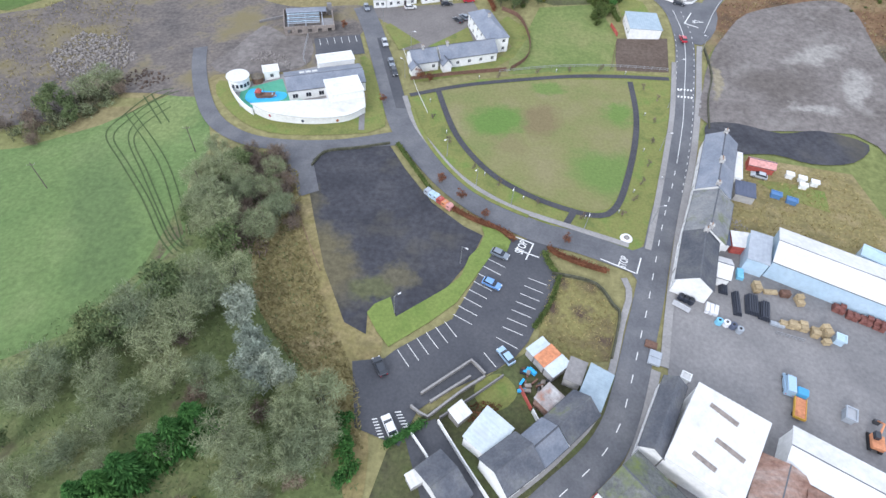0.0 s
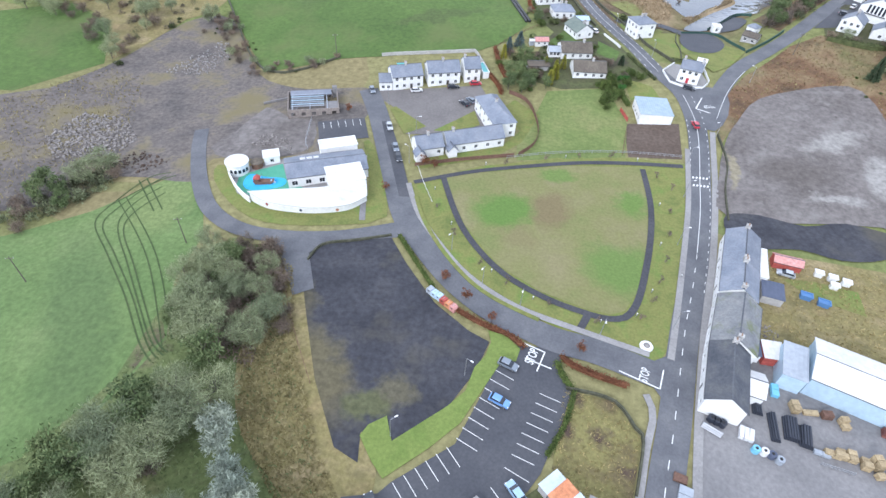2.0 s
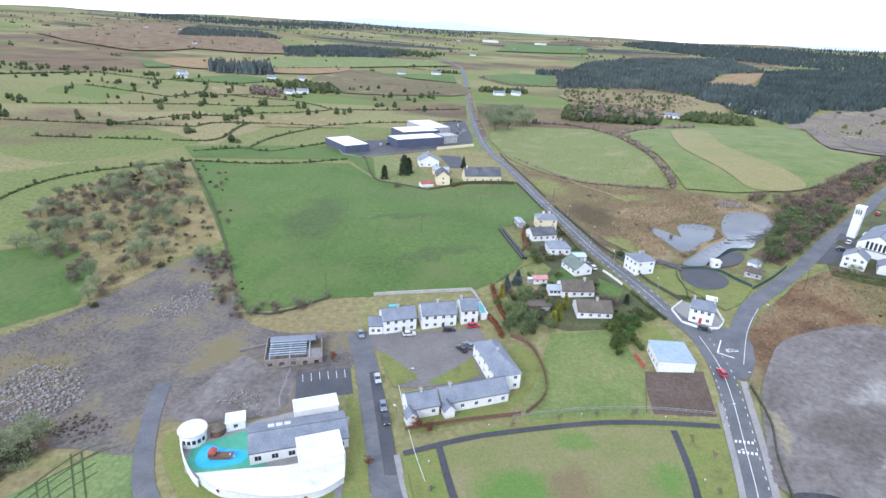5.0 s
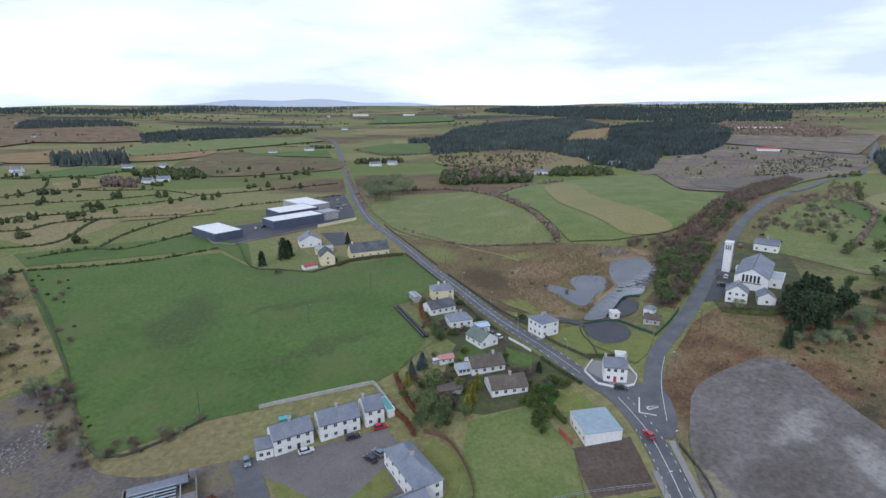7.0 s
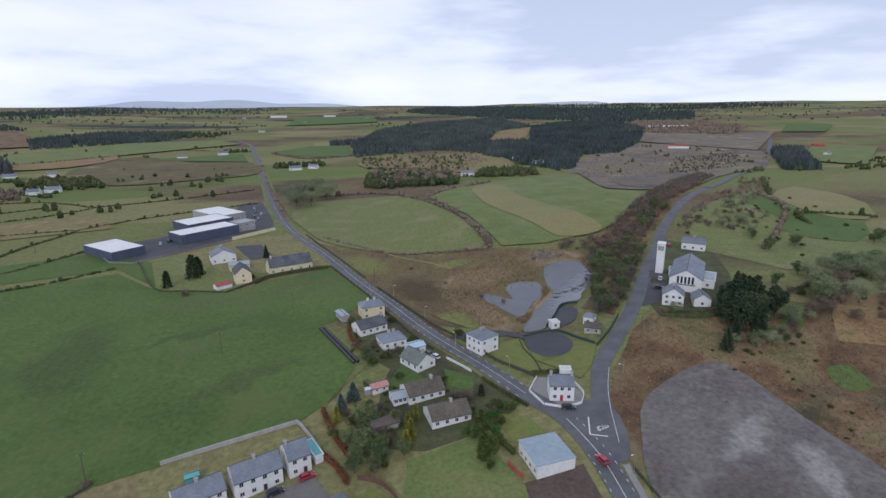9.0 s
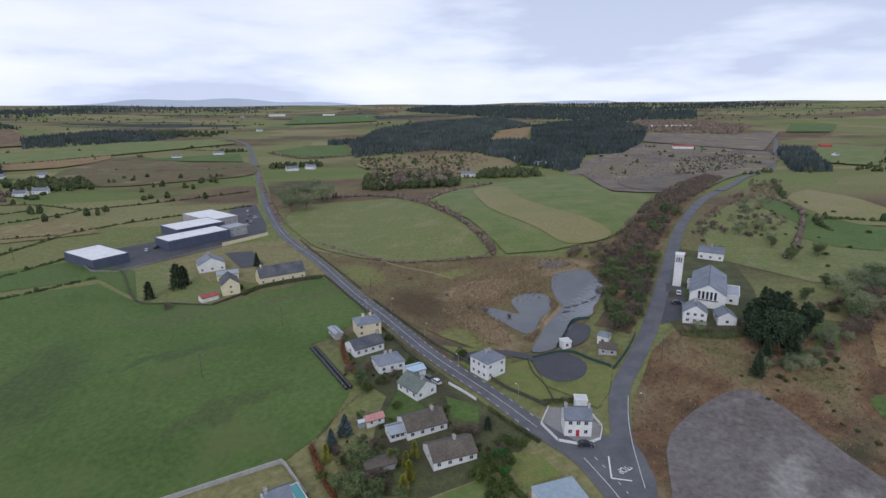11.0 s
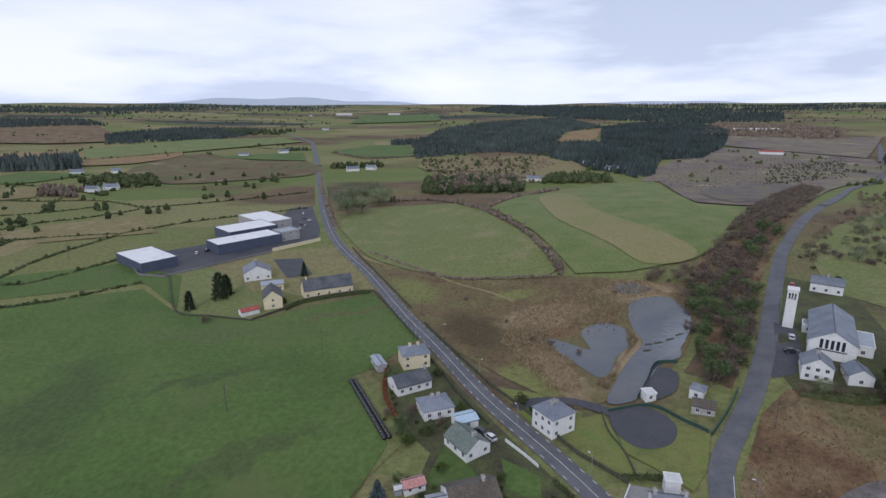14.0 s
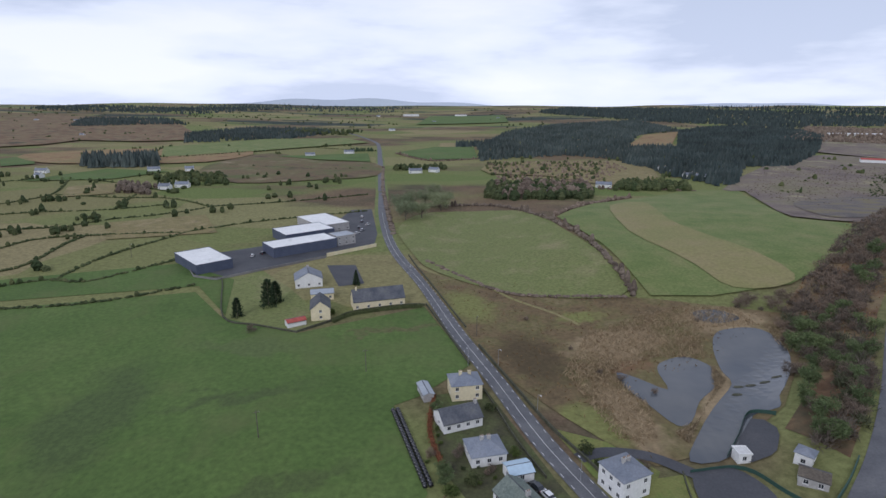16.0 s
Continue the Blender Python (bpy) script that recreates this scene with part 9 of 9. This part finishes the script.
for x, y in ((88.6, 73.0), (91.0, 71.6), (93.6, 70.8), (96, 69.8), (99.0, 66.6)):
    stack(x, y, -20, 2, 2, 3, 1.1, 0.9, 0.55, M_RUSTPACK, "stacked red-brown steel packs", "steel_stack")
stack(60.4, 67.8, 75, 1, 3, 2, 2.6, 0.8, 0.5, M_WHITEPACK, "white wrapped building packs", "white_pack_stack")
stack(68.6, 79.0, 80, 2, 1, 3, 1.4, 1.4, 0.5, M_BLUEPACK, "blue wrapped packs against the shed", "blue_pack_stack")
pipe_stack(66.3, 70.4, 84, 4, 6.0, 0.22, M_PIPE, "stack of long black pipes")
pipe_stack(69.6, 70.6, 80, 6, 5.0, 0.24, M_PIPE, "stack of long black pipes")
pipe_stack(72.0, 69.4, 76, 5, 4.6, 0.24, M_PIPE, "stack of dark pipes")
pipe_stack(64.2, 75.0, 82, 5, 4.4, 0.2, M_PIPE, "stack of black pipes beside the wall")
pipe_stack(54.0, 67.6, -28, 3, 3.8, 0.2, M_METAL, "stack of grey steel pipes")
stack(74.0, 66.4, -12, 2, 1, 1, 1.4, 0.9, 0.7, M_GREYSHEET, "grey crates in the yard", "crate_stack")
stack(46.8, 53.6, -15, 1, 2, 1, 2.4, 1.6, 0.6, M_GREYSHEET, "pallets of grey blocks beside the road", "block_stack")
stack(46.4, 56.6, -15, 1, 1, 1, 2.4, 1.6, 0.6, M_BROWNWOOD, "brown pallets beside the road", "pallet_stack")


def tank(x, y, material, label, r=0.6, h=1.1):
    e = tagged(new("water_tank"), label, "tank")
    e.location = (x, y, land(x, y) + 0.14)
    bm = bmesh.new()
    tube_into(bm, (0, 0, 0), (0, 0, h), r, r * 0.96, 18)
    part("body", bm, material, e)
    bm = bmesh.new()
    tube_into(bm, (0, 0, h + 0.002), (0, 0, h + 0.12), r * 0.4, r * 0.35, 14)
    part("lid", bm, M_RUBBER, e)


for x, y, m, t in ((61.4, 64.8, M_BLUEPACK, "light blue plastic tank"), (62.9, 64.6, M_WHITEPACK, "round white plastic tank"), (64.2, 64.2, M_NAVY, "dark blue plastic tank"), (65.4, 63.4, M_GREYSHEET, "round grey plastic tank"), (54.2, 69.9, M_PIPE, "dark plastic tank against the gable"), (55.2, 69.5, M_PIPE, "dark plastic tank against the gable"), (56.2, 69.1, M_PIPE, "dark plastic tank against the gable")):
    tank(x, y, m, t, 0.75, 1.2)
house("yard_container", (84.8, 64.0), (86.4, 63.4), 1.6, 1.6, 0.2, "pale turquoise plastic crate", wall=M_BLUEROOF, roof=M_BLUEROOF, roofkind="flat", front=0, back=0, side=0, chimneys=(), category="crate")
house("yard_container", (100.0, 60.0), (103.0, 50.0), 2.6, 2.6, 0.2, "dark blue steel container", wall=M_NAVY, roof=M_NAVY, roofkind="flat", front=0, back=0, side=0, chimneys=(), category="container")
house("yard_container", (97.0, 88.0), (108.0, 82.0), 4.0, 3.0, 0.2, "pale blue trailer body", wall=M_BLUEROOF, roof=M_BLUEROOF, roofkind="flat", front=0, back=0, side=0, chimneys=(), category="container")
house("yard_container", (81.0, 46.4), (82.6, 45.8), 2.4, 1.6, 0.2, "grey steel bin in the yard", wall=M_GREYSHEET, roof=M_METAL, roofkind="flat", front=0, back=0, side=0, chimneys=(), category="container")
house("white_cabin", (51.0, 49.4), (52.4, 48.8), 1.4, 1.6, 0.2, "small white tank housing beside the store", wall=M_WHITE, roof=M_WHITEROOF, roofkind="flat", front=0, back=0, side=0, chimneys=(), category="cabin")
rail_fence([(73.2, 64.3), (79.4, 63.2)], 1.0, 0.7, M_METAL, "galvanised steel barrier in the yard", 2, per=0)
for x, y, t in ((82.4, 107.8, "blue trailer body in the back garden"), (86.0, 106.2, "blue tarpaulin-covered heap in the back garden")):
    house("covered_trailer", (x, y), (x + 2.3, y - 0.6), 1.4, 1.1, 0.3, t, wall=paint("tarp_blue", (0.09, 0.2, 0.4), 0.6), roof=bpy.data.materials["tarp_blue"], roofkind="flat", front=0, back=0, side=0, chimneys=(), category="trailer")
for x, y in ((88.5, 116.6), (91.5, 115.6), (94.5, 114.6), (91, 112.8)):
    house("cabin", (x, y), (x + 1.7, y - 0.4), 1.2, 1.2, 0.3, "small white caravan in the back garden", wall=M_WHITE, roof=M_WHITEROOF, roofkind="flat", front=1, back=0, side=0, chimneys=(), category="caravan", win=(0.8, 0.5))
patch("garden_lawn", [(80, 114), (88, 114.5), (98, 113), (97, 105), (90, 107), (84, 110)], M_VERGE, 0.14, "bright back garden lawn", "lawn")
house("pump_house", (86.2, 252.6), (89.4, 252.7), 3.2, 2.6, 0.3, "small white pump house with flat roof", roof=M_WHITEROOF, roofkind="flat", front=1, back=0, side=0, chimneys=(), category="pump house")
house("pump_house", (95.1, 243.4), (100.2, 240.2), 4.6, 2.8, 1.2, "low pump house with dark tiled roof", roof=M_BROWNTILE, wall=M_GREYWALL, front=2, chimneys=(), category="pump house")
house("pump_house", (98.2, 250.4), (100.9, 247.7), 4.0, 3.2, 1.2, "small hut with grey hipped roof", roof=M_SLATE, front=1, hip=True, chimneys=(), category="pump house")
house("turf_shed", (-36.6, 196.0), (-33.6, 197.0), 2.0, 2.0, 0.5, "small green garden shed", wall=M_TEAL, roof=M_TEAL, front=0, back=0, side=0, chimneys=(), category="shed")
house("lean_to", (-4.6, 195.4), (-2.6, 196.2), 8.0, 2.2, 0.5, "teal-roofed lean-to beside the terrace", wall=M_WHITE, roof=M_TEAL, front=0, back=0, side=0, chimneys=(), roofkind="flat", category="shed")


def reed_bed(outline, count, seed):
    rng = np.random.default_rng(seed)
    pts = np.array(scatter(outline, count, random.Random(seed)))
    z = np.array([land(*p) for p in pts])
    h = rng.uniform(0.7, 1.7, len(pts))
    p = np.column_stack([pts, z + h / 2])
    ax = np.column_stack([rng.normal(0, 0.8, (len(pts), 2)), np.ones(len(pts))]) * h[:, None]
    tagged(quad_cloud("reed_bed", p, ax, rng.uniform(0.08, 0.22, len(pts)), M_REED, None, rng), "tall dry tan reeds round the pond", "reeds", kind="stuff")


low_wall([(84.7, 255.0), (92, 264), (100.5, 275.1), (106, 271.5)], 1.4, 0.08, M_FENCEGREEN, "dark mesh fence beside the pond", name="mesh_fence", category="fence")
reed_bed([(60, 262), (70, 262), (74, 280), (68, 300), (86, 312), (104, 312), (112, 334), (136, 338), (134, 352), (112, 352), (92, 346), (66, 330), (52, 300)], 9000, 1)
reed_bed([(78, 262), (92, 282), (104, 296), (104, 306), (98, 290), (84, 271), (76, 266)], 1600, 2)
reed_bed([(135, 318), (140.1, 308.7), (150, 340), (138, 338)], 900, 3)


def tufts(name, outline, count, seed, material, size, label, category="rough grass"):
    rng = np.random.default_rng(seed)
    pts = np.array(scatter(outline, count, random.Random(seed)))
    n = len(pts)
    z = np.array([land(*p) for p in pts]) + 0.2
    ax = unit(np.column_stack([rng.normal(0, 1.0, (n, 2)), rng.uniform(0.3, 1.2, n)])) * size * rng.uniform(0.6, 1.6, (n, 1))
    tagged(quad_cloud(name, np.column_stack([pts, z + ax[:, 2] * 0.4]), ax, size * rng.uniform(0.2, 0.5, n), material, None, rng), label, category, kind="stuff")


SLOPE = [(92, 216), (112.1, 237.6), (124.4, 244.5), (148.5, 230.8), (173.2, 234.6), (198.8, 215.3), (185.3, 189.6), (165, 160), (138, 154), (132.1, 209.5), (114.7, 212.3), (93, 201), (80, 180), (83.5, 202)]
tufts("dead_bracken", SLOPE, 4200, 11, M_RUSTLEAF, 0.55, "clumps of rusty dead bracken")
tufts("grass_tufts", SLOPE, 3200, 12, M_TUFT, 0.5, "tufts of dry tan grass")
tufts("grass_tufts", [(-44, 97), (-39, 92), (-29, 68), (-19, 51), (-13, 43), (-9.5, 37), (-6, 26), (-13, 30), (-33, 50), (-41, 66)], 5200, 13, M_TUFT, 0.6, "tufts of dry tan grass")
tufts("grass_tufts", [(-190, 140), (-164, 156), (-149, 185), (-130, 180), (-104, 122), (-116, 106), (-150, 100)], 3200, 14, M_TUFT, 0.6, "tufts of dry grass on waste ground")
tufts("grass_tufts", [(2, 412), (92, 362), (151, 348), (140, 340), (104, 308), (74, 292), (66, 252), (33, 296)], 1500, 15, M_RUSTLEAF, 0.8, "rusty rush clumps in the bog")
tufts("grass_tufts", [(133.4, 293.3), (151, 348), (273, 486), (440, 640), (432, 600), (321, 487.9), (174.8, 328.4), (110.3, 248.6)], 4200, 16, M_RUSTLEAF, 1.0, "rusty undergrowth on the bank")
tufts("grass_tufts", [(72, 122), (106, 120), (110, 100), (98, 84), (78, 88), (70, 100)], 2200, 17, M_TUFT, 0.5, "tufts of rough grass in gardens")
tufts("grass_tufts", [(25.5, 71), (35.5, 70.5), (40.2, 63), (37.6, 51.4), (30, 50), (23.5, 54.3)], 900, 18, M_TUFT, 0.4, "tufts of rough grass in the plot")
tufts("undergrowth", [(-90, 22), (-63, 57), (-64, 84), (-61, 98), (-46, 99), (-33, 72), (-7, 30), (-4, 12), (-60, -10)], 6500, 19, M_IVY, 0.5, "low green undergrowth beneath the trees")
rng = random.Random(77)
for k in range(26):
    x, y = rng.uniform(20.6, 26.5), rng.uniform(41.2, 46.8)
    if x + y > 70.5 or y > 48 - (x - 20) * 0.55 + 0.0 and x > 23.5:
        continue
    stack(x, y, rng.uniform(0, 180), 1, 1, 1, rng.uniform(0.5, 1.8), rng.uniform(0.3, 0.8), rng.uniform(0.3, 0.9), rng.choice((M_BROWNWOOD, M_RUBBER, M_GREYSHEET, M_BLUEPLAY, M_BLOCK, M_DARKFRAME)), "junk lying in the cottage yard", "junk")
low_wall([(20.2, 42.6), (22.6, 38.4)], 1.5, 0.12, M_REDSHEET, "red sheet fence in the yard", per=0, name="sheet_fence", category="fence")
low_wall([(22.8, 38.2), (24.6, 35.2)], 1.6, 0.2, M_WHITE, "white yard wall", per=0)
low_wall([(6.2, 34.0), (12.0, 39.4), (17.0, 44.4)], 1.2, 0.25, M_CONC, "concrete wall above the ramp", per=0)
tufts("dead_bracken", [(9, 35), (13, 39), (17.5, 38.5), (13.5, 34)], 500, 41, M_REDLEAF, 0.4, "rusty dead weeds behind the store")
tufts("undergrowth", [(-37, 64), (-45, 96), (-52, 98), (-56, 80), (-50, 66)], 2600, 42, M_BROWNTWIG, 0.7, "brown bramble and dead undergrowth", "undergrowth")
# distant hills on the skyline; their pale blue is aerial haze put into the colour
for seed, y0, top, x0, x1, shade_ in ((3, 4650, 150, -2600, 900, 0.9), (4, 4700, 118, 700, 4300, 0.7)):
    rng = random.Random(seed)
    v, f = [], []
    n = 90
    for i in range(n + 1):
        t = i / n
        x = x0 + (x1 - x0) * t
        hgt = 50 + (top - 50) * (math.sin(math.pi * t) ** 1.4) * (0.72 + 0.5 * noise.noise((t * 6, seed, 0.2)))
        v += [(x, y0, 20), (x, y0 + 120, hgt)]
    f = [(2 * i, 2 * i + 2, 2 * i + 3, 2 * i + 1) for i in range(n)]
    tagged(from_lists("hills", v, f, surf("hazed_hill", [(0.42, 0.47, 0.55), (0.48, 0.53, 0.60)], 0.002, 0.05, 1.0, 0, 0, grain=0.03)), "distant hills on the skyline with haze painted in pale blue", "hills", kind="structure")

for kind in PROTOS.values():
    for p in kind:
        if p.name not in USED:
            for o in (*p.children_recursive, p):
                bpy.data.objects.remove(o)
